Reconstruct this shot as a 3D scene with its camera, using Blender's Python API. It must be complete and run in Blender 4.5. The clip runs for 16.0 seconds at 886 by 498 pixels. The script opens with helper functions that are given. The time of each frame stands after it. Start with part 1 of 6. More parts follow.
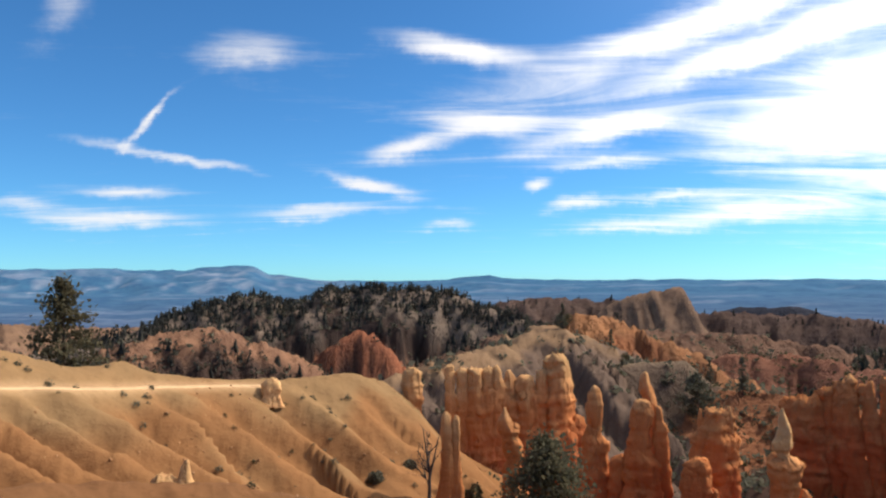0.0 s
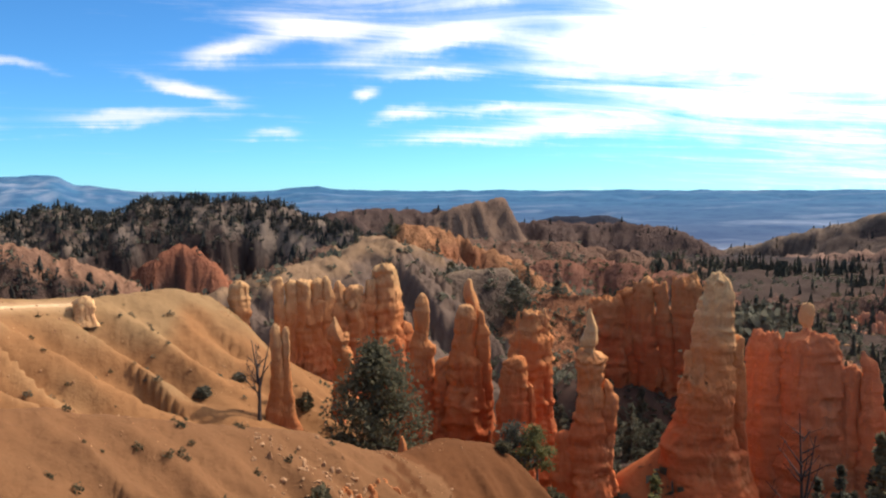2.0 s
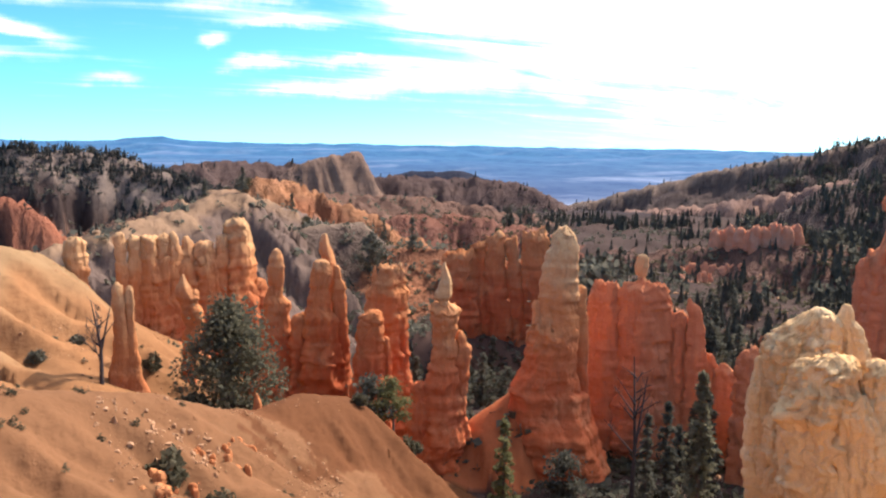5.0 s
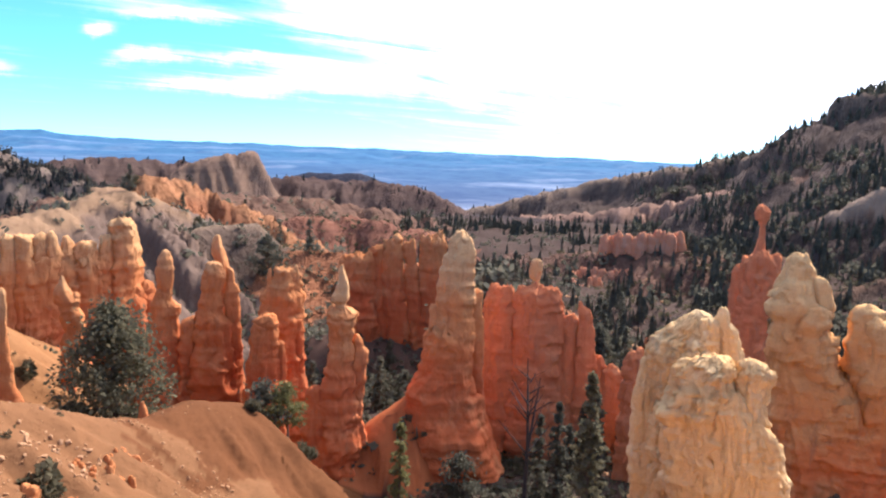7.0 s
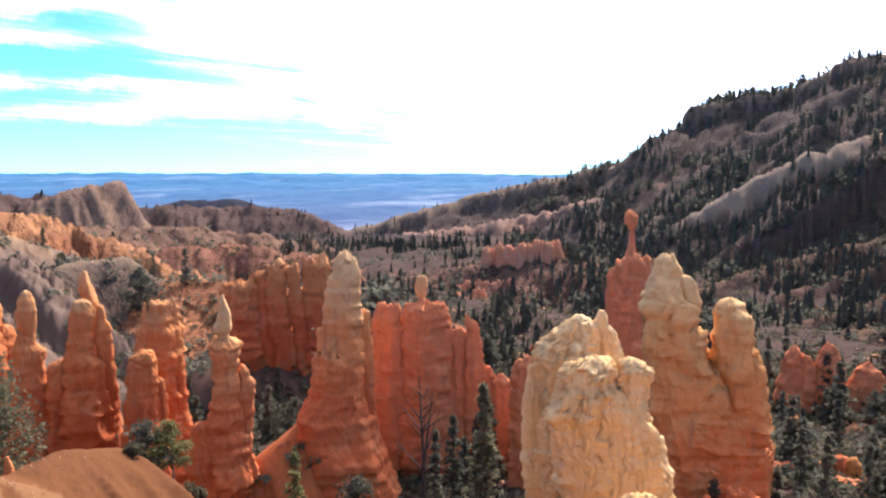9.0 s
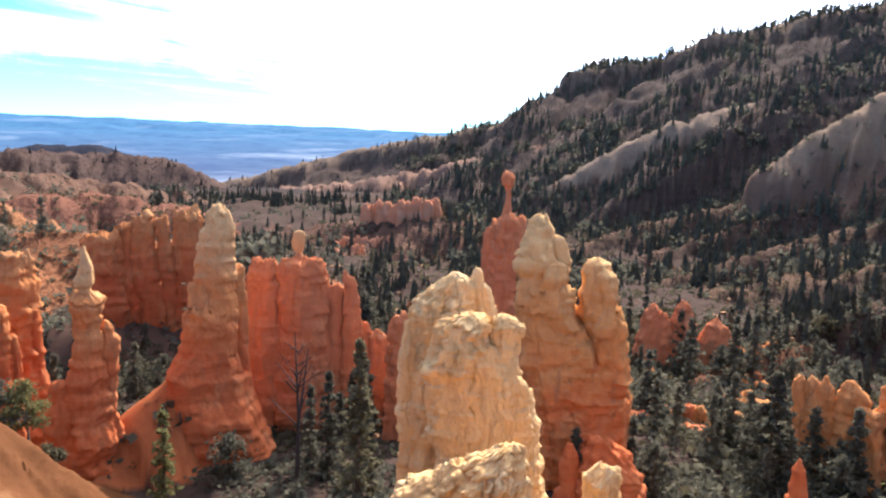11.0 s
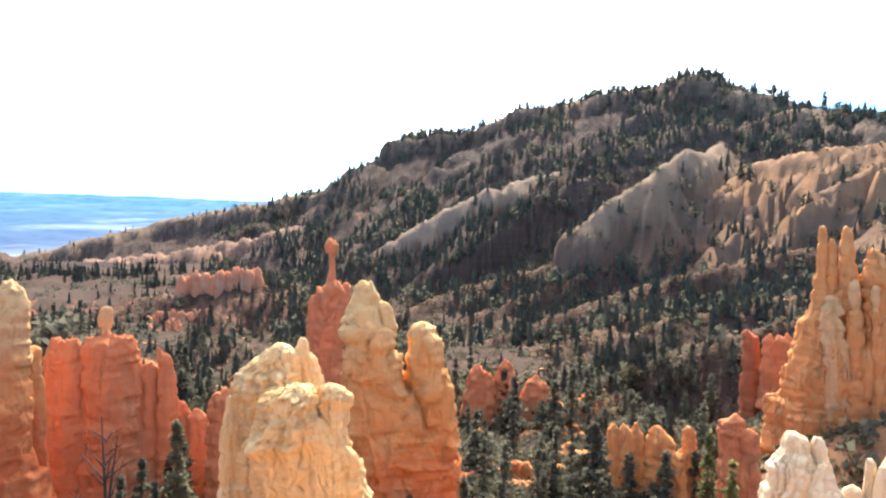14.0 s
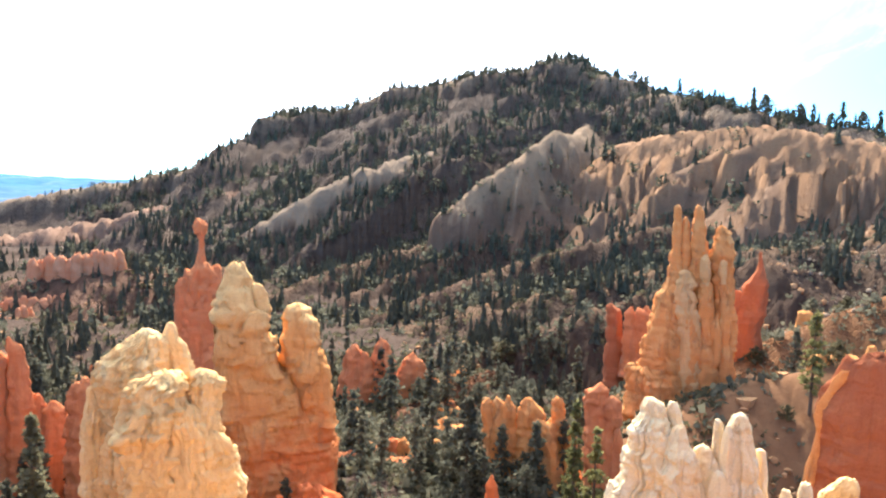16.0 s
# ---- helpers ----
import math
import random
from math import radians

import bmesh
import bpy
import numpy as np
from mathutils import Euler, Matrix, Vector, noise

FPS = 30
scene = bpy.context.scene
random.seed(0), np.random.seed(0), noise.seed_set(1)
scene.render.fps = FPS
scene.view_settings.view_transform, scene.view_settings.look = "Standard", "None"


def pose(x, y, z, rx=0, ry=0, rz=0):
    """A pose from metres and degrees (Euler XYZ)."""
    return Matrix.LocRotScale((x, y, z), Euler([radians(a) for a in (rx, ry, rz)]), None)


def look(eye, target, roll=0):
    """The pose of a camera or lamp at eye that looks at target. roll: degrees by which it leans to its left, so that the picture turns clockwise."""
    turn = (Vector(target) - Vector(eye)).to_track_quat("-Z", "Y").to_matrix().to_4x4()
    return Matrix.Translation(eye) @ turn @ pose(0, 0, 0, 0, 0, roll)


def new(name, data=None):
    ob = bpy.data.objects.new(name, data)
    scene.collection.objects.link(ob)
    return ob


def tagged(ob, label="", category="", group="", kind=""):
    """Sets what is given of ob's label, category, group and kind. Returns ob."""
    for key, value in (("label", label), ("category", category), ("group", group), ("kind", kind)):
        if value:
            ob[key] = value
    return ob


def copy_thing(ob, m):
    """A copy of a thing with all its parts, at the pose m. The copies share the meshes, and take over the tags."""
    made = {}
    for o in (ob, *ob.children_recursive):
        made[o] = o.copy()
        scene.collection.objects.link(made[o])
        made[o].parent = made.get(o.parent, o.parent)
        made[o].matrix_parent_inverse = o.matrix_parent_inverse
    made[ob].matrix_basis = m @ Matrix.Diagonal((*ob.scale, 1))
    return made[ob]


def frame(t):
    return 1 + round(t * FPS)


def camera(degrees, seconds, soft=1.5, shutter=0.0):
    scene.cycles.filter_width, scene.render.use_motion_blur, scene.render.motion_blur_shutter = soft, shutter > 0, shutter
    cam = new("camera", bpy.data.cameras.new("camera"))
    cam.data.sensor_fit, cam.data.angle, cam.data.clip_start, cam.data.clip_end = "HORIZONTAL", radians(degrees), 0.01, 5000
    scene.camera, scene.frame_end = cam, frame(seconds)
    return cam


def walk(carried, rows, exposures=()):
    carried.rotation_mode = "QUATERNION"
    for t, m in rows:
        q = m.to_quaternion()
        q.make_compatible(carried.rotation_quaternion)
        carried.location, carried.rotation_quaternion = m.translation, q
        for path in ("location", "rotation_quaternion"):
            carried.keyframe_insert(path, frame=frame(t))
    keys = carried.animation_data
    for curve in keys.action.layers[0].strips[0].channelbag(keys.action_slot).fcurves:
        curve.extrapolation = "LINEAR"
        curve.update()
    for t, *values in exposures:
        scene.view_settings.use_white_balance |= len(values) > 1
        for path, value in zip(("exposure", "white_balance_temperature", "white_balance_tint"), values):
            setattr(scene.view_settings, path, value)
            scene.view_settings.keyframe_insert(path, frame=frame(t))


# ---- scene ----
# Camera: held in the hand on a viewpoint, turning to the right on the spot.
cam = camera(61.09, 16.0, soft=2.2)
TURNS = [
    (0.0, 0.00, 2.34, 0.46), (0.5, -4.61, 0.21, 1.59), (1.0, -8.64, -2.24, 2.07), (1.5, -10.94, -2.91, 0.71), (2.0, -12.98, -4.56, 0.51),
    (2.5, -16.00, -5.77, 0.14), (3.0, -16.65, -6.73, 0.38), (3.5, -17.41, -8.02, 0.09), (4.0, -19.39, -7.60, -0.41), (6.3, -29.82, -9.46, -0.97), (6.5, -30.59, -9.44, -1.33),
    (7.0, -31.50, -7.59, -2.13), (7.5, -36.81, -7.22, -1.25), (8.0, -39.09, -6.66, -0.97), (8.2, -38.83, -6.01, -0.11), (10.3, -46.44, -7.90, -0.43), (10.5, -47.39, -8.42, -0.67), (11.0, -49.66, -9.18, -2.16),
    (11.5, -54.43, -8.92, -2.33), (12.0, -55.86, -7.98, -1.43), (12.5, -58.69, -5.95, -1.58), (13.0, -60.24, -4.72, -1.32), (13.5, -61.43, -3.92, -1.57),
    (14.0, -63.10, -3.61, -1.81), (14.5, -65.69, -2.82, -1.85), (15.0, -67.84, -3.65, -2.16), (15.5, -70.07, -4.29, -2.07), (16.0, -72.58, -4.86, -2.02)]
EXPOSURES = [(0.0, -0.12, 6600, 11), (2.0, 0.06, 6500, 13), (4.0, 0.50, 6250, 17), (8.0, 0.90, 6050, 19), (11.0, 1.02, 6150, 15), (12.0, 1.24, 6220, 13), (13.5, 1.53, 6330, 9), (16.0, 1.66, 6400, 6)]
walk(cam, [(t, pose(0, 0, 0, 90 + tilt, roll, turn)) for t, turn, tilt, roll in TURNS], EXPOSURES)

# ---- light: a bright hazy sun high to the right, thin cirrus ----
SUN_AZ, SUN_EL = 69.0, 43.0
sun_dir = Vector((math.sin(radians(SUN_AZ)) * math.cos(radians(SUN_EL)), math.cos(radians(SUN_AZ)) * math.cos(radians(SUN_EL)), math.sin(radians(SUN_EL))))
sun_data = bpy.data.lights.new("sun", "SUN")
sun_data.energy, sun_data.angle, sun_data.color = 5.0, radians(0.55), (1.0, 0.93, 0.82)
sun = new("sun", sun_data)
sun.matrix_world = look(sun_dir * 200, (0, 0, 0))


class Nodes:
    """Short notation for a node tree."""

    def __init__(self, tree):
        self.tree = tree
        tree.nodes.clear()

    def add(self, kind, **values):
        node = self.tree.nodes.new(kind)
        for key, value in values.items():
            setattr(node, key, value)
        return node

    def link(self, source, target):
        self.tree.links.new(source, target)

    def put(self, value, target):
        if isinstance(value, bpy.types.NodeSocket):
            self.link(value, target)
        else:
            target.default_value = value

    def math(self, operation, a, b=0.0, clamp=False):
        node = self.add("ShaderNodeMath", operation=operation, use_clamp=clamp)
        self.put(a, node.inputs[0])
        self.put(b, node.inputs[1])
        return node.outputs[0]

    def vmath(self, operation, a, b=(0, 0, 0), out=0):
        node = self.add("ShaderNodeVectorMath", operation=operation)
        self.put(a, node.inputs[0])
        self.put(b, node.inputs[1])
        return node.outputs[out]

    def noise(self, vector, scale, detail=4.0, rough=0.55, distort=0.0):
        node = self.add("ShaderNodeTexNoise")
        self.put(vector, node.inputs["Vector"])
        node.inputs["Scale"].default_value, node.inputs["Detail"].default_value = scale, detail
        node.inputs["Roughness"].default_value, node.inputs["Distortion"].default_value = rough, distort
        return node.outputs["Fac"]

    def ramp(self, value, lo, hi, a=0.0, b=1.0):
        node = self.add("ShaderNodeMapRange", interpolation_type="SMOOTHSTEP")
        self.put(value, node.inputs[0])
        for i, v in enumerate((lo, hi, a, b)):
            node.inputs[i + 1].default_value = v
        return node.outputs[0]

    def mix(self, fac, a, b, blend="MIX"):
        node = self.add("ShaderNodeMix", data_type="RGBA", blend_type=blend)
        self.put(fac, node.inputs[0])
        for value, socket in ((a, node.inputs[6]), (b, node.inputs[7])):
            self.put((*value, 1) if isinstance(value, tuple) and len(value) == 3 else value, socket)
        return node.outputs[2]


def make_sky():
    world = bpy.data.worlds.new("sky")
    scene.world = world
    world.use_nodes = True
    n = Nodes(world.node_tree)
    out, back = n.add("ShaderNodeOutputWorld"), n.add("ShaderNodeBackground")
    sky = n.add("ShaderNodeTexSky", sky_type="NISHITA", sun_disc=False, sun_elevation=radians(SUN_EL), sun_rotation=radians(SUN_AZ),
                altitude=2400, air_density=1.0, dust_density=0.3, ozone_density=2.5)
    way = n.add("ShaderNodeTexCoord").outputs["Generated"]
    xyz = n.add("ShaderNodeSeparateXYZ")
    n.link(way, xyz.inputs[0])
    up = n.math("ADD", n.math("MAXIMUM", xyz.outputs[2], 0.0), 0.09)
    flat = n.add("ShaderNodeCombineXYZ")
    n.link(n.math("DIVIDE", xyz.outputs[0], up), flat.inputs[0])
    n.link(n.math("DIVIDE", xyz.outputs[1], up), flat.inputs[1])
    turned = n.add("ShaderNodeMapping")
    turned.inputs["Rotation"].default_value = (0, 0, radians(-38))
    turned.inputs["Scale"].default_value = (0.40, 1.5, 1)
    n.link(flat.outputs[0], turned.inputs[0])
    wisps = n.noise(turned.outputs[0], 1.5, 9.0, 0.66, 0.8)
    toward = n.vmath("DOT_PRODUCT", way, tuple(sun_dir), out=1)
    az = n.math("MULTIPLY", n.math("ARCTAN2", xyz.outputs[0], xyz.outputs[1]), 57.2958)
    el = n.math("MULTIPLY", n.math("ARCSINE", xyz.outputs[2]), 57.2958)
    fray = n.noise(way, 9.0, 6.0, 0.6)
    frill = n.noise(n.vmath("ADD", way, (3.1, 1.7, 5.3)), 14.0, 6.0, 0.65)
    az = n.math("ADD", az, n.math("MULTIPLY", n.math("SUBTRACT", fray, 0.5), 3.6))
    el = n.math("ADD", el, n.math("MULTIPLY", n.math("SUBTRACT", frill, 0.5), 1.7))
    # single cirrus banks: bearing, height, half length, half width, slope, weight
    cover = n.math("MULTIPLY", n.ramp(toward, 0.6, 0.97), 0.2)
    # extra cirrus overhead, above the view, added to whiten the fill light
    cover = n.math("ADD", cover, n.ramp(el, 16.0, 45.0, 0.0, 0.22))
    for a, e, long, wide, lean, weight in CLOUDS:
        u, v = n.math("SUBTRACT", az, a), n.math("SUBTRACT", el, e)
        c, s = math.cos(radians(lean)), math.sin(radians(lean))
        p = n.math("DIVIDE", n.math("ADD", n.math("MULTIPLY", u, c), n.math("MULTIPLY", v, s)), long)
        q = n.math("DIVIDE", n.math("SUBTRACT", n.math("MULTIPLY", v, c), n.math("MULTIPLY", u, s)), wide)
        far = n.math("ADD", n.math("MULTIPLY", p, p), n.math("MULTIPLY", q, q))
        cover = n.math("ADD", cover, n.math("MULTIPLY", n.math("EXPONENT", n.math("MULTIPLY", far, -1.0)), weight))
    cloud = n.math("ADD", n.math("MULTIPLY", wisps, n.math("ADD", n.math("MULTIPLY", cover, 1.7), 0.75)), n.math("MULTIPLY", cover, 0.5))
    cloud = n.ramp(n.math("ADD", cloud, n.math("MULTIPLY", n.math("SUBTRACT", frill, 0.5), 0.25)), 0.44, 1.06)
    glow = n.math("POWER", n.math("MAXIMUM", toward, 0.0), 4.0)
    cloud_colour = n.vmath("SCALE", (1.0, 0.985, 0.97))
    n.link(n.math("ADD", 6.5, n.math("MULTIPLY", glow, 19.0)), cloud_colour.node.inputs["Scale"])
    veil = n.vmath("SCALE", (1.0, 0.98, 0.95))
    n.link(n.math("MULTIPLY", n.math("POWER", n.math("MAXIMUM", toward, 0.0), 8.0), 9.0), veil.node.inputs["Scale"])
    tinted = n.mix(1.0, sky.outputs[0], (0.325, 0.71, 0.96), "MULTIPLY")
    clear = n.vmath("ADD", tinted, veil)
    n.link(n.mix(n.math("MULTIPLY", cloud, 0.9), clear, cloud_colour), back.inputs["Color"])
    back.inputs["Strength"].default_value = 0.17
    n.link(back.outputs[0], out.inputs[0])


CLOUDS = [
    (-27.0, 19.0, 3.0, 1.6, 60, 0.26), (-14.5, 16.8, 4.0, 1.4, 5, 0.22), (1.0, 17.3, 6.0, 0.9, -10, 0.42), (-21.2, 11.6, 2.9, 0.28, 47, 0.40), (-20.0, 8.9, 6.0, 0.42, -9, 0.40),
    (-23.0, 6.5, 4.2, 0.45, 0, 0.28), (-23.4, 4.4, 5.5, 0.75, -2, 0.42), (-29.6, 5.5, 2.2, 0.5, 5, 0.3), (-9.6, 5.1, 5.0, 0.6, 5, 0.38), (-5.6, 7.3, 3.4, 0.5, -13, 0.42), (0.5, 4.3, 2.2, 0.5, 3, 0.34),
    (-2.3, 10.0, 3.0, 0.65, 15, 0.40), (3.5, 11.8, 4.2, 0.9, -3, 0.30), (7.4, 6.9, 1.1, 0.5, 5, 0.40), (10.1, 5.6, 2.3, 0.5, 8, 0.38), (12.6, 11.0, 5.5, 1.0, 12, 0.44), (11.8, 8.5, 4.0, 0.5, 3, 0.34),
    (14.2, 3.9, 5.0, 0.6, 0, 0.36), (16.5, 6.0, 4.5, 0.4, 2, 0.30), (22.0, 4.8, 5.0, 1.0, 0, 0.36), (20.0, 18.3, 11.0, 1.3, 13, 0.38), (24.2, 16.0, 9.0, 0.9, 13, 0.38), (27.0, 11.0, 7.0, 3.0, 8, 0.40),
    (10.0, 14.0, 9.0, 1.6, 8, 0.16), (52.0, 13.0, 20.0, 12.0, 0, 0.46), (33.0, 6.0, 7.0, 2.5, 6, 0.2), (84.0, 15.0, 9.0, 4.0, 8, 0.14), (98.0, 13.0, 6.0, 0.9, 20, 0.22), (6.0, 12.0, 15.0, 4.0, 5, 0.08)]


make_sky()


# ---- materials ----
def material(name, rough=0.9):
    mat = bpy.data.materials.new(name)
    mat.use_nodes = True
    n = Nodes(mat.node_tree)
    out, surface = n.add("ShaderNodeOutputMaterial"), n.add("ShaderNodeBsdfPrincipled")
    surface.inputs["Roughness"].default_value = rough
    surface.inputs["Specular IOR Level"].default_value = 0.02
    n.link(surface.outputs[0], out.inputs[0])
    return mat, n, surface


def bumped(n, surface, height, strength, distance):
    bump = n.add("ShaderNodeBump")
    bump.inputs["Strength"].default_value, bump.inputs["Distance"].default_value = strength, distance
    n.put(height, bump.inputs["Height"])
    n.link(bump.outputs[0], surface.inputs["Normal"])


def rock_material(name, body, pale, dark, grain=1.0, pale_amount=0.5, top=None, foot=None, stain=0.6, shift=0.0, cracks=0.15):
    """Layered sandy limestone: beds of slightly different tone, blotches, dark stain streaks, pitted crust.
    top, foot: colours of the strata above 15 m and below 30 m under the viewpoint, moved up by shift."""
    mat, n, surface = material(name, 0.93)
    place = n.add("ShaderNodeNewGeometry").outputs["Position"]
    blotch = n.noise(place, 0.22 * grain, 5.0, 0.6)
    if top:
        xyz = n.add("ShaderNodeSeparateXYZ")
        n.link(place, xyz.inputs[0])
        level = n.math("ADD", xyz.outputs[2], n.math("MULTIPLY", n.math("SUBTRACT", blotch, 0.5), 9.0))
        body = n.mix(n.ramp(level, -21.0 + shift, -12.0 + shift), n.mix(n.ramp(level, -31.0 + shift, -20.0 + shift), foot, body), top)
    bed = n.noise(n.vmath("MULTIPLY", place, (0.06, 0.06, 1.0)), 0.8 * grain, 5.0, 0.7)
    streak = n.noise(n.vmath("MULTIPLY", place, (1.0, 1.0, 0.13)), 0.8 * grain, 5.0, 0.65)
    pits = n.noise(place, 1.1 * grain, 5.0, 0.6)
    fine = n.noise(place, 3.6 * grain, 6.0, 0.7)
    colour = n.mix(n.math("MULTIPLY", n.ramp(bed, 0.45, 0.62), pale_amount * 0.6), body, n.mix(0.6, body, pale))
    colour = n.mix(n.math("MULTIPLY", n.ramp(blotch, 0.5, 0.66), pale_amount), colour, pale)
    colour = n.mix(n.ramp(streak, 0.55, 0.76, 0.0, stain), colour, dark)
    colour = n.mix(n.ramp(fine, 0.35, 0.7, 0.0, 0.35), colour, n.mix(0.6, colour, dark))
    crack = n.add("ShaderNodeTexVoronoi", feature="DISTANCE_TO_EDGE")
    crack.inputs["Scale"].default_value = 0.4 * grain
    n.link(n.vmath("ADD", n.vmath("MULTIPLY", place, (1.0, 1.0, 0.14)), n.vmath("SCALE", (1.1, -0.9, 0.7))), crack.inputs["Vector"])
    warp = crack.inputs["Vector"].links[0].from_node.inputs[1].links[0].from_node
    n.link(n.math("MULTIPLY", pits, 1.6 / grain), warp.inputs["Scale"])
    open_joint = n.math("MULTIPLY", n.ramp(crack.outputs["Distance"], 0.0, 0.06, 1.0, 0.0), n.ramp(blotch, 0.42, 0.6))
    colour = n.mix(n.math("MULTIPLY", open_joint, cracks), colour, dark)
    n.link(colour, surface.inputs["Base Color"])
    height = n.math("ADD", n.math("MULTIPLY", fine, 0.45), n.math("ADD", n.math("MULTIPLY", streak, 0.8), n.math("ADD", n.math("MULTIPLY", pits, 0.7), n.math("MULTIPLY", bed, 0.15))))
    bumped(n, surface, n.math("SUBTRACT", height, n.math("MULTIPLY", open_joint, 0.1 + cracks)), 1.0, 0.3 / grain)
    return mat


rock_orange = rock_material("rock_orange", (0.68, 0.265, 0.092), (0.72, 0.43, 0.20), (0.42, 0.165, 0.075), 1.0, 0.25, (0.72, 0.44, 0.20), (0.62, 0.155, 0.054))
# copy of rock_orange a fifth darker; dims the left rocks by colour, not light
rock_orange_dim = rock_material("rock_orange_dim", (0.53, 0.200, 0.070), (0.60, 0.34, 0.15), (0.32, 0.120, 0.055), 1.0, 0.25, (0.60, 0.35, 0.155), (0.46, 0.115, 0.042))
rock_spire = rock_material("rock_spire", (0.68, 0.275, 0.090), (0.76, 0.46, 0.20), (0.36, 0.14, 0.07), 1.3, 0.4, cracks=0.45)
# deeper, darker red than rock_red; the shade of the faces is put in colour
rock_red_shaded = rock_material("rock_red_shaded", (0.40, 0.125, 0.058), (0.46, 0.19, 0.09), (0.24, 0.08, 0.045), 0.9, 0.3)
rock_honey = rock_material("rock_honey", (0.68, 0.30, 0.098), (0.74, 0.46, 0.20), (0.36, 0.17, 0.085), 1.1, 0.35, (0.74, 0.45, 0.19), (0.62, 0.18, 0.056), shift=-1.0)
rock_honey_pale = rock_material("rock_honey_pale", (0.64, 0.36, 0.155), (0.72, 0.48, 0.25), (0.40, 0.22, 0.12), 1.5, 0.4)
rock_red = rock_material("rock_red", (0.60, 0.205, 0.088), (0.68, 0.31, 0.14), (0.38, 0.120, 0.062), 1.0, 0.4)
rock_pink = rock_material("rock_pink", (0.64, 0.26, 0.13), (0.66, 0.38, 0.23), (0.34, 0.14, 0.08))
rock_cream = rock_material("rock_cream", (0.79, 0.475, 0.195), (0.83, 0.60, 0.31), (0.44, 0.25, 0.12), 2.2, 0.6, stain=0.25, cracks=0.25)
rock_white = rock_material("rock_white", (0.84, 0.62, 0.35), (0.86, 0.72, 0.50), (0.50, 0.35, 0.20), 2.4, 0.6, stain=0.3, cracks=0.3)


def ground_material():
    mat, n, surface = material("eroded_soil", 0.95)
    place = n.add("ShaderNodeNewGeometry").outputs["Position"]
    soil, crags = n.add("ShaderNodeVertexColor", layer_name="soil").outputs
    beds = n.noise(n.vmath("MULTIPLY", place, (0.05, 0.05, 0.4)), 0.5, 4.0, 0.6, 0.5)
    gully = n.math("ABSOLUTE", n.math("SUBTRACT", n.noise(n.vmath("MULTIPLY", place, (1.0, 1.0, 0.22)), 0.2, 6.0, 0.62, 0.6), 0.5))
    banded = n.mix(n.ramp(beds, 0.3, 0.7), n.mix(1.0, soil, (0.75, 0.68, 0.68), "MULTIPLY"), n.mix(1.0, soil, (1.25, 1.12, 1.0), "MULTIPLY"))
    soil = n.mix(n.math("MULTIPLY", crags, 0.6), soil, banded)
    fine = n.noise(place, 1.6, 8.0, 0.72)
    patch = n.noise(place, 0.11, 6.0, 0.65)
    grit = n.noise(place, 0.5, 6.0, 0.7)
    colour = n.mix(n.ramp(patch, 0.35, 0.7, 0.0, 0.5), soil, n.mix(1.0, soil, (1.25, 1.2, 1.15), "MULTIPLY"))
    colour = n.mix(n.ramp(grit, 0.5, 0.75, 0.0, 0.5), colour, n.mix(1.0, soil, (0.6, 0.55, 0.55), "MULTIPLY"))
    colour = n.mix(n.ramp(fine, 0.52, 0.75, 0.0, 0.45), colour, n.mix(1.0, soil, (0.5, 0.48, 0.5), "MULTIPLY"))
    n.link(colour, surface.inputs["Base Color"])
    relief = n.math("ADD", n.math("MULTIPLY", fine, 0.2), n.math("MULTIPLY", grit, 0.44))
    relief = n.math("ADD", relief, n.math("MULTIPLY", crags, n.math("ADD", n.math("MULTIPLY", gully, 9.0), n.math("MULTIPLY", grit, 1.6))))
    bumped(n, surface, relief, 1.0, 0.4)
    return mat


def distance_material():
    """Far wooded tablelands; the blue of many kilometres of air is painted in, with a faint glow."""
    mat, n, surface = material("far_land", 1.0)
    place = n.add("ShaderNodeNewGeometry").outputs["Position"]
    soil = n.add("ShaderNodeVertexColor", layer_name="soil").outputs[0]
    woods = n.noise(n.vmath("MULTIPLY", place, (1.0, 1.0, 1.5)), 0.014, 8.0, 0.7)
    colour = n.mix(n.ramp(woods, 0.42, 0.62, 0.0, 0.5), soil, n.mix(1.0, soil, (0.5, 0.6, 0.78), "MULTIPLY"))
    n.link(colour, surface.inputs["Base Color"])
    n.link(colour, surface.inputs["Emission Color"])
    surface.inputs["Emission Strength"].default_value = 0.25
    return mat


def plain_material(name, colour, other, scale, rough=0.9, random_share=0.4, leafy=False):
    mat, n, surface = material(name, rough)
    info = n.add("ShaderNodeObjectInfo").outputs["Random"]
    island = n.add("ShaderNodeNewGeometry").outputs["Random Per Island"]
    place = n.add("ShaderNodeNewGeometry").outputs["Position"]
    tone = n.math("ADD", n.math("MULTIPLY", n.noise(place, scale, 3.0), 0.8), n.math("MULTIPLY", n.math("ADD", info, island), random_share))
    blend = n.mix(n.ramp(tone, 0.3, 1.0), colour, other)
    n.link(blend, surface.inputs["Base Color"])
    if leafy:
        through_leaf, both = n.add("ShaderNodeBsdfTranslucent"), n.add("ShaderNodeMixShader")
        n.link(blend, through_leaf.inputs["Color"])
        both.inputs[0].default_value = 0.4
        n.link(surface.outputs[0], both.inputs[1])
        n.link(through_leaf.outputs[0], both.inputs[2])
        n.link(both.outputs[0], [k for k in n.tree.nodes if k.bl_idname == "ShaderNodeOutputMaterial"][0].inputs[0])
    return mat


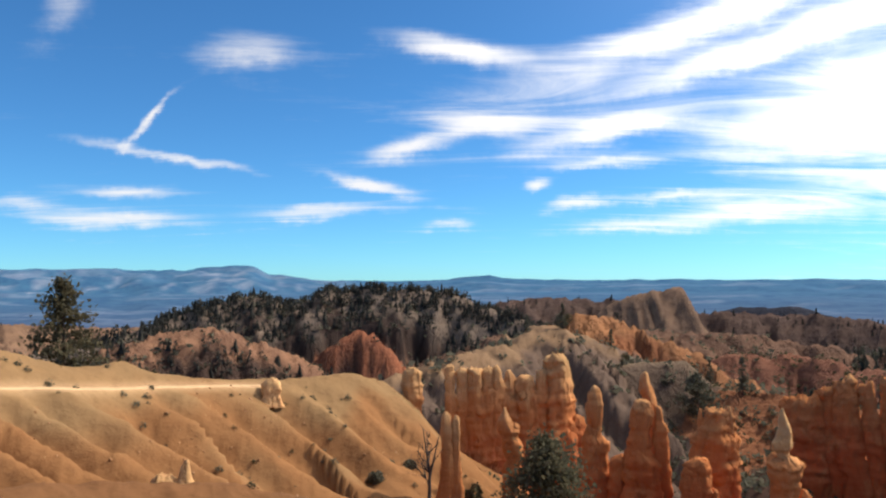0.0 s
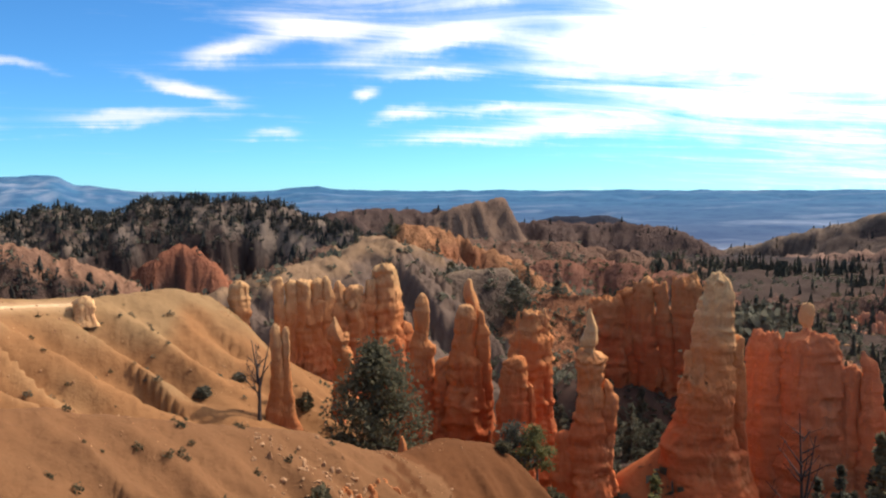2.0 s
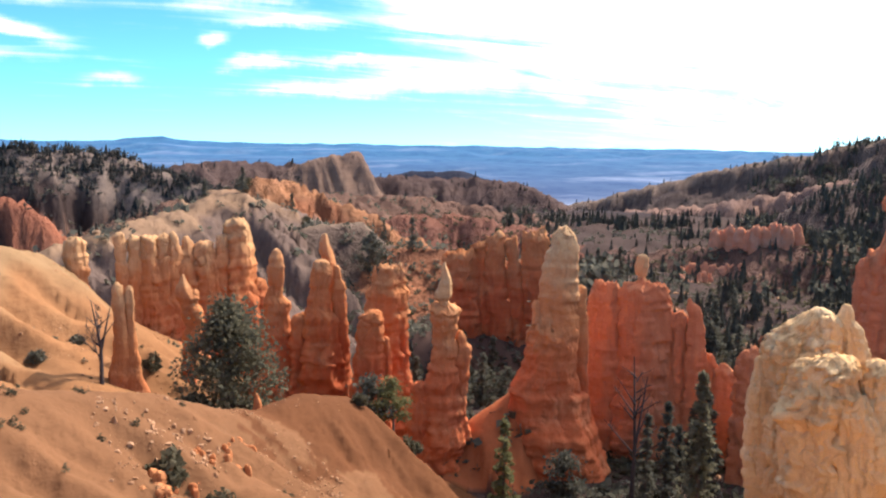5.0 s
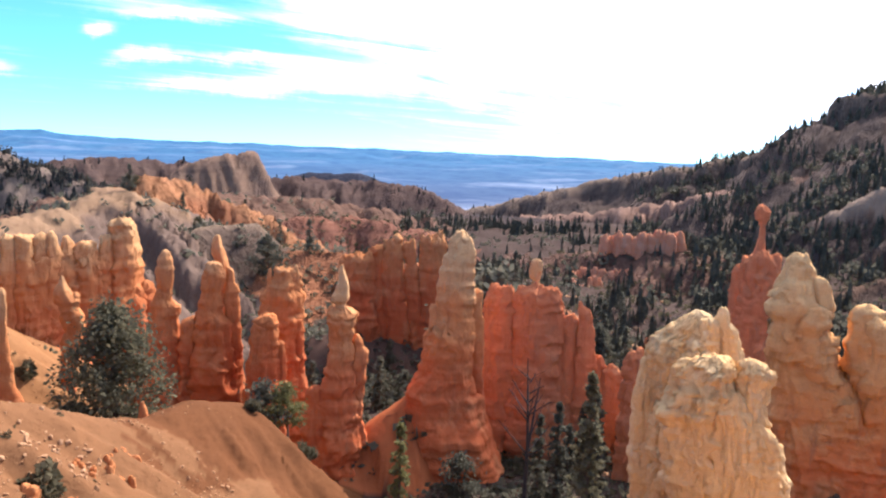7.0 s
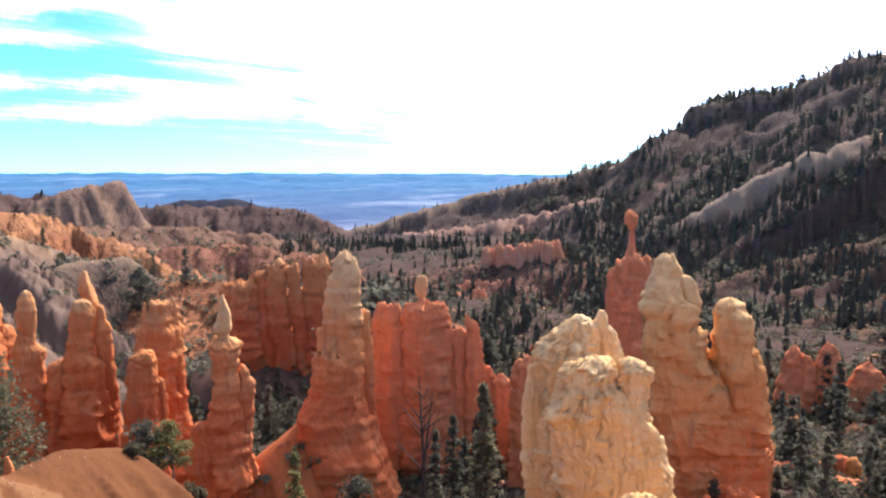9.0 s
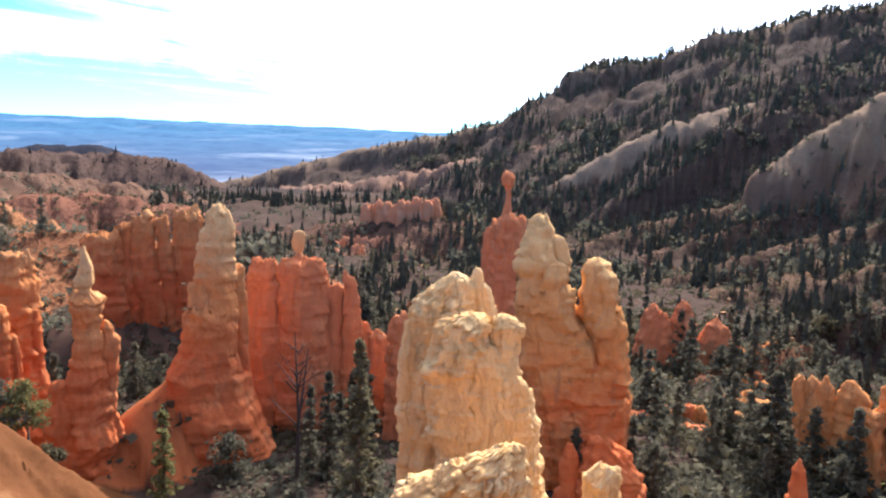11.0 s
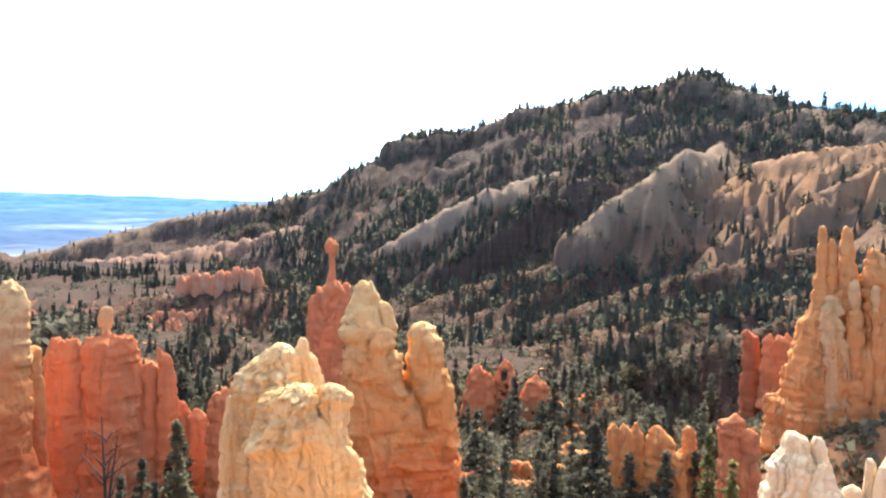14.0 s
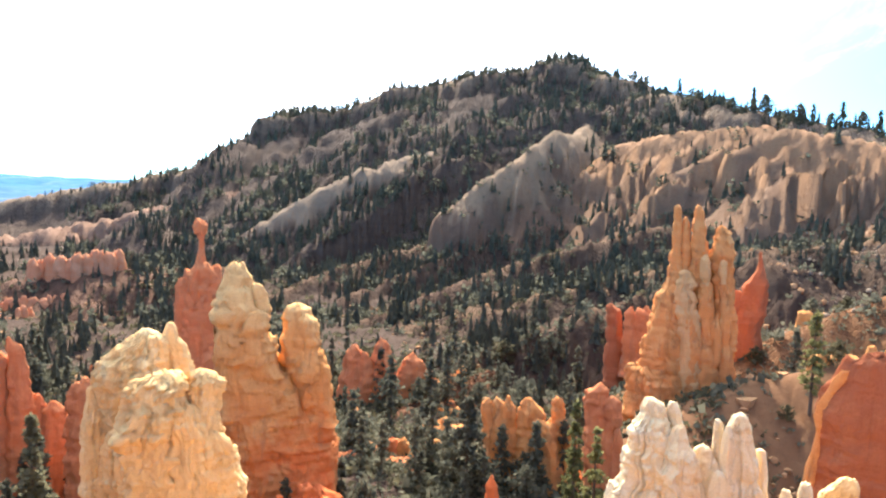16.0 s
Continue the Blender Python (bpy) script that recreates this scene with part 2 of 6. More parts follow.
soil_mat = ground_material()
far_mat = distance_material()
needles = plain_material("pine_needles", (0.066, 0.064, 0.047), (0.142, 0.133, 0.092), 0.8, leafy=True)
# far needles: less green than the near ones, haze greyed into the colour
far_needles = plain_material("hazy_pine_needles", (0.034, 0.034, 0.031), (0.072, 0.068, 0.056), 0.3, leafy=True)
needles_olive = plain_material("olive_needles", (0.085, 0.080, 0.050), (0.185, 0.165, 0.095), 0.8, leafy=True)
# yellow-green needles, with the sunlight on them put in as lighter colour
needles_sunny = plain_material("sunlit_pine_needles", (0.080, 0.084, 0.036), (0.20, 0.185, 0.075), 0.8, leafy=True)
scrub = plain_material("scrub_leaves", (0.052, 0.050, 0.031), (0.115, 0.098, 0.056), 1.5, leafy=True)
bark = plain_material("pine_bark", (0.055, 0.040, 0.030), (0.13, 0.095, 0.07), 4.0)
dead_wood = plain_material("dead_wood", (0.035, 0.028, 0.026), (0.075, 0.06, 0.052), 4.0)
pale_rubble = plain_material("pale_rubble", (0.15, 0.105, 0.072), (0.30, 0.22, 0.155), 0.5)
rubble_mat = plain_material("rubble", (0.24, 0.115, 0.05), (0.38, 0.215, 0.11), 0.7)


# ---- noise on arrays ----
def scramble(ix, iy, iz, seed):
    h = (ix * 374761393 + iy * 668265263 + iz * 2147483647 + seed * 974634211) & 0xFFFFFFFF
    h = ((h ^ (h >> 13)) * 1274126177) & 0xFFFFFFFF
    h = ((h ^ (h >> 15)) * 2246822519) & 0xFFFFFFFF
    return (h ^ (h >> 16)) & 0xFFFF


def smooth_noise(x, y, z, seed=0):
    """Value noise from -1 to 1 on arrays."""
    x, y, z = np.broadcast_arrays(np.asarray(x, float), np.asarray(y, float), np.asarray(z, float))
    ix, iy, iz = (np.floor(v).astype(np.int64) for v in (x, y, z))
    fx, fy, fz = x - ix, y - iy, z - iz
    fx, fy, fz = (f * f * f * (f * (f * 6 - 15) + 10) for f in (fx, fy, fz))
    total = 0
    for dx in (0, 1):
        for dy in (0, 1):
            for dz in (0, 1):
                w = (fx if dx else 1 - fx) * (fy if dy else 1 - fy) * (fz if dz else 1 - fz)
                total = total + w * (scramble(ix + dx, iy + dy, iz + dz, seed) / 32767.5 - 1)
    return total


def layered(x, y, z, octaves=4, seed=0, gain=0.5):
    total, amp, scale = 0, 1.0, 1.0
    for k in range(octaves):
        total = total + amp * smooth_noise(x * scale + 17.3 * k, np.asarray(y) * scale, np.asarray(z) * scale, seed + k)
        amp, scale = amp * gain, scale * 2.03
    return total


def fill_mesh(name, verts, faces, mat, smooth=True):
    """A mesh from arrays; faces all have the same number of corners."""
    mesh = bpy.data.meshes.new(name)
    verts, faces = np.asarray(verts, np.float32), np.asarray(faces, np.int32)
    count, corners = faces.shape
    mesh.vertices.add(len(verts))
    mesh.vertices.foreach_set("co", verts.ravel())
    mesh.loops.add(count * corners)
    mesh.loops.foreach_set("vertex_index", faces.ravel())
    mesh.polygons.add(count)
    mesh.polygons.foreach_set("loop_start", np.arange(count, dtype=np.int32) * corners)
    mesh.polygons.foreach_set("use_smooth", np.full(count, smooth))
    mesh.update(calc_edges=True)
    mesh.materials.append(mat)
    return mesh


def spot(az, dist, z=0.0):
    """The place at a bearing (degrees to the right of north), a distance and a height."""
    return Vector((dist * math.sin(radians(az)), dist * math.cos(radians(az)), z))


# ---- the ground: valley floor and eroded ridges ----
ORANGE, TAN, GREY = (0.222, 0.106, 0.044), (0.228, 0.136, 0.064), (0.115, 0.084, 0.062)
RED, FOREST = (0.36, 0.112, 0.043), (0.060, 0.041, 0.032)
RIDGES = []


def ridge(crest, near, far, rill, wave, colour, crown=3.0, cap=None, band=0.0, cliff=None, lean=0.0, crags=1.0, floor=-999.0, ribs=0.0):
    """A ridge along crest, rows of bearing, angle above the eye and distance. near, far: slopes on the viewer's side and
    behind; rill, wave: depth and spacing of the gullies; cap: colour of the top band metres; cliff: how far below the crest
    an upright face begins, its height, and the spacing of its pillars; lean: how far the gullies slant along the ridge; crags: how
    broken its ground is; floor: the level under which the top band ends; ribs: how far
    the gullies are straight and knife-edged."""
    line = np.array([(*spot(az, dist)[:2], dist * math.tan(radians(el))) for az, el, dist in crest])
    RIDGES.append((line, near, far, rill, wave, colour, crown, cap or colour, band, cliff, lean, crags, floor, ribs))


# the viewpoint's own hill, behind and under the camera
ridge([(180, -0.06, 1500), (180, -0.2, 500), (186, -1.0, 110), (190, -3.2, 32), (200, -12, 8), (60, -40, 2.2)], 1.15, 1.15, 0.5, 6, ORANGE, 1.5)
# spurs that carry the pale rocks near the viewpoint
ridge([(60, -52, 8), (52, -34, 25), (52.5, -29, 38), (52, -31, 50)], 1.0, 1.0, 0.4, 4, TAN, 1.5)
ridge([(95, -52, 8), (92, -34, 24), (92, -26, 38), (94, -32, 52)], 1.0, 1.0, 0.4, 4, TAN, 1.5)
ridge([(125, -30, 20), (114, -24, 45), (108, -21, 62), (108, -24, 80)], 1.0, 1.0, 0.6, 5, ORANGE, 2.0)
# sunlit slope with the trail, then the saddle under the long hoodoo wall
ridge([(-62, -1.0, 62), (-44, -2.5, 70), (-30.5, -4.35, 79), (-26.1, -5.7, 84), (-22.9, -5.6, 88), (-18, -7.15, 93), (-14.9, -7.35, 97), (-9.6, -7.2, 103), (-7.1, -6.95, 107),
       (-4.6, -7.6, 111), (-2.9, -9.0, 114), (-1.3, -12.0, 117), (0, -14.0, 119), (5, -16.5, 121), (10, -19, 119), (16, -21, 112)], 0.55, 0.75, 3.6, 7.5, ORANGE, 2.5, TAN, 7.0, None, -0.6, ribs=0.8)
# small spurs below the saddle
ridge([(-7, -11.5, 98), (-5, -13.5, 90), (-3.5, -16.0, 82)], 0.6, 0.6, 0.4, 5, ORANGE, 2.0)
ridge([(-3.4, -10.5, 108), (-2.6, -13.6, 98), (-1.6, -17.5, 90)], 0.7, 0.7, 0.4, 5, ORANGE, 2.0)
ridge([(1.6, -13.4, 113), (3.6, -14.4, 111), (5.5, -17.5, 106)], 0.9, 0.8, 0.9, 5, RED, 2.0)
# the near crest that runs out to the tower's foot
ridge([(-60, -9, 30), (-40, -12.0, 38), (-25, -13.4, 44), (-15.2, -14.5, 48), (-8.3, -16.2, 51), (-2.6, -17.2, 54), (2.7, -18.0, 57), (7.8, -19.6, 62)], 0.55, 0.75, 2.2, 5.5, (0.155, 0.074, 0.033), 1.6, None, 0, None, -0.7, ribs=0.7)
ridge([(6.5, -19.9, 60), (10, -19.7, 65), (13.1, -18.8, 69), (16.7, -19.0, 73), (19, -21.2, 77), (22, -25.0, 82)], 0.7, 0.75, 1.8, 5, (0.112, 0.046, 0.019), 1.3)
ridge([(24.5, -23.2, 90), (26, -21.0, 92), (28, -19.6, 93), (29.5, -18.6, 94), (33, -22, 95)], 1.1, 1.0, 0.7, 4, RED, 0.8)
# grey dome and its orange ribs
# darker face, paler crest: shade and sun are put into the soil colours
ridge([(-12, -9.5, 150), (-6, -8, 160), (-4.2, -7.5, 164), (-0.2, -6.1, 172), (3, -5.3, 182), (5.5, -4.8, 192), (7.0, -4.0, 200), (8.1, -3.5, 205), (9, -3.9, 208), (10.2, -4.2, 210)],
      0.62, 0.6, 6.0, 9, (0.120, 0.083, 0.062), 2.5, (0.215, 0.135, 0.078), 4.0, None, 0.0, 0.25)
ridge([(8.4, -4.4, 212), (10.2, -2.9, 228), (12, -3.1, 236), (14.1, -3.6, 240), (16, -4.6, 238), (18, -5.4, 234), (20.1, -7, 226)], 0.75, 0.6, 7.0, 9, (0.210, 0.092, 0.048), 1.5, (0.266, 0.133, 0.067), 5.0)
ridge([(11.5, -6.6, 196), (14.5, -6.2, 200), (17.8, -6.0, 204), (19.6, -7.6, 204)], 0.95, 0.5, 3.0, 10, GREY, 2.5, (0.167, 0.124, 0.087), 2.0, (3.0, 5.0, 6.0))
ridge([(18, -8.2, 200), (22, -7.9, 205), (26, -8.3, 205), (30, -9, 195)], 0.6, 0.3, 3.0, 11, (0.247, 0.111, 0.057), 3.0)
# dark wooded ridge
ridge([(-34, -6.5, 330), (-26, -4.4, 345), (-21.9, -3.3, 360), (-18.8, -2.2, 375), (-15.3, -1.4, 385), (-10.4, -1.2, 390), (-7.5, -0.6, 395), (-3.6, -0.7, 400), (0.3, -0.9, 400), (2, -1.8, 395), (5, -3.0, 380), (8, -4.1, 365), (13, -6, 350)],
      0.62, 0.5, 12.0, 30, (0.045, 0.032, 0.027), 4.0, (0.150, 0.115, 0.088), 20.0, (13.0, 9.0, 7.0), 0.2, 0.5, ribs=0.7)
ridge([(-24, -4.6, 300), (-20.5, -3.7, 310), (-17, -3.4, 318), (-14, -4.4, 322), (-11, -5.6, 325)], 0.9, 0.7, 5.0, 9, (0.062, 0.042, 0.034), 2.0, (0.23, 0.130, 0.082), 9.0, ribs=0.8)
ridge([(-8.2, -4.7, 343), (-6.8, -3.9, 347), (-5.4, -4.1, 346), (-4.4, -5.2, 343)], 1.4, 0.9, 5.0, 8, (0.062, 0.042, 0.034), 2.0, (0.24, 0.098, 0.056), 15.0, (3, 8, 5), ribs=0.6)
# badlands at middle distance, and the slanting prow
ridge([(-60, -2.5, 760), (-40, -2.9, 760), (-30.5, -2.9, 760), (-23.7, -3.3, 740), (-15, -3.6, 720)], 0.25, 0.3, 12.0, 40, (0.195, 0.124, 0.081), 20.0)
ridge([(1, -2.8, 560), (5.4, -1.7, 600), (9, -1.6, 620), (13.7, -1.7, 640), (18.4, -2.5, 640), (25.2, -2.6, 640), (29.4, -3.0, 620), (31.4, -3.8, 600), (33.0, -4.9, 560)], 0.42, 0.5, 10.0, 26, (0.080, 0.056, 0.047), 8.0)
ridge([(12.5, -2.0, 575), (13.8, -1.35, 580), (17.0, -0.65, 590), (17.8, -0.8, 592), (18.3, -2.9, 594)], 0.85, 1.2, 5.0, 10, (0.165, 0.112, 0.080), 2.0)
ridge([(9, -3.6, 330), (15, -4.0, 380), (20, -4.2, 410), (25, -4.4, 430), (29, -5.2, 420), (31, -7.2, 390)], 0.45, 0.3, 8.0, 20, (0.137, 0.084, 0.059), 4.0)
ridge([(21, -5.6, 320), (25, -5.4, 330), (29, -6.2, 320), (32, -7.6, 300)], 0.5, 0.35, 6.0, 16, (0.175, 0.084, 0.056), 4.0)
ridge([(19.5, -2.7, 1290), (21.5, -2.1, 1300), (25.5, -2.1, 1300), (27.5, -2.8, 1290)], 0.5, 0.3, 6.0, 50, (0.030, 0.033, 0.045), 8.0)
# the wooded mountain
ridge([(33.4, -4.6, 830), (36, -4.0, 800), (42, -2.3, 750), (46, -1.4, 725), (50, -0.4, 695), (54, 0.3, 670), (56, 1.5, 655), (58.5, 3.2, 645), (59.2, 4.6, 640), (62, 4.9, 635), (64.6, 5.1, 630), (68.2, 6.4, 612), (69, 7.2, 605), (73, 7.6, 592), (77.2, 8.6, 580),
       (81.7, 9.4, 568), (83.8, 8.8, 556), (87.9, 7.2, 525), (93.4, 5.9, 480), (96.3, 5.2, 455), (102.5, 4.2, 420), (115, 3.0, 380), (140, 2.0, 330), (180, 1.0, 330)], 0.44, 0.25, 11.0, 50, (0.074, 0.057, 0.048), 4.0, (0.165, 0.124, 0.092), 9.0, (2.0, 9.0, 9.0))
ridge([(38, -5.0, 560), (44, -4.2, 560), (50, -2.8, 545), (54, -1.9, 535), (57, -1.0, 530), (60, -0.2, 535), (64, 0.4, 540)], 0.6, 0.3, 9.0, 18, (0.150, 0.100, 0.076), 3.0, (0.205, 0.132, 0.098), 60.0, (3.0, 8.0, 6.0), 0.0, 1.0, -50.0)
ridge([(58, -4.0, 396), (59.5, -3.0, 400), (63.1, -0.8, 412), (66.4, 1.0, 425), (71.5, 2.5, 455), (76, 3.6, 500)], 0.75, 0.75, 9.0, 13, (0.110, 0.072, 0.052), 2.0, (0.195, 0.142, 0.102), 50.0, (4.0, 12.0, 5.0), 0.3, 0.45, -27.0, ribs=0.6)
ridge([(74.2, -0.9, 348), (75.6, 0.6, 354), (77.6, 1.7, 366), (79.5, 3.3, 384), (80.9, 4.3, 400), (82.2, 4.0, 425), (83.2, 4.8, 480)], 0.75, 0.75, 9.0, 12, (0.131, 0.083, 0.058), 1.5, (0.195, 0.136, 0.092), 26.0, (9.0, 13.0, 5.0), 0.5, 0.35, -12.0, ribs=0.75)
ridge([(83.6, 1.8, 410), (85.5, 3.5, 395), (89.7, 4.4, 378), (95.3, 4.9, 350), (102.5, 3.8, 325), (114, 2.6, 300), (135, 1, 280)], 0.75, 0.3, 10.0, 9, (0.144, 0.090, 0.061), 1.5, (0.205, 0.118, 0.070), 30.0, (19.0, 9.0, 5.0), 0.9, 0.2, -12.0, ribs=1.0)
# low shoulders in the valley on the right
# the paler top bands put sunlight on the crests into the soil colour
for crest in ([(90, -2.4, 310), (84, -3.8, 296), (78, -6.0, 280), (72, -8.4, 258), (67, -10.6, 240)], [(72, -4.4, 365), (66, -6.2, 335), (61, -8.2, 300), (57, -9.8, 270)],
              [(81, -2.8, 352), (76, -4.4, 335), (70, -6.8, 310), (65, -9.0, 282)], [(62, -5.0, 400), (57, -6.6, 365), (52, -8.0, 320)], [(96, -4.4, 215), (88, -7.6, 205), (81, -10.4, 190), (75, -13.2, 178)]):
    ridge(crest, 0.75, 0.55, 5.0, 11, (0.066, 0.046, 0.036), 1.5, (0.100, 0.066, 0.047), 1.5)
ridge([(60, -14.5, 205), (65, -12.9, 215), (73.6, -10.1, 228), (80, -8.2, 238), (84.2, -7.4, 245), (90.2, -5.0, 255), (97.6, -3.6, 262), (110, -1.5, 265)], 0.45, 0.15, 5.0, 16, (0.068, 0.048, 0.037), 4.0, (0.12, 0.080, 0.054), 1.0)
ridge([(64, -21.5, 122), (66, -20, 130), (69, -17.7, 140), (71.7, -16.1, 150), (75, -14.5, 165), (78, -13.3, 180), (81, -12.2, 195)], 0.9, 0.8, 2.5, 6, (0.14, 0.070, 0.042), 1.0)
ridge([(98, -9.5, 140), (101, -7.6, 146), (106, -5.0, 150), (114, -3.5, 155)], 0.7, 0.5, 3.0, 10, (0.17, 0.090, 0.048), 2.0)
ridge([(94.5, -14.0, 112), (97.5, -12.5, 118), (101, -11.0, 120), (106, -9.5, 122)], 0.8, 0.6, 2.0, 8, (0.16, 0.082, 0.044), 2.0)
ridge([(34, -9.2, 300), (37, -8.4, 300), (41.6, -7.6, 300), (45, -7.0, 295), (50, -6.9, 290), (54, -8.5, 280)], 0.38, 0.1, 5.0, 14, (0.112, 0.068, 0.050), 4.0)
ridge([(26, -14.5, 150), (29, -13.2, 156), (33, -13.2, 158), (35, -15, 158)], 0.8, 0.2, 2.0, 9, (0.085, 0.050, 0.036), 3.0)


def ground_height(x_all, y_all):
    """Height and soil colour of the ground at arrays of places."""
    shape = x_all.shape
    x_all, y_all = x_all.ravel(), y_all.ravel()
    r_all = np.hypot(x_all, y_all)
    best_all = -46 + 5 * np.clip((150 - r_all) / 60, 0, 1) + 2.5 * layered(x_all / 40, y_all / 40, 0, 5, 3) - 0.088 * np.clip(r_all - 520, 0, 900)
    sharp = 0.55
    colour_all = np.empty((len(x_all), 4))
    # far floor turns dark and bluish: distant woods and haze put in the colour
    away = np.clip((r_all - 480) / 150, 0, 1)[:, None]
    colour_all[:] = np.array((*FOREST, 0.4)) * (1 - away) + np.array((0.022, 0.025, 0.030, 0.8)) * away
    for i, (line, near, far, rill, wave, tint, crown, cap, band, cliff, lean, crags, floor, ribs) in enumerate(RIDGES):
        bare = crags if rill >= 2.5 and np.hypot(line[:, 0], line[:, 1]).min() > 120 else 0.0
        reach = (line[:, 2].max() + 60) / min(near, far) + 30
        inside = (x_all > line[:, 0].min() - reach) & (x_all < line[:, 0].max() + reach) & (y_all > line[:, 1].min() - reach) & (y_all < line[:, 1].max() + reach)
        x, y, r, best = x_all[inside], y_all[inside], r_all[inside], best_all[inside]
        dist, crest, along, side = np.full(x.shape, 1e9), np.zeros(x.shape), np.zeros(x.shape), np.zeros(x.shape)
        run = 0.0
        for a, b in zip(line, line[1:]):
            way = b[:2] - a[:2]
            size = float(np.hypot(*way))
            u = np.clip(((x - a[0]) * way[0] + (y - a[1]) * way[1]) / size ** 2, 0, 1)
            px, py = a[0] + u * way[0], a[1] + u * way[1]
            d = np.hypot(x - px, y - py)
            closer = d < dist
            dist = np.where(closer, d, dist)
            crest = np.where(closer, a[2] + u * (b[2] - a[2]), crest)
            along = np.where(closer, run + u * size, along)
            side = np.where(closer, r - np.hypot(px, py), side)
            run += size
        facing = 1 / (1 + np.exp(np.clip(side / (0.15 * dist + 0.3), -30, 30)))
        slope = far + (near - far) * facing
        facing = facing if near != far else np.ones_like(facing)
        warp = along + lean * dist + wave * 0.55 * layered(x / (wave * 2.4), y / (wave * 2.4), i, 2, 40 + i)
        grooves = np.abs(smooth_noise(warp / wave, i * 3.7, 0, 11)) * 1.25 + 0.65 * np.abs(smooth_noise(warp / wave * 2.3, i * 5.1, dist / (wave * 3), 12)) + 0.4 * np.abs(smooth_noise(warp / wave * 5.5, i, dist / wave, 13)) + 0.18 * np.abs(smooth_noise(warp / wave * 12, i, dist / wave * 1.5, 14))
        if ribs:
            phase = (along + lean * dist) / wave + 0.55 * layered(x / (wave * 3.0), y / (wave * 3.0), i, 2, 40 + i)
            knife = 1 - np.abs((phase % 1.0) * 2 - 1) ** 1.3
            knife = knife * (0.75 + 0.3 * smooth_noise(np.floor(phase), i, 0, 15)) + 0.14 * (1 - np.abs((phase * 2.7 + 0.4 * smooth_noise(x / wave, y / wave, i, 16)) % 1.0 * 2 - 1))
            grooves = grooves * (1 - ribs) + ribs * knife
        depth = np.clip(dist / (wave * 1.3), 0, 1) * rill * ((0.25 + 0.75 * facing) if ribs else 1.0)
        h = crest - slope * (np.sqrt(dist ** 2 + crown ** 2) - crown) - depth * (1 - np.clip(grooves, 0, 1.6))
        h = h + ((0.14 + 0.48 * crags) if rill >= 5 else 0.14) * rill * (0.45 - np.abs(layered(x / (wave * 0.8), y / (wave * 0.8), i, 5, 60 + i, 0.6)))
        if cliff:
            start, drop, pillar = cliff
            start = start * (1 + 0.5 * layered(along / (wave * 2), i, 0, 2, 81)) + 3.0 * np.abs(smooth_noise(warp / pillar, i, 0, 82))
            drop = drop * np.clip(0.75 + 0.6 * smooth_noise(along / (wave * 1.5), i, 0, 83), 0, 1.2)
            h = h - drop * np.clip((crest - h - start) / 4.0, 0, 1) * facing
        wins = h > best
        fleck = layered(x / 9, y / 9, i, 2, 71)
        capped = ((crest - h) < band * (1 + 0.6 * fleck)) & (h > floor + 6 * fleck)
        share = (np.clip((band * (1 + 0.6 * fleck) - (crest - h)) / (0.5 * band + 0.1), 0, 1) * capped)[..., None]
        soil = np.array((*tint, bare)) * (1 - share) + np.array((*cap, bare)) * share
        colour_all[inside] = np.where(wins[..., None], soil, colour_all[inside])
        blend = np.clip(0.5 + 0.5 * sharp * (h - best), 0, 1)
        best_all[inside] = best * (1 - blend) + h * blend + blend * (1 - blend) / sharp * 0.6
    return best_all.reshape(shape), colour_all.reshape(*shape, 4)


def polar_sheet(name, bearings, rings, height, mat):
    """A ground sheet round the viewpoint on rings that widen outward."""
    az, r = np.meshgrid(np.radians(bearings), rings)
    x, y = r * np.sin(az), r * np.cos(az)
    z, colour = height(x, y)
    rows, cols = x.shape
    index = np.arange(rows * cols).reshape(rows, cols)
    nxt = np.roll(index, -1, axis=1)
    faces = np.stack([index[:-1], nxt[:-1], nxt[1:], index[1:]], -1).reshape(-1, 4)
    mesh = fill_mesh(name, np.stack([x, y, z], -1).reshape(-1, 3), faces, mat)
    layer = mesh.color_attributes.new("soil", "FLOAT_COLOR", "POINT")
    layer.data.foreach_set("color", np.concatenate([colour, np.ones((rows, cols, 1))], -1)[..., :4].astype(np.float32).ravel())
    ob = new(name, mesh)
    return ob, z


BEARINGS = np.concatenate([np.arange(-46, 116, 0.18), np.arange(118, 314, 2.0)])
RINGS = np.concatenate([[0.0], np.geomspace(0.05, 20, 30)[:-1], np.geomspace(20, 1500, 470)])
TRAIL = {}


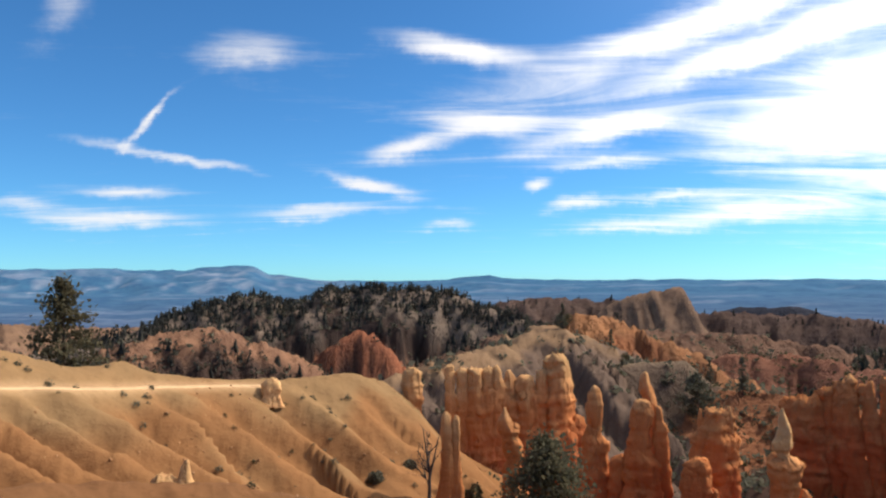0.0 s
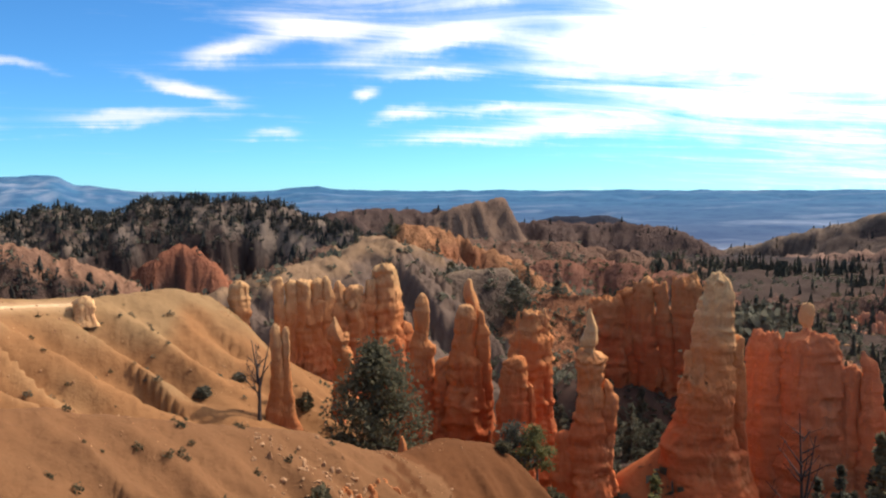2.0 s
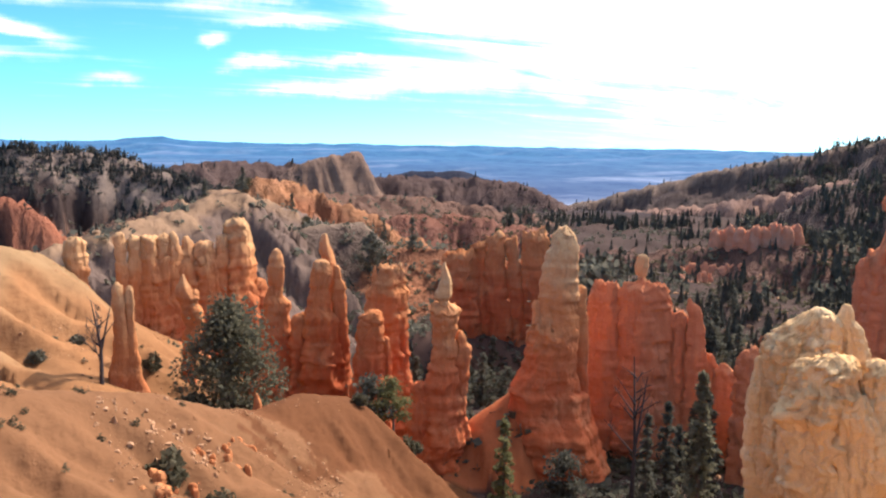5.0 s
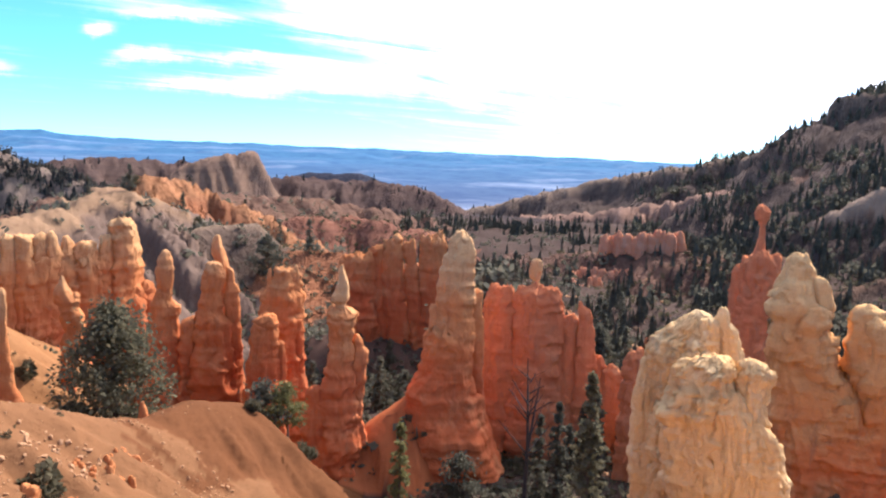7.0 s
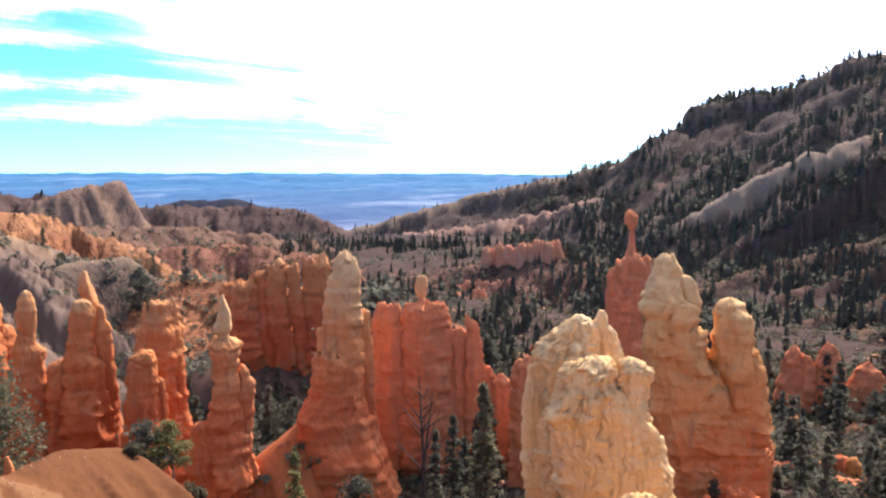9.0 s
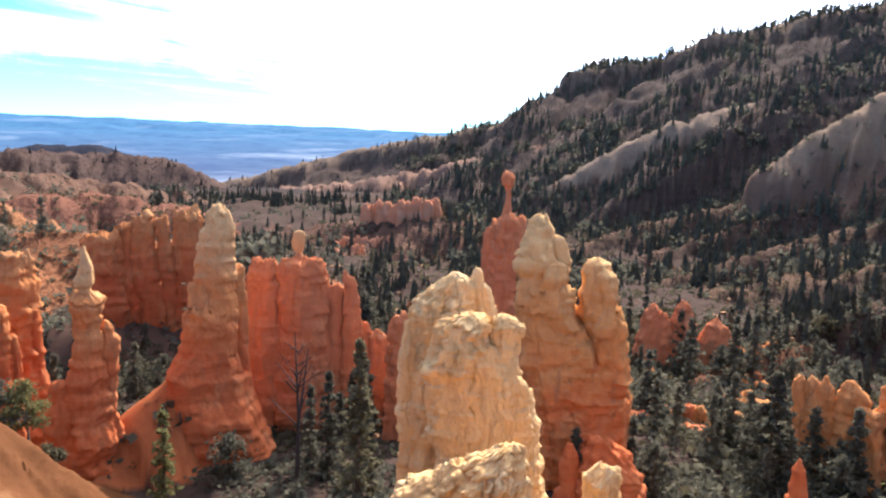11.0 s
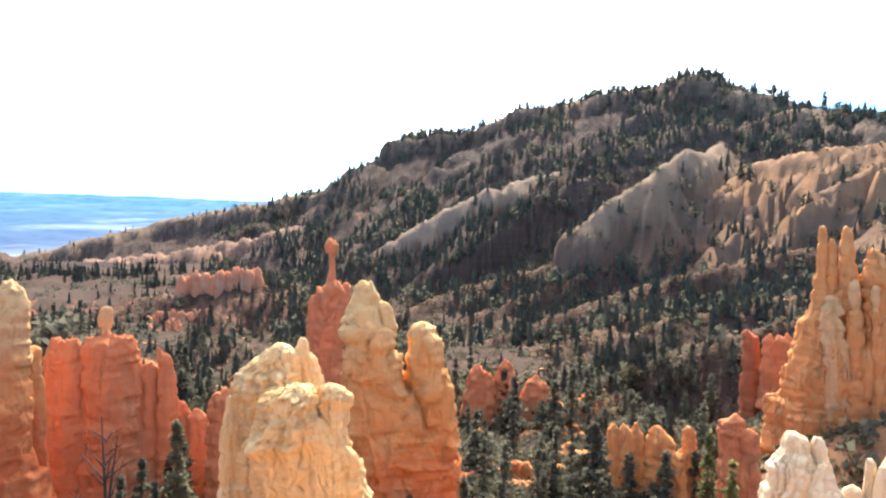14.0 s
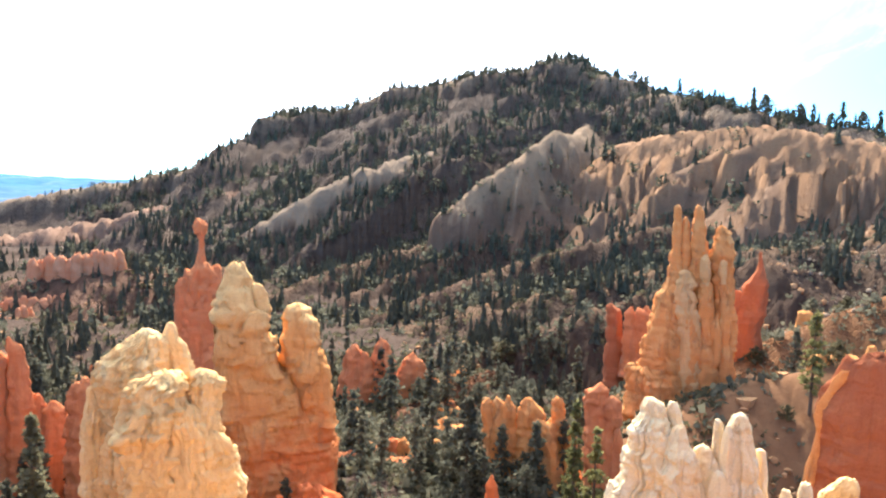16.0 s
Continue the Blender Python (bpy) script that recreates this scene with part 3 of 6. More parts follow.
def ground_with_trail(x, y):
    """The ground with the footpath cut into the sunlit slope."""
    z, colour = ground_height(x, y)
    az, r = BEARINGS, RINGS
    height = np.tan(np.radians(np.interp(az, (-44, -30.4, -23.6, -14.9, -12.5), (-6.0, -6.85, -7.35, -7.6, -7.75))))
    on_path = np.where((az > -45) & (az < -13.0))[0]
    outer = (r > 62) & (r < 108)
    meets = (z[outer][:, on_path] > r[outer][:, None] * height[on_path]).argmax(0)
    far = r[outer][np.clip(meets, 1, None)]
    far = np.convolve(np.pad(far, 25, mode="edge"), np.ones(51) / 51, "valid")
    level = far * height[on_path]
    away = (r[:, None] - far) / 1.3
    bench = np.exp(-away ** 4)
    cut = np.exp(-(away / 2.2) ** 2)
    z[:, on_path] = z[:, on_path] * (1 - cut) + (level + np.clip(r[:, None] - far, -9, 9) * 0.35 * (1 - bench)) * cut
    colour[:, on_path] = colour[:, on_path] * (1 - 0.6 * bench[..., None]) + np.array((0.50, 0.32, 0.17, 0.0)) * 0.6 * bench[..., None]
    TRAIL["az"], TRAIL["far"], TRAIL["soil"] = az[on_path], far, colour
    return z, colour


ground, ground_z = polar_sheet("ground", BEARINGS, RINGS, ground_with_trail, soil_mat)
tagged(ground, "eroded orange and tan canyon slopes and valley floor", "ground", kind="structure")


def stand(x, y):
    """Height of the ground sheet at one place or at arrays of places."""
    az = np.degrees(np.arctan2(x, y))
    az = np.where(az < BEARINGS[0], az + 360, az)
    col = np.clip(np.interp(az, BEARINGS, np.arange(len(BEARINGS))), 0, len(BEARINGS) - 1.001)
    row = np.clip(np.interp(np.hypot(x, y), RINGS, np.arange(len(RINGS))), 0, len(RINGS) - 1.001)
    c, q = col.astype(int), row.astype(int)
    fc, fr = col - c, row - q
    return (ground_z[q, c] * (1 - fc) * (1 - fr) + ground_z[q, c + 1] * fc * (1 - fr) + ground_z[q + 1, c] * (1 - fc) * fr + ground_z[q + 1, c + 1] * fc * fr)


def pale_soil(x, y):
    """How light the soil is at arrays of places."""
    az = np.degrees(np.arctan2(x, y))
    az = np.where(az < BEARINGS[0], az + 360, az)
    col, row = np.interp(az, BEARINGS, np.arange(len(BEARINGS))), np.interp(np.hypot(x, y), RINGS, np.arange(len(RINGS)))
    return TRAIL["soil"][np.round(row).astype(int), np.round(col).astype(int), 0]


# ---- far land: the basin and the tablelands on the skyline ----
def far_height(x, y):
    r, az = np.hypot(x, y), np.degrees(np.arctan2(x, y))
    basin = np.interp(r, (1400, 1500, 2600, 3300, 4900), (-136, -130, -104, -82, -45))
    rough = layered(x / 260, y / 260, 0, 5, 90)
    hills = basin + 7 * rough * np.clip((r - 1500) / 800, 0.2, 1)
    skyline = np.interp(az, (-60, -31, -26, -22, -14.2, -13.0, -11, -8.7, -4, 0, 2.8, 3.6, 4.6, 9, 21, 33, 60), (0.8, 0.85, 0.95, 0.95, 1.15, 0.5, 0.25, 0.0, -0.05, 0.0, 0.28, 0.3, 0.08, -0.08, -0.15, -0.22, -0.5))
    top = 4400 * np.tan(np.radians(skyline)) + 4 * layered(az / 1.1, 0, 0, 4, 91)
    rise = np.clip((r - 3300) / 1050, 0, 1)
    steps = rise + 0.10 * np.sin(rise * 13 + 2 * rough)
    z = hills + (top - hills) * np.clip(steps, 0, 1) ** 1.6
    # bluer with distance: the haze of the air is put into the colour
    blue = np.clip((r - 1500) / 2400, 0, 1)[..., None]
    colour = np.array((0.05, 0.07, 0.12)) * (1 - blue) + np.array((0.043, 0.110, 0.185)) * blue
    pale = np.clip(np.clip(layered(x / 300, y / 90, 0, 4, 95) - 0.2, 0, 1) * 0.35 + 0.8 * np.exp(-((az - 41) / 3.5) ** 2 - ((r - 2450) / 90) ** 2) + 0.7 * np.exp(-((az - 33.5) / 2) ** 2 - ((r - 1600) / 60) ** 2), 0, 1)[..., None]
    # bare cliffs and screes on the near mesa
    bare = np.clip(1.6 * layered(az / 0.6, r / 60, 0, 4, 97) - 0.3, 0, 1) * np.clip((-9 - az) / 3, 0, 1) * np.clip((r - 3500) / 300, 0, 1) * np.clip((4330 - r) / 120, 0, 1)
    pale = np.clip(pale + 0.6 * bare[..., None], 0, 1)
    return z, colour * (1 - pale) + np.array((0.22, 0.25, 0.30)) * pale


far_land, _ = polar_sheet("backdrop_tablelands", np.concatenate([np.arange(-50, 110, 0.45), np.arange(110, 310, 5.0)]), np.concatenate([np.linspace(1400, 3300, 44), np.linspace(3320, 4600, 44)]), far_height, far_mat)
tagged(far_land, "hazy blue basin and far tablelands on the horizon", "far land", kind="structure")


# ---- rocks: hoodoos, walls and bluffs ----
def lumps(x, y, z, seed):
    """Rounded blocks packed side by side: high in their middles, low in the joints."""
    ix, iy, iz = np.floor(x).astype(np.int64), np.floor(y).astype(np.int64), np.floor(z).astype(np.int64)
    first, second = np.full(x.shape, 9.0), np.full(x.shape, 9.0)
    for dx, dy, dz in [(p, q, s) for p in (-1, 0, 1) for q in (-1, 0, 1) for s in (-1, 0, 1)]:
        a, b, c = ix + dx, iy + dy, iz + dz
        px, py, pz = [k + 0.1 + 0.8 * scramble(a, b, c, seed + q) / 65535.0 for q, k in enumerate((a, b, c))]
        d = (px - x) ** 2 + (py - y) ** 2 + (pz - z) ** 2
        second = np.minimum(second, np.maximum(first, d))
        first = np.minimum(first, d)
    return np.clip((np.sqrt(second) - np.sqrt(first)) * 2.2, 0, 1) ** 0.6 - 0.6


class Rock:
    """A rock of one or more weathered columns standing on a plane across the line of sight at a bearing and distance.
    A column is rows of height, left edge and right edge in metres, from the top down; ahead brings it nearer."""

    def __init__(self, name, label, category, az, dist, mat, depth, skew=0.0, rough=1.0):
        self.rough = rough
        self.name, self.label, self.category, self.mat, self.depth, self.skew = name, label, category, mat, depth, skew
        self.az, self.dist = az, dist
        self.right, self.away = spot(az + 90, 1), spot(az, 1)
        self.foot = spot(az, dist)
        self.pieces = []

    def column(self, rows, ahead=0.0, name="pillar", mat=None):
        rows = np.array(sorted(rows))
        step = self.dist * (0.0024 if self.dist < 200 else 0.0032)
        near = self.dist < 60
        root, spread = ((0.8, 0.1) if self.category == "boulder" else (3.0, 0.6)) if name == "pillar" else (0.5, 0.0)
        low, high = rows[0, 0] - root, rows[-1, 0]
        rows = np.vstack([(low, rows[0, 1] - spread, rows[0, 2] + spread), rows])
        small = name != "pillar" and np.ptp(rows[:, 0]) < 6
        step *= 0.45 if small else 1.0
        levels = max(16, int((high - low) / step))
        count = len(self.pieces)
        seed = int(abs(self.az) * 37 + self.dist * 11 + count * 101) % 9000
        z = np.linspace(low, high, levels)
        left, right = np.interp(z, rows[:, 0], rows[:, 1]), np.interp(z, rows[:, 0], rows[:, 2])
        # ledges and notches along both edges
        size = np.minimum((right - left) / 2, 1.6) * (0.4 if small else 0.75) * min(self.rough, 0.9)
        left, right = [edge + side * size * (0.13 * np.tanh(5 * smooth_noise(z * 0.6 + 40 * side, seed * 0.37, 0, seed)) + 0.12 * np.tanh(5 * smooth_noise(z * 1.6 + 40 * side, seed * 0.37, 0, seed + 1)) + 0.06 * smooth_noise(z * 4.5 + 40 * side, seed * 0.37, 0, seed + 2))
                       for edge, side in ((left, -1), (right, 1))]
        half, mid = (right - left) / 2, (right + left) / 2
        around = int(np.clip(2 * math.pi * half.mean() / step, 24, 130))
        turn = np.linspace(0, 2 * math.pi, around, endpoint=False)
        # the top closes in rings of its own
        rings = int(np.clip(half[-1] / step, 5, 24))
        shrink = np.concatenate([np.ones(levels), np.linspace(1, 0.01, rings + 1)[1:]])[:, None]
        z = np.concatenate([z, high + 0.06 * min(half[-1], 2.0) * (1 - shrink[levels:, 0] ** 2)])
        half, mid = np.concatenate([half, np.full(rings, half[-1])]), np.concatenate([mid, np.full(rings, mid[-1])])
        levels += rings
        zz, tt = np.meshgrid(z, turn, indexing="ij")
        hh, mm = half[:, None] + 0 * zz, mid[:, None] + 0 * zz
        drop = np.maximum(high - zz, 0)
        wide = np.minimum(hh, 2.5)
        # a jointed prism: flat upright faces that turn and shift a little from bed to bed
        local = np.random.default_rng(seed)
        sides = 7 if half.mean() < 2.0 else 10
        faces_at = (np.arange(sides) + local.uniform(-0.3, 0.3, sides)) * 2 * math.pi / sides
        reach = np.full(zz.shape, 9.0)
        for k, at in enumerate(faces_at):
            shift = local.uniform(0.82, 1.0) + 0.10 * smooth_noise(zz * 0.35 + 7.7 * k, seed * 0.1, 0, seed + k) + 0.05 * np.round(1.5 * smooth_noise(zz * 0.9 + 3.1 * k, seed * 0.1, 0, seed + 50 + k))
            swing = at + 0.25 * smooth_noise(zz * 0.12 + 1.3 * k, seed * 0.1, 0, seed + 90 + k)
            reach = np.minimum(reach, shift / np.maximum(np.cos(tt - swing), 0.25))
        reach = np.minimum(reach, 1.2)
        c, s = np.cos(tt), np.sin(tt)
        ax, ay = c * hh * reach, s * hh * reach
        # crust of knobs on top, upright joints below, thin weak beds
        crust = np.exp(-drop / (0.10 * (high - low) + 0.6))
        rate = 2.2 if near else 1.0
        joint = smooth_noise(c * 1.5 * rate + seed, s * 1.5 * rate, zz * 0.05, seed)
        joint = np.exp(-(joint / 0.05) ** 2) + 0.6 * np.exp(-(smooth_noise(c * 3.6 * rate + seed, s * 3.6 * rate, zz * 0.08, seed + 1) / 0.07) ** 2)
        flute = 1 - 2 * np.abs(layered(ax * 0.5 + seed, ay * 0.5, zz * 0.05, 3, seed + 2, 0.6))
        grain = 0.8 / np.clip(half.mean() * 0.6, 0.4, 1.3)
        grain *= 1.7 if near else 1.0
        knobs = lumps(ax * grain + seed, ay * grain, zz * grain * 1.1, seed + 7) + 0.7 * lumps(ax * grain * 2.4 + seed, ay * grain * 2.4, zz * grain * 2.4, seed + 27)
        patchy = np.clip(0.5 + 1.1 * smooth_noise(ax * 0.35 + seed, ay * 0.35, zz * 0.2, seed + 31), 0, 1)
        crags = layered(ax * 1.3 + seed, ay * 1.3, zz * 0.5, 4, seed + 9, 0.62)
        weak = np.clip(smooth_noise(zz * 0.75 + 0.15 * crags, 5.0, 0, 5) - 0.35, 0, 1) + 0.6 * np.clip(smooth_noise(zz * 1.9 + 0.2 * crags, 2.0, 0, 6) - 0.4, 0, 1)
        weak = weak * np.clip(1.3 * smooth_noise(ax * 0.4, ay * 0.4, zz * 0.25 + seed, 8), 0, 1)
        push = wide * (0.09 * flute * (1 - 0.5 * crust) - (0.2 if near else 0.15) * joint * (1 - 0.5 * crust)) + np.minimum(wide, 1.8) * ((0.09 if near else 0.035) * patchy + 0.22 * crust) * knobs
        push = push + np.minimum(wide * 0.10, 0.18) * (0.6 + 0.8 * crust) * crags - np.minimum(0.11, 0.06 * wide) * weak + (np.minimum(0.09, 0.05 * wide) * (0.4 + crust) * lumps(ax * grain * 5.5 + seed, ay * grain * 5.5, zz * grain * 4.5, seed + 47) if self.dist < 130 else 0)
        push = push * (0.3 + 0.7 * self.rough) * (0.6 if small else 1.0) * np.clip(hh / 0.9, 0.3, 1)
        dome = shrink * (0.94 + 0.06 * np.clip(drop / (0.2 * half[-1] + 0.1), 0, 1))
        radius = hh * reach + push
        px = radius * c
        # the outline keeps to the rows, give or take the bumps
        lo, hi = px.min(1, keepdims=True), px.max(1, keepdims=True)
        jag = 0.5 * (push * (c > 0.7)).max(1, keepdims=True), 0.5 * (push * (c < -0.7)).max(1, keepdims=True)
        px = ((px - lo) / (hi - lo) * (2 * hh + jag[0] + jag[1]) - hh - jag[1]) * dome + mm
        py = np.clip(radius * self.depth * dome, -6.0, 6.0) * s
        ragged = layered(px * 0.9 + seed, py * 0.9, 0, 4, seed + 3, 0.7)
        blocky = np.round(2.2 * smooth_noise(px * 0.8 + seed, py * 0.8, 3.0, seed + 4)) / 2.2
        top = min(half[-1], 1.7)
        knob_top = lumps(px * 1.2 * grain + seed, py * 1.2 * grain, 0 * px, seed + 5) + 0.7 * lumps(px * 2.9 * grain + seed, py * 2.9 * grain, 0 * px, seed + 6)
        zz = zz + top * (0.28 * ragged + 0.42 * blocky + 0.30 * knob_top) * np.clip(1 - drop / (half[-1] * 1.6 + 0.5), 0, 1) + 0.10 * ragged * np.minimum(wide, 1)
        back = count * 0.11 - ahead + self.skew * px
        pts = np.stack([px * self.right[0] + (py + back) * self.away[0], px * self.right[1] + (py + back) * self.away[1], zz - self.base()], -1)
        index = np.arange(levels * around).reshape(levels, around)
        nxt = np.roll(index, -1, axis=1)
        faces = np.stack([index[:-1], nxt[:-1], nxt[1:], index[1:]], -1).reshape(-1, 4)
        self.pieces.append((name, fill_mesh(name, pts.reshape(-1, 3), faces, mat or self.mat)))

    def base(self):
        return float(stand(self.foot[0], self.foot[1]))

    def done(self):
        place = Matrix.Translation((self.foot[0], self.foot[1], self.base()))
        if len(self.pieces) == 1:
            ob = new(self.name, self.pieces[0][1])
        else:
            ob = new(self.name)
            for name, mesh in self.pieces:
                new(name, mesh).parent = ob
        ob.matrix_world = place
        return tagged(ob, self.label, self.category, "hoodoos" if self.category == "hoodoo" else "")


def low_rock(label, az, dist, width, height, mat, rng):
    """A low outcrop of two to four broken blocks, half sunk in the slope."""
    at = spot(az, dist)
    level = float(stand(at[0], at[1]))
    rock = Rock("rock_outcrop", label, "rock", az, dist, mat, 0.8, rng.uniform(-0.4, 0.4), 1.6)
    for k in range(rng.integers(2, 5)):
        mid, half, top = rng.uniform(-0.5, 0.5) * width, width * rng.uniform(0.16, 0.34), height * rng.uniform(0.4, 1.0)
        lean = rng.uniform(-0.3, 0.3) * half
        rock.column([(level + top, mid + lean - half * 0.35, mid + lean + half * 0.35), (level + top * 0.75, mid + lean * 0.6 - half * 0.75, mid + lean * 0.6 + half * 0.75),
                     (level + top * 0.3, mid - half, mid + half), (level - 1.5, mid - half * 1.25, mid + half * 1.25)], rng.uniform(-1, 1))
    return rock.done()


rock = Rock("standing_rock", "pale orange blocky rock standing on the ridge", "rock", -2.45, 113, rock_orange_dim, 0.8)
rock.column([(-13.3, -0.57, 1.28), (-13.8, -1.05, 1.58), (-15.6, -1.42, 1.67), (-17.2, -1.40, 1.54), (-19.3, -1.16, 1.47), (-20.7, -1.37, 1.59)])
rock.done()
rock = Rock("hoodoo_wall", "long orange wall of joined rock columns", "rock wall", 6.12, 118, rock_orange_dim, 0.8, 0.35, 1.0)
rock.column([(-12.9, -11.88, -11.04), (-13.4, -12.23, -10.64), (-15.7, -12.05, -10.54), (-17.5, -12.02, -10.42), (-21.9, -12.06, -10.37), (-26.4, -12.28, -10.16)])
rock.column([(-13.5, -9.97, -9.12), (-14.0, -10.32, -8.55), (-20.2, -10.66, -8.54), (-27.3, -11.03, -8.47)])
rock.column([(-13.4, -8.27, -7.09), (-13.9, -8.63, -6.42), (-20.3, -8.88, -6.41), (-27.8, -9.17, -6.42)], 0.3)
rock.column([(-13.6, -6.41, -5.22), (-14.1, -6.59, -4.71), (-20.3, -6.75, -4.69), (-28.4, -7.12, -4.62)])
rock.column([(-13.5, -4.61, -4.02), (-14.2, -4.89, -3.51), (-16.8, -5.03, -3.06), (-22.2, -5.25, -3.00), (-28.5, -5.40, -2.88)], 0.3)
rock.column([(-14.2, -2.83, -2.14), (-14.9, -3.19, -1.63), (-16.9, -3.40, -0.89), (-22.2, -3.69, -0.57), (-29.5, -4.03, -0.53)])
rock.column([(-14.9, -0.68, 0.45), (-15.5, -1.47, 1.31), (-18.7, -1.88, 1.69), (-24.1, -2.17, 2.03), (-30.5, -2.48, 2.36)])
rock.column([(-14.3, 2.03, 3.08), (-14.9, 1.76, 3.60), (-18.8, 1.43, 3.89), (-31.5, 0.84, 4.12)])
rock.column([(-12.2, 3.64, 6.10), (-12.8, 3.20, 6.80), (-14.4, 3.26, 7.22), (-17.1, 3.21, 7.63), (-21.6, 2.96, 8.11), (-26.2, 2.71, 8.41), (-34.4, 2.30, 9.03)])
rock.column([(-21.5, 7.93, 8.65), (-22.2, 7.39, 9.54), (-24.4, 7.00, 9.87), (-29.9, 6.39, 10.17), (-37.4, 5.83, 10.82)])
rock.column([(-23.5, 5.76, 7.19), (-24.4, 4.86, 7.81), (-29.9, 4.15, 8.64), (-40.1, 3.54, 9.88)], 1.0)
rock.column([(-16.8, -9.89, -3.06), (-17.6, -10.25, -2.21), (-30.2, -11.11, -1.60)], -0.8)
rock.column([(-17.4, -3.07, 3.03), (-18.3, -3.52, 3.89), (-31.4, -4.24, 5.47)], -0.8)
rock.done()
rock = Rock("hoodoo", "orange hoodoo with a cleft in its top", "hoodoo", 0.40, 84, rock_orange_dim, 0.8)
rock.column([(-14.7, -0.56, -0.27), (-15.1, -0.81, 0.08), (-17.4, -1.00, 0.25), (-20.5, -1.03, 0.40), (-23.7, -1.37, 0.55), (-25.9, -1.91, 0.73)])
rock.column([(-15.0, 0.56, 0.92), (-15.5, 0.30, 1.14), (-17.1, 0.26, 1.22), (-18.1, 0.35, 1.07), (-20.6, 0.28, 1.24), (-23.8, 0.07, 1.52), (-26.1, -0.24, 1.95)])
rock.done()
rock = Rock("hoodoo", "slim pale-topped orange hoodoo with a bulging head", "hoodoo", 4.78, 90, rock_orange_dim, 0.9)
rock.column([(-15.2, -0.47, -0.21), (-15.9, -0.75, 0.10), (-16.6, -1.10, 0.49), (-17.1, -1.24, 0.74), (-18.0, -1.20, 1.32), (-18.5, -0.81, 1.18)], 0.0, "head")
rock.column([(-17.0, 0.81, 1.14), (-17.4, 0.54, 1.40), (-18.2, 0.39, 1.38), (-18.7, 0.64, 1.17)], 0.3, "knob")
rock.column([(-18.3, -0.74, 1.31), (-19.7, -0.51, 1.55), (-21.1, -0.27, 1.66), (-22.5, -0.64, 1.43), (-23.8, -0.80, 1.20), (-25.9, -0.65, 0.82), (-28.4, -0.90, 0.77)])
rock.done()
rock = Rock("hoodoo", "orange-red pointed hoodoo column", "hoodoo", 11.27, 108, rock_orange_dim, 0.8)
rock.column([(-14.9, -0.12, 0.21), (-15.5, -0.70, 0.85), (-16.5, -1.03, 1.17), (-18.2, -1.30, 1.15), (-19.8, -1.07, 0.97), (-20.8, -0.76, 0.72)], 0.0, "head")
rock.column([(-20.3, -1.00, 0.80), (-21.9, -1.34, 0.95), (-22.5, -1.76, 1.60), (-24.0, -2.02, 1.84), (-27.4, -2.39, 2.06), (-32.5, -3.12, 2.84), (-35.9, -3.82, 3.65), (-40.2, -4.46, 4.29)])
rock.done()
rock = Rock("hoodoo", "orange hoodoo with a rounded head on broad shoulders", "hoodoo", 14.38, 106, rock_orange_dim, 0.8)
rock.column([(-16.4, 0.30, 0.94), (-16.7, -0.51, 1.67), (-17.9, -0.76, 1.98), (-19.1, -0.85, 1.66), (-20.4, -1.02, 1.49), (-22.0, -1.43, 1.65), (-23.5, -1.76, 1.97), (-24.2, -1.93, 2.61), (-27.8, -2.28, 2.93), (-32.0, -2.97, 3.25), (-38.7, -3.59, 3.73)])
rock.column([(-17.1, 2.23, 2.79), (-17.6, 2.07, 3.12), (-19.2, 2.06, 3.27), (-20.4, 1.90, 3.76), (-21.4, 1.81, 4.00), (-23.7, 1.97, 3.83), (-27.8, 1.79, 4.24), (-32.0, 1.77, 4.39), (-38.8, 1.42, 4.72)])
rock.column([(-24.3, -2.58, -1.85), (-24.8, -3.72, -1.45), (-27.8, -4.07, -1.06), (-38.7, -4.82, -0.31)], -0.5)
rock.done()
rock = Rock("hoodoo", "small orange pinnacle behind the larger hoodoos", "hoodoo", 14.96, 118, rock_orange_dim, 0.8)
rock.column([(-14.2, -0.49, 0.23), (-15.0, -0.76, 0.49), (-16.3, -0.85, 0.85), (-18.1, -0.77, 1.38), (-20.0, -0.78, 1.73), (-26.4, -1.17, 2.08)])
rock.done()
rock = Rock("hoodoo_wall", "low red rock wall joining the hoodoo feet", "rock wall", 13.0, 111, rock_orange_dim, 0.5)
rock.column([(-27.0, -6.6, -4.2), (-28.4, -7.4, -3.0), (-33.0, -8.2, -2.2), (-41.0, -9.0, -1.0)])
rock.column([(-28.6, -3.6, -1.2), (-30.0, -4.2, -0.4), (-35.0, -4.6, 0.2), (-41.0, -5.0, 1.0)], 0.8)
rock.column([(-27.6, 4.4, 5.8), (-29.2, 3.6, 6.6), (-34.0, 3.0, 7.4), (-41.0, 2.4, 8.6)])
rock.column([(-30.6, -0.6, 2.6), (-32.0, -1.4, 3.4), (-41.0, -2.4, 4.2)], 0.4)
rock.done()
rock = Rock("hoodoo", "wide flat-topped orange hoodoo with a ragged crest", "hoodoo", 19.89, 104, rock_orange_dim, 0.8)
rock.column([(-17.0, -0.78, 1.27), (-17.4, -1.41, 1.59), (-18.8, -1.72, 1.91), (-20.0, -2.83, 2.08), (-20.8, -3.30, 2.40), (-22.4, -3.46, 2.33), (-26.5, -3.45, 2.36), (-31.4, -3.61, 2.63), (-38.8, -4.09, 3.40)])
rock.column([(-17.0, -2.28, -1.96), (-18.0, -2.43, -1.88), (-19.2, -2.51, -1.40), (-20.8, -2.82, -1.24)], 0.2)
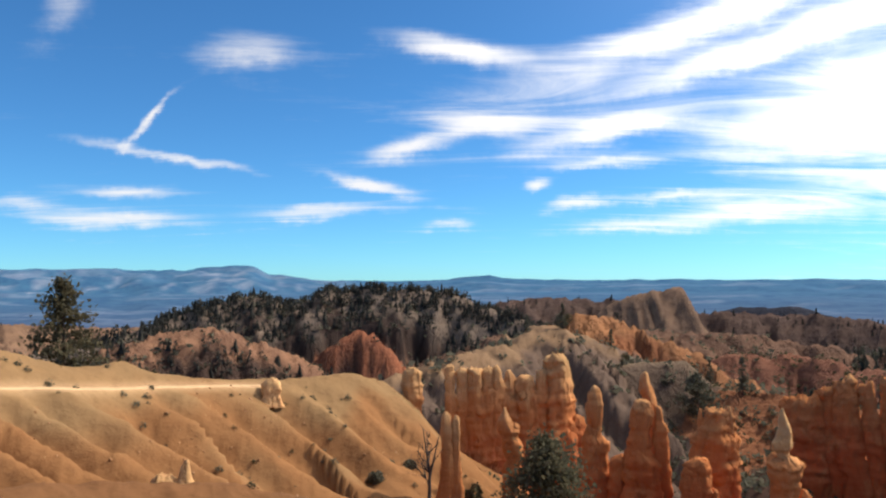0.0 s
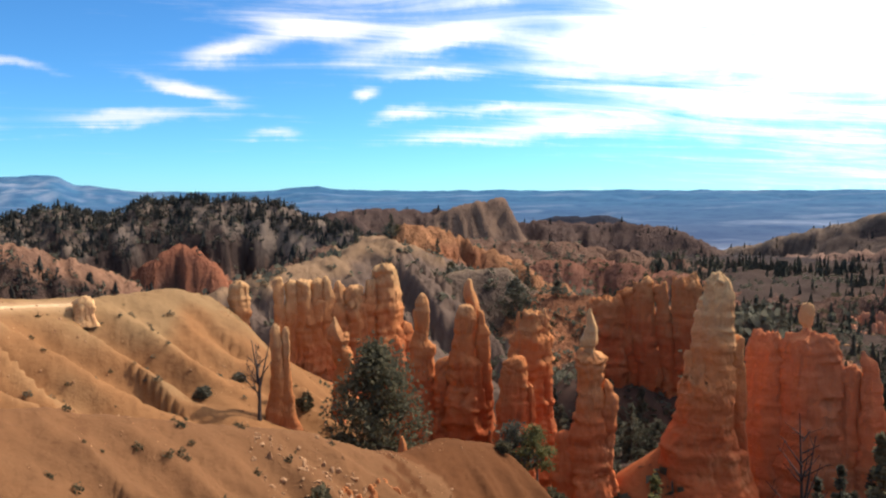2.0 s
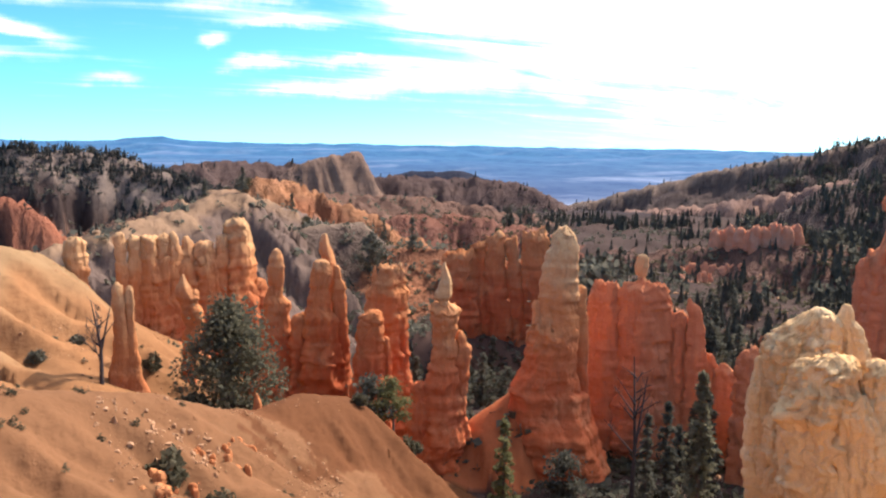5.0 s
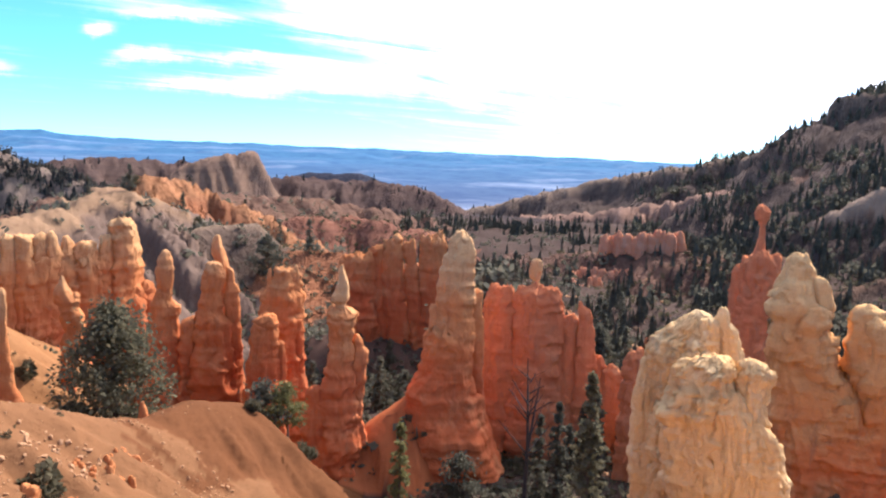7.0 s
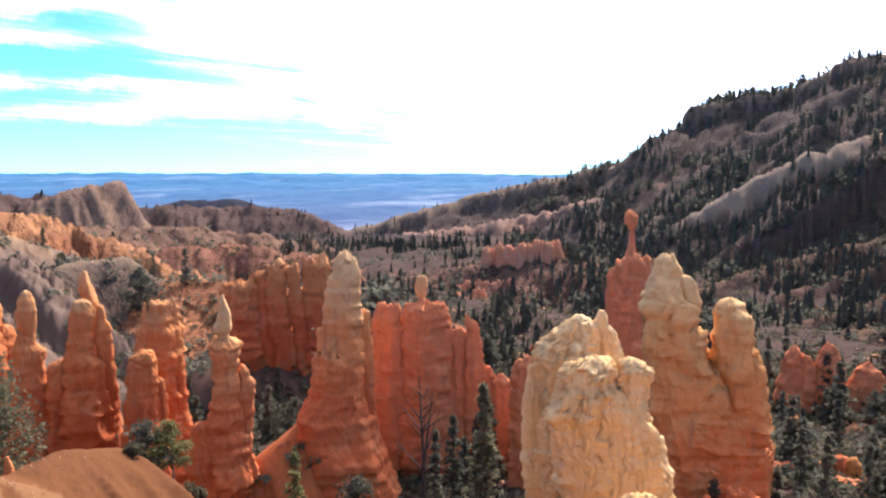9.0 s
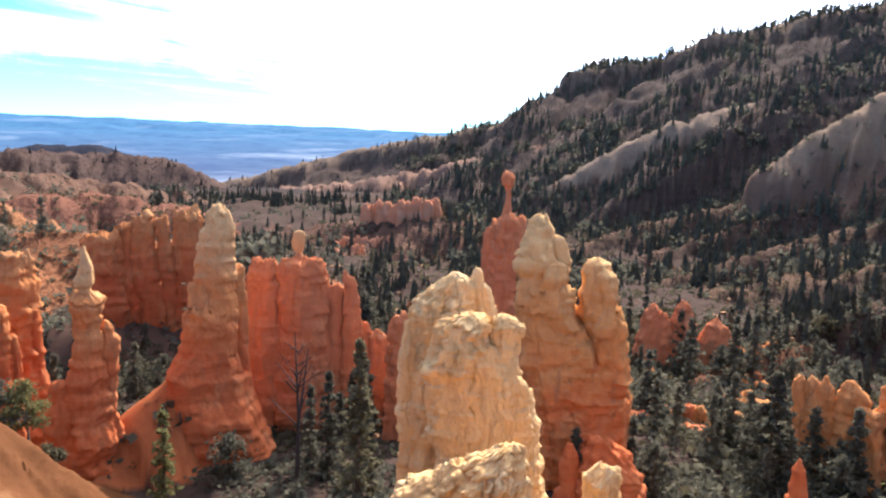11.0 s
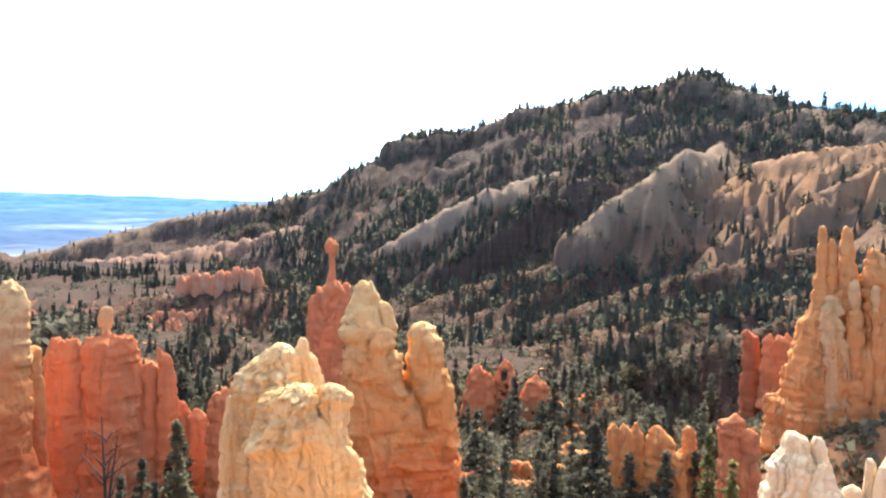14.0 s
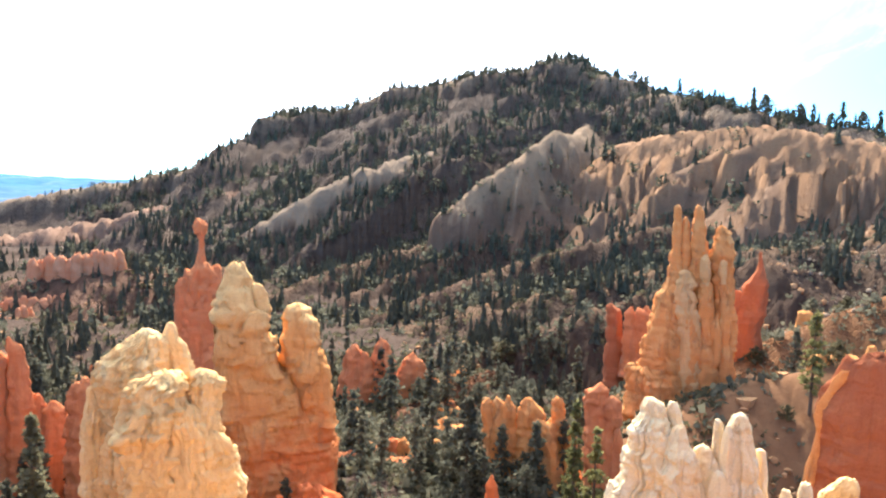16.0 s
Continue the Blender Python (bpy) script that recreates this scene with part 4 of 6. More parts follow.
rock.column([(-16.6, 1.19, 1.51), (-17.2, 0.96, 1.67), (-18.5, 0.81, 1.75), (-20.8, 0.66, 2.08)], 0.5)
rock.column([(-23.2, 0.91, 1.86), (-24.2, 0.52, 2.42), (-30.5, 0.55, 2.62), (-36.3, 0.90, 3.38)], 0.8)
rock.done()
rock = Rock("hoodoo", "low orange hoodoo with a cracked blocky top", "hoodoo", 18.41, 97, rock_orange_dim, 0.8)
rock.column([(-22.0, -0.57, 0.91), (-22.2, -0.87, 1.36), (-22.7, -1.61, 1.44), (-24.7, -1.76, 1.52), (-27.0, -2.06, 1.67), (-29.3, -2.36, 1.83), (-32.4, -2.58, 2.14), (-36.2, -2.96, 2.46)])
rock.column([(-25.3, 1.37, 1.82), (-25.8, 1.22, 2.26), (-27.7, 1.23, 2.57), (-32.3, 0.94, 2.89)])
rock.column([(-22.9, -1.46, -0.72), (-23.6, -1.68, 0.18), (-26.2, -1.91, 0.48), (-32.4, -2.51, 0.79)], 0.8)
rock.done()
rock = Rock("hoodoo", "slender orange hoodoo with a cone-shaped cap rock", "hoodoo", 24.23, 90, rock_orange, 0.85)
rock.column([(-14.2, -0.33, -0.04), (-14.8, -0.59, 0.05), (-15.1, -0.61, 0.21), (-16.4, -0.73, 0.56), (-17.1, -0.99, 0.64), (-18.0, -1.38, 0.72), (-18.6, -1.35, 0.69), (-19.0, -0.96, 0.32)], 0.0, "cap_rock", rock_honey_pale)
rock.column([(-18.9, -0.84, 0.15), (-19.5, -0.93, 0.18), (-20.0, -1.13, 0.39)], 0.0, "neck")
rock.column([(-19.4, -0.75, 0.66), (-19.6, -1.17, 0.88), (-19.9, -1.82, 1.10), (-20.3, -1.89, 1.56), (-21.0, -1.75, 1.59), (-22.6, -1.71, 1.40), (-23.0, -1.61, 1.33), (-26.3, -1.71, 1.30), (-28.3, -2.10, 1.58), (-30.9, -2.58, 1.70), (-33.6, -3.18, 1.95), (-36.3, -4.30, 2.27), (-41.8, -4.87, 2.66)])
rock.column([(-22.9, 1.58, 2.06), (-23.5, 1.31, 2.39), (-24.4, 1.28, 2.60), (-24.9, 1.20, 3.31), (-25.3, 1.24, 3.41), (-26.5, 1.18, 3.06), (-29.9, 0.92, 2.86), (-33.9, 0.56, 2.57)])
rock.column([(-29.2, -3.79, -2.75), (-29.7, -4.27, -2.42), (-31.9, -4.55, -1.94), (-36.0, -4.59, -1.37), (-41.5, -4.58, -0.72)], 0.8)
rock.done()
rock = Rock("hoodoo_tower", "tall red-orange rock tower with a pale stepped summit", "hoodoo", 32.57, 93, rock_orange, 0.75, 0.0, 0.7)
rock.column([(-10.0, 0.49, 1.68), (-10.8, -0.38, 2.33), (-12.9, -0.64, 2.68), (-13.1, -0.97, 2.61), (-14.9, -1.35, 2.57), (-17.4, -1.95, 2.72), (-18.1, -1.77, 2.84), (-22.0, -1.95, 2.89), (-24.8, -2.23, 2.83), (-28.4, -2.66, 2.75)])
rock.column([(-19.1, -2.53, -1.54), (-19.7, -2.74, -1.22), (-21.5, -2.73, -1.14), (-23.3, -2.65, -0.85), (-27.5, -2.98, -0.63)], 0.6)
rock.column([(-21.6, -2.20, 1.54), (-22.8, -2.96, 2.74), (-23.3, -3.31, 2.93), (-25.5, -3.44, 2.95), (-28.4, -3.86, 3.03), (-30.5, -5.25, 3.54), (-30.9, -5.40, 3.74), (-31.4, -5.02, 4.49), (-32.0, -5.03, 4.41), (-35.0, -5.66, 5.41), (-39.5, -6.67, 7.12), (-43.3, -7.47, 8.15), (-47.1, -8.26, 8.83)], 0.3)
rock.column([(-17.4, 2.72, 3.40), (-17.8, 2.17, 3.93), (-18.7, 2.02, 4.05), (-21.7, 2.22, 4.13), (-23.2, 2.19, 4.38), (-27.9, 2.08, 4.49), (-32.3, 2.68, 4.76)], -0.8)
rock.column([(-22.8, 1.92, 2.81), (-24.2, 1.76, 2.91), (-27.8, 1.54, 2.91)], 0.9)
rock.done()
rock = Rock("rock_fin", "broad red rock fin with a ragged top", "rock fin", 40.71, 102, rock_red, 0.5, 0.0, 0.8)
rock.column([(-18.4, -8.83, -5.96), (-18.9, -9.30, -5.51), (-20.5, -9.78, -5.23), (-24.4, -10.00, -5.13), (-31.6, -9.99, -4.98), (-40.7, -9.78, -4.70), (-49.1, -9.15, -4.01)])
rock.column([(-18.0, -3.67, -1.38), (-18.4, -5.20, 0.15), (-19.7, -5.67, 0.61), (-24.5, -6.04, 0.90), (-35.8, -6.20, 1.24), (-49.3, -6.39, 2.41)], 0.4)
rock.column([(-18.5, -1.69, -0.16), (-19.0, -2.31, 0.46), (-21.3, -2.48, 0.91), (-22.1, -2.64, 1.22), (-27.7, -3.00, 1.66), (-49.4, -3.21, 2.41)])
rock.column([(-21.8, 1.06, 2.62), (-22.6, 0.60, 3.08), (-36.0, 0.06, 3.62), (-49.5, -0.41, 4.83)])
rock.column([(-19.8, 3.01, 3.32), (-20.4, 2.93, 3.63), (-20.9, 2.93, 4.48), (-22.2, 3.08, 4.88), (-23.8, 3.08, 5.35), (-26.6, 3.00, 5.59), (-31.1, 2.84, 5.84), (-37.7, 2.43, 6.10), (-49.6, 1.60, 7.28)], 0.5)
rock.column([(-14.3, -3.10, -2.72), (-14.7, -3.64, -2.35), (-15.8, -4.03, -2.28), (-17.0, -3.97, -2.37), (-17.5, -3.44, -2.60), (-18.2, -3.68, -2.30)], 0.0, "balanced_rock", rock_honey_pale)
rock.column([(-27.4, 5.59, 6.54), (-27.9, 5.36, 6.86), (-28.9, 5.12, 7.34), (-34.4, 4.81, 8.01), (-41.2, 4.82, 9.67), (-49.7, 4.83, 10.56)])
rock.column([(-28.2, 7.49, 8.29), (-28.6, 7.18, 8.77), (-29.2, 6.86, 9.41), (-32.8, 6.56, 9.76), (-37.8, 6.10, 10.12), (-42.9, 5.63, 10.17), (-49.8, 5.65, 10.56)], 0.8)
rock.done()
rock = Rock("rock_outcrop", "rounded red rock outcrop beside the fin", "rock", 47.33, 94, rock_red, 0.8, 0.0, 1.5)
rock.column([(-24.0, -1.87, 0.13), (-25.0, -2.26, 0.87), (-29.5, -2.42, 1.51), (-37.0, -2.49, 1.98), (-43.8, -2.72, 2.72)])
rock.done()
rock = Rock("cliff_wall", "shaded salmon-orange cliff wall of vertical columns", "cliff", 28.18, 150, rock_orange_dim, 0.6)
rock.column([(-21.6, -10.54, -4.71), (-23.2, -10.97, -4.23), (-30.1, -11.10, -3.64), (-44.2, -11.83, -2.67)])
rock.column([(-18.5, -2.55, 1.08), (-27.5, -2.79, 1.86), (-34.4, -1.52, 2.93), (-46.1, -1.60, 3.91)])
rock.column([(-19.0, 1.42, 3.82), (-27.4, 2.08, 5.04), (-37.7, 2.80, 6.11), (-45.9, 2.57, 6.80)])
rock.column([(-17.6, 4.88, 10.04), (-27.3, 4.72, 10.80), (-41.1, 4.67, 11.04), (-48.1, 4.64, 11.83)])
rock.column([(-19.9, -5.52, -2.19), (-27.7, -5.37, -1.68), (-39.2, -5.14, -0.63), (-46.3, -5.58, 0.10)])
rock.done()
rock = Rock("pale_rock", "cream-coloured weathered rock bluff with a crusted flat top", "rock", 53.79, 42, rock_cream, 0.8)
rock.column([(-10.3, -1.40, -0.73), (-10.5, -1.98, -0.17), (-10.8, -2.52, 0.09), (-11.4, -2.94, 0.17), (-12.2, -3.18, 0.26), (-13.1, -3.57, 0.38), (-14.4, -3.74, 0.51), (-15.4, -3.60, 0.61), (-16.8, -3.24, 0.81), (-19.2, -2.53, 1.04)])
rock.column([(-10.3, 0.65, 1.16), (-10.5, 0.40, 1.58), (-10.8, 0.16, 1.85), (-11.3, 0.01, 1.90), (-12.1, -0.06, 1.86), (-13.3, -0.03, 1.96), (-14.0, 0.08, 2.18), (-14.6, 0.20, 2.36), (-15.0, 0.21, 2.73), (-16.7, 0.16, 3.04), (-18.0, 0.19, 3.29), (-19.1, 0.06, 3.59), (-20.8, 0.10, 3.72)])
rock.column([(-11.1, -2.03, -1.51), (-11.4, -2.35, -1.12), (-12.7, -2.39, -0.92), (-14.1, -2.36, -0.73), (-19.3, -2.20, -0.44)], 0.9)
rock.column([(-12.0, -0.71, 0.12), (-12.5, -1.03, 0.69), (-13.3, -1.23, 1.19), (-16.7, -1.16, 1.78), (-19.1, -0.93, 2.03)], 0.7)
rock.column([(-13.9, 0.83, 1.63), (-14.3, 0.51, 2.13), (-15.3, 0.28, 2.48), (-19.1, 0.39, 3.07)], 0.8)
rock.column([(-12.8, -3.24, -2.91), (-13.5, -3.53, -2.51), (-14.8, -3.61, -2.35), (-16.9, -3.24, -2.15), (-19.3, -2.60, -1.87)], 0.7)
rock.column([(-10.7, -0.65, -0.23), (-11.1, -0.87, 0.03), (-12.7, -0.96, 0.21), (-14.7, -1.04, 0.33)], 0.9)
rock.done()
rock = Rock("pale_rock", "cream rock bluff with a ragged sloping crest", "rock", 50.96, 46, rock_cream, 0.8)
rock.column([(-8.6, 1.27, 1.59), (-8.8, 1.14, 1.73), (-9.4, 0.98, 1.96), (-9.7, 0.91, 2.25), (-10.4, 0.86, 2.51), (-11.3, 0.88, 2.64), (-13.9, 0.94, 2.86)])
rock.column([(-8.8, -0.23, 0.12), (-9.0, -0.44, 0.62), (-9.4, -1.06, 1.05), (-9.8, -1.41, 1.16), (-10.1, -1.76, 1.34), (-10.5, -2.25, 1.53), (-10.7, -2.46, 1.64), (-12.1, -2.51, 1.75), (-16.2, -2.64, 1.85), (-22.3, -2.94, 2.00)])
rock.column([(-12.0, -2.91, -2.55), (-12.2, -3.01, -2.16), (-13.3, -3.14, -1.93), (-16.3, -3.26, -1.56), (-18.5, -3.24, -1.27), (-22.4, -3.20, -0.55)], 0.5)
rock.column([(-9.1, 0.20, 0.97), (-9.6, -0.07, 1.33), (-11.0, -0.19, 1.54), (-13.9, -0.34, 1.79)], 0.6)
rock.column([(-10.6, -2.18, -1.64), (-11.1, -2.31, -1.25), (-13.3, -2.28, -1.07), (-18.5, -2.07, -0.80)], 0.5)
rock.done()
rock = Rock("hoodoo", "pair of joined orange hoodoos with pale knobbly heads", "hoodoo", 60.65, 85, rock_honey, 0.8)
rock.column([(-9.3, -5.42, -4.23), (-9.6, -6.10, -3.84), (-11.5, -6.22, -3.39), (-12.6, -6.70, -2.55), (-14.1, -7.41, -1.99), (-15.4, -7.37, -1.68), (-16.4, -7.08, -1.89)], 0.0, "head")
rock.column([(-16.0, -7.09, -1.78), (-17.3, -7.18, -1.48), (-21.3, -6.92, -0.94), (-25.2, -6.20, 1.11), (-29.1, -5.74, 2.54), (-33.2, -4.94, 3.35), (-40.0, -4.04, 4.31)])
rock.column([(-11.5, -3.33, -2.71), (-11.9, -3.56, -2.07), (-12.7, -3.53, -1.54), (-14.6, -3.08, -1.21), (-15.6, -2.67, -1.23), (-16.2, -2.39, -1.52)], 0.3)
rock.column([(-14.1, -3.10, -2.17), (-14.5, -3.84, -1.47), (-16.0, -4.23, -1.28), (-16.7, -4.13, -1.38), (-17.4, -3.60, -1.85)], 1.6)
rock.column([(-12.2, -5.82, -4.81), (-12.9, -6.69, -4.28), (-14.5, -7.53, -4.22), (-15.5, -7.37, -4.31), (-16.4, -6.70, -4.79)], 1.4)
rock.column([(-17.0, -4.63, -1.99), (-17.6, -4.86, -0.72), (-19.9, -4.65, -0.37), (-22.4, -3.41, 0.05), (-25.0, -2.03, 0.48)], 1.0)
rock.column([(-13.8, 1.53, 2.26), (-14.2, 0.75, 2.70), (-14.5, 0.52, 3.44), (-15.7, 0.20, 3.92), (-18.6, 0.02, 4.31), (-19.6, 0.37, 3.93)], 0.0, "head")
rock.column([(-15.0, 2.37, 3.10), (-15.6, 1.92, 3.92), (-18.2, 1.92, 4.29), (-19.4, 2.34, 3.93)], 1.3)
rock.column([(-18.6, 0.58, 3.28), (-19.3, 0.11, 4.53), (-19.7, 0.13, 4.97), (-22.1, 0.37, 5.40), (-24.7, 0.61, 5.78), (-27.3, 1.10, 6.34), (-28.8, 1.61, 6.24), (-29.8, 2.09, 5.80)])
rock.column([(-20.4, 3.86, 4.71), (-21.0, 3.40, 5.29), (-23.3, 3.15, 5.65), (-24.6, 3.21, 5.66)], 1.2)
rock.column([(-24.8, 3.28, 5.30), (-25.9, 2.41, 6.15), (-27.9, 2.01, 6.38), (-29.4, 2.32, 6.03), (-30.2, 2.86, 5.09)], 1.0)
rock.column([(-20.6, -6.36, 0.28), (-23.7, -6.25, 4.13), (-29.0, -5.74, 5.99), (-30.3, -5.56, 6.54), (-31.6, -5.51, 6.74), (-33.0, -5.27, 6.56), (-35.7, -4.85, 6.95), (-41.1, -4.65, 8.85)], -0.4)
rock.done()
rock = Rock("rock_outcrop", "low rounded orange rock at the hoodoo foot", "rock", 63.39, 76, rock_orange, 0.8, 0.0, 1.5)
rock.column([(-31.2, -1.45, 0.61), (-32.7, -2.00, 2.72), (-35.1, -2.21, 3.70), (-37.6, -2.43, 4.39)])
rock.column([(-32.2, -3.92, -3.32), (-33.5, -4.24, -2.57), (-36.6, -4.39, -2.12)])
rock.done()
rock = Rock("hammer_hoodoo", "red hoodoo carrying a slim pillar with a block head", "hoodoo", 54.67, 130, rock_red, 0.85, 0.0, 0.7)
rock.column([(-7.6, -0.85, 1.28), (-7.9, -0.92, 1.36), (-9.3, -0.78, 1.26), (-9.7, -0.25, 0.95)], 0.0, "head")
rock.column([(-9.7, -0.02, 0.76), (-12.2, -0.06, 0.91), (-13.7, -0.33, 1.14), (-14.7, -0.70, 1.36), (-15.2, -1.28, 1.66)], 0.0, "neck")
rock.column([(-14.9, -1.38, 2.84), (-15.6, -1.86, 3.34), (-17.6, -2.21, 3.49), (-19.6, -2.57, 3.53), (-23.6, -2.99, 3.62), (-39.9, -3.70, 4.59)])
rock.column([(-16.9, -3.20, -1.83), (-17.9, -3.58, -1.42), (-21.7, -3.71, -1.16), (-25.7, -3.84, -0.88), (-39.9, -4.59, -0.21)], 0.4)
rock.column([(-19.6, -2.17, 1.36), (-23.6, -2.50, 1.84), (-31.7, -2.75, 2.21)], 1.5)
rock.done()
rock = Rock("white_rock", "creamy white rock ledge with a crumbly top", "rock", 52.34, 33, rock_cream, 0.9, 0.0, 1.3)
rock.column([(-14.4, 1.73, 2.56), (-14.7, 1.06, 2.79), (-15.3, 0.25, 2.92), (-16.2, -0.77, 3.07), (-17.6, -1.51, 3.39)])
rock.column([(-15.3, -0.54, 0.77), (-16.0, -1.31, 1.06), (-16.8, -2.48, 1.63), (-17.7, -3.39, 2.20)])
rock.done()
rock = Rock("white_rock", "small creamy white boulder on the slope", "rock", 63.55, 36, rock_cream, 0.9, 0.0, 1.3)
rock.column([(-16.4, -0.23, 0.74), (-17.0, -0.96, 0.86), (-17.9, -1.15, 1.06), (-19.4, -1.33, 1.33)])
rock.done()
rock = Rock("spire_cluster", "towering cluster of orange rock spires with knobbed tips", "hoodoo", 90.60, 125, rock_spire, 0.8, 0.0, 1.55)
rock.column([(-1.7, -1.61, -1.10), (-2.4, -1.91, -0.80), (-6.0, -1.96, -0.59), (-8.7, -1.97, -0.43), (-10.5, -2.21, -0.15), (-13.3, -2.57, 0.35), (-16.0, -3.55, 0.86), (-18.3, -4.29, 1.33), (-21.5, -4.73, 1.95), (-28.9, -5.02, 2.82)])
rock.column([(-3.5, -0.22, 0.21), (-4.2, -0.52, 0.50), (-7.7, -0.48, 0.88), (-12.2, -0.38, 1.49), (-19.5, -0.30, 2.27)])
rock.column([(-1.6, 1.62, 2.12), (-2.5, 1.16, 2.51), (-5.0, 1.06, 2.83), (-8.5, 0.94, 3.47), (-13.9, 0.66, 4.47), (-22.9, 0.35, 5.86)])
rock.column([(-4.8, 5.08, 6.07), (-5.3, 4.62, 6.60), (-7.4, 4.25, 7.06), (-10.1, 4.08, 7.56), (-15.4, 4.41, 7.90), (-22.6, 4.60, 8.52), (-31.7, 4.74, 8.93), (-40.9, 4.88, 9.17)])
rock.column([(-9.5, 3.03, 3.53), (-10.1, 2.56, 3.90), (-11.6, 2.40, 4.16), (-12.9, 2.65, 4.16), (-13.7, 3.12, 3.96)], 2.4, "head", rock_honey_pale)
rock.column([(-13.5, 2.85, 4.19), (-14.3, 2.39, 4.66), (-18.3, 2.55, 5.08), (-28.3, 2.82, 6.03)], 2.2)
rock.column([(-9.9, 5.57, 5.98), (-10.4, 5.35, 6.43), (-11.9, 5.19, 6.60), (-13.3, 5.61, 6.44)], 2.2, "head", rock_honey_pale)
rock.column([(-13.2, 5.52, 6.52), (-14.1, 5.33, 6.82), (-16.3, 5.64, 7.05), (-22.6, 5.86, 7.86), (-26.2, 5.92, 8.25), (-28.9, 5.92, 8.59), (-30.7, 6.20, 8.37), (-40.8, 6.32, 9.01)], 2.0)
rock.column([(-11.8, -0.15, 0.53), (-12.6, -0.53, 1.51), (-14.0, -0.79, 2.11), (-16.8, -1.15, 2.78), (-21.3, -1.06, 3.56), (-28.6, -0.80, 4.52)], 2.0, "pillar", rock_honey_pale)
rock.column([(-14.6, -1.71, -1.02), (-16.0, -2.24, -0.51), (-17.8, -2.48, -0.06), (-25.2, -2.41, 0.89)], 2.4)
rock.column([(-17.3, -3.13, -2.26), (-18.4, -3.68, -1.59), (-20.7, -4.16, -1.11), (-23.5, -4.89, -0.08), (-29.0, -5.02, 0.67)], 2.6)
rock.column([(-18.1, 0.91, 1.42), (-19.4, 0.73, 2.27), (-23.1, 0.61, 3.17), (-28.5, 0.67, 3.67)], 3.0)
rock.column([(-22.7, -5.20, -3.79), (-23.6, -5.68, -1.82), (-27.2, -5.65, 0.56), (-29.5, -5.52, 0.96)], 2.6)
rock.column([(-27.5, -6.00, -3.35), (-28.1, -7.31, -1.56), (-28.7, -7.72, 0.65), (-30.6, -7.80, 1.01), (-32.9, -7.49, 1.50), (-36.6, -8.37, 2.40), (-42.2, -8.43, 3.60)], 3.4)
rock.column([(-29.5, 1.42, 2.96), (-31.3, 1.10, 3.84), (-41.4, 1.44, 5.30)], 3.0)
rock.column([(-19.1, 5.05, 5.72), (-20.9, 4.07, 6.08), (-26.4, 4.07, 6.09), (-31.8, 4.40, 6.26), (-37.4, 4.40, 6.09), (-41.1, 4.45, 6.15)], 3.4)
rock.done()
rock = Rock("hoodoo", "shaded red hoodoo with a thin upright tip", "hoodoo", 95.26, 138, rock_red_shaded, 0.6)
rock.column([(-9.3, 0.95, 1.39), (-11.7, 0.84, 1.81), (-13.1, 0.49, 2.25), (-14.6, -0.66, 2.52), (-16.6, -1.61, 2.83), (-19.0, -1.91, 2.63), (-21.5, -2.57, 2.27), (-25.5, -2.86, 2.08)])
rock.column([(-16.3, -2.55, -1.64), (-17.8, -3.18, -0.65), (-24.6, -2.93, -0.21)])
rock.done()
rock = Rock("hoodoo", "thin red rock column above the trees", "hoodoo", 86.06, 160, rock_red_shaded, 0.8)
rock.column([(-23.8, -2.08, -0.81), (-24.5, -2.28, 0.72), (-26.1, -2.07, 1.04), (-30.9, -1.70, 1.53), (-35.7, -1.92, 2.02), (-43.0, -1.77, 2.64)])
rock.done()
rock = Rock("rock_outcrop", "low red rock wall with small teeth", "rock", 87.92, 158, rock_red, 0.8, 0.0, 1.5)
rock.column([(-23.5, -2.40, -1.95), (-25.1, -3.68, -1.42), (-34.9, -3.59, 0.92)])
rock.column([(-23.6, -1.04, -0.37), (-24.8, -1.43, 1.48), (-34.8, -1.55, 2.26)])
rock.column([(-23.2, 0.50, 0.95), (-24.3, 0.12, 1.79), (-34.6, 0.25, 2.93)])
rock.done()
rock = Rock("hoodoo_group", "cluster of orange columns with ragged pointed tips", "hoodoo", 80.07, 105, rock_spire, 0.8, 0.0, 1.2)
rock.column([(-29.4, -3.60, -3.20), (-30.1, -3.89, -2.85), (-31.1, -4.25, -2.49), (-32.7, -4.42, -2.10), (-36.8, -4.25, -1.44), (-44.3, -3.94, -0.71)])
rock.column([(-29.8, -5.19, -4.87), (-30.5, -5.56, -3.96), (-32.8, -5.63, -3.22), (-37.7, -5.02, -2.61), (-44.3, -4.75, -1.92)])
rock.column([(-29.7, -0.87, -0.07), (-30.4, -1.55, 0.67), (-31.0, -1.84, 1.65), (-32.4, -2.02, 2.03), (-37.4, -2.37, 2.42), (-44.0, -2.72, 2.89)], 0.5)
rock.column([(-30.1, -6.47, -6.14), (-30.8, -7.00, -5.55), (-32.1, -7.11, -5.18), (-37.8, -6.56, -3.81)])
rock.column([(-29.6, 3.25, 4.20), (-30.2, 2.73, 4.46), (-32.2, 2.66, 4.95), (-33.8, 2.43, 5.26), (-37.1, 2.42, 5.58), (-43.7, 2.49, 6.22)])
rock.column([(-32.2, 0.52, 1.55), (-32.7, 0.31, 3.16), (-33.9, 0.28, 3.61), (-37.2, 0.67, 4.16), (-40.5, 0.98, 4.48), (-44.6, 0.93, 4.91)], 2.0)
rock.column([(-33.5, 5.41, 5.88), (-34.3, 4.82, 6.23), (-36.1, 4.59, 6.64), (-38.1, 4.85, 6.90), (-43.5, 4.87, 7.63)], 1.0)
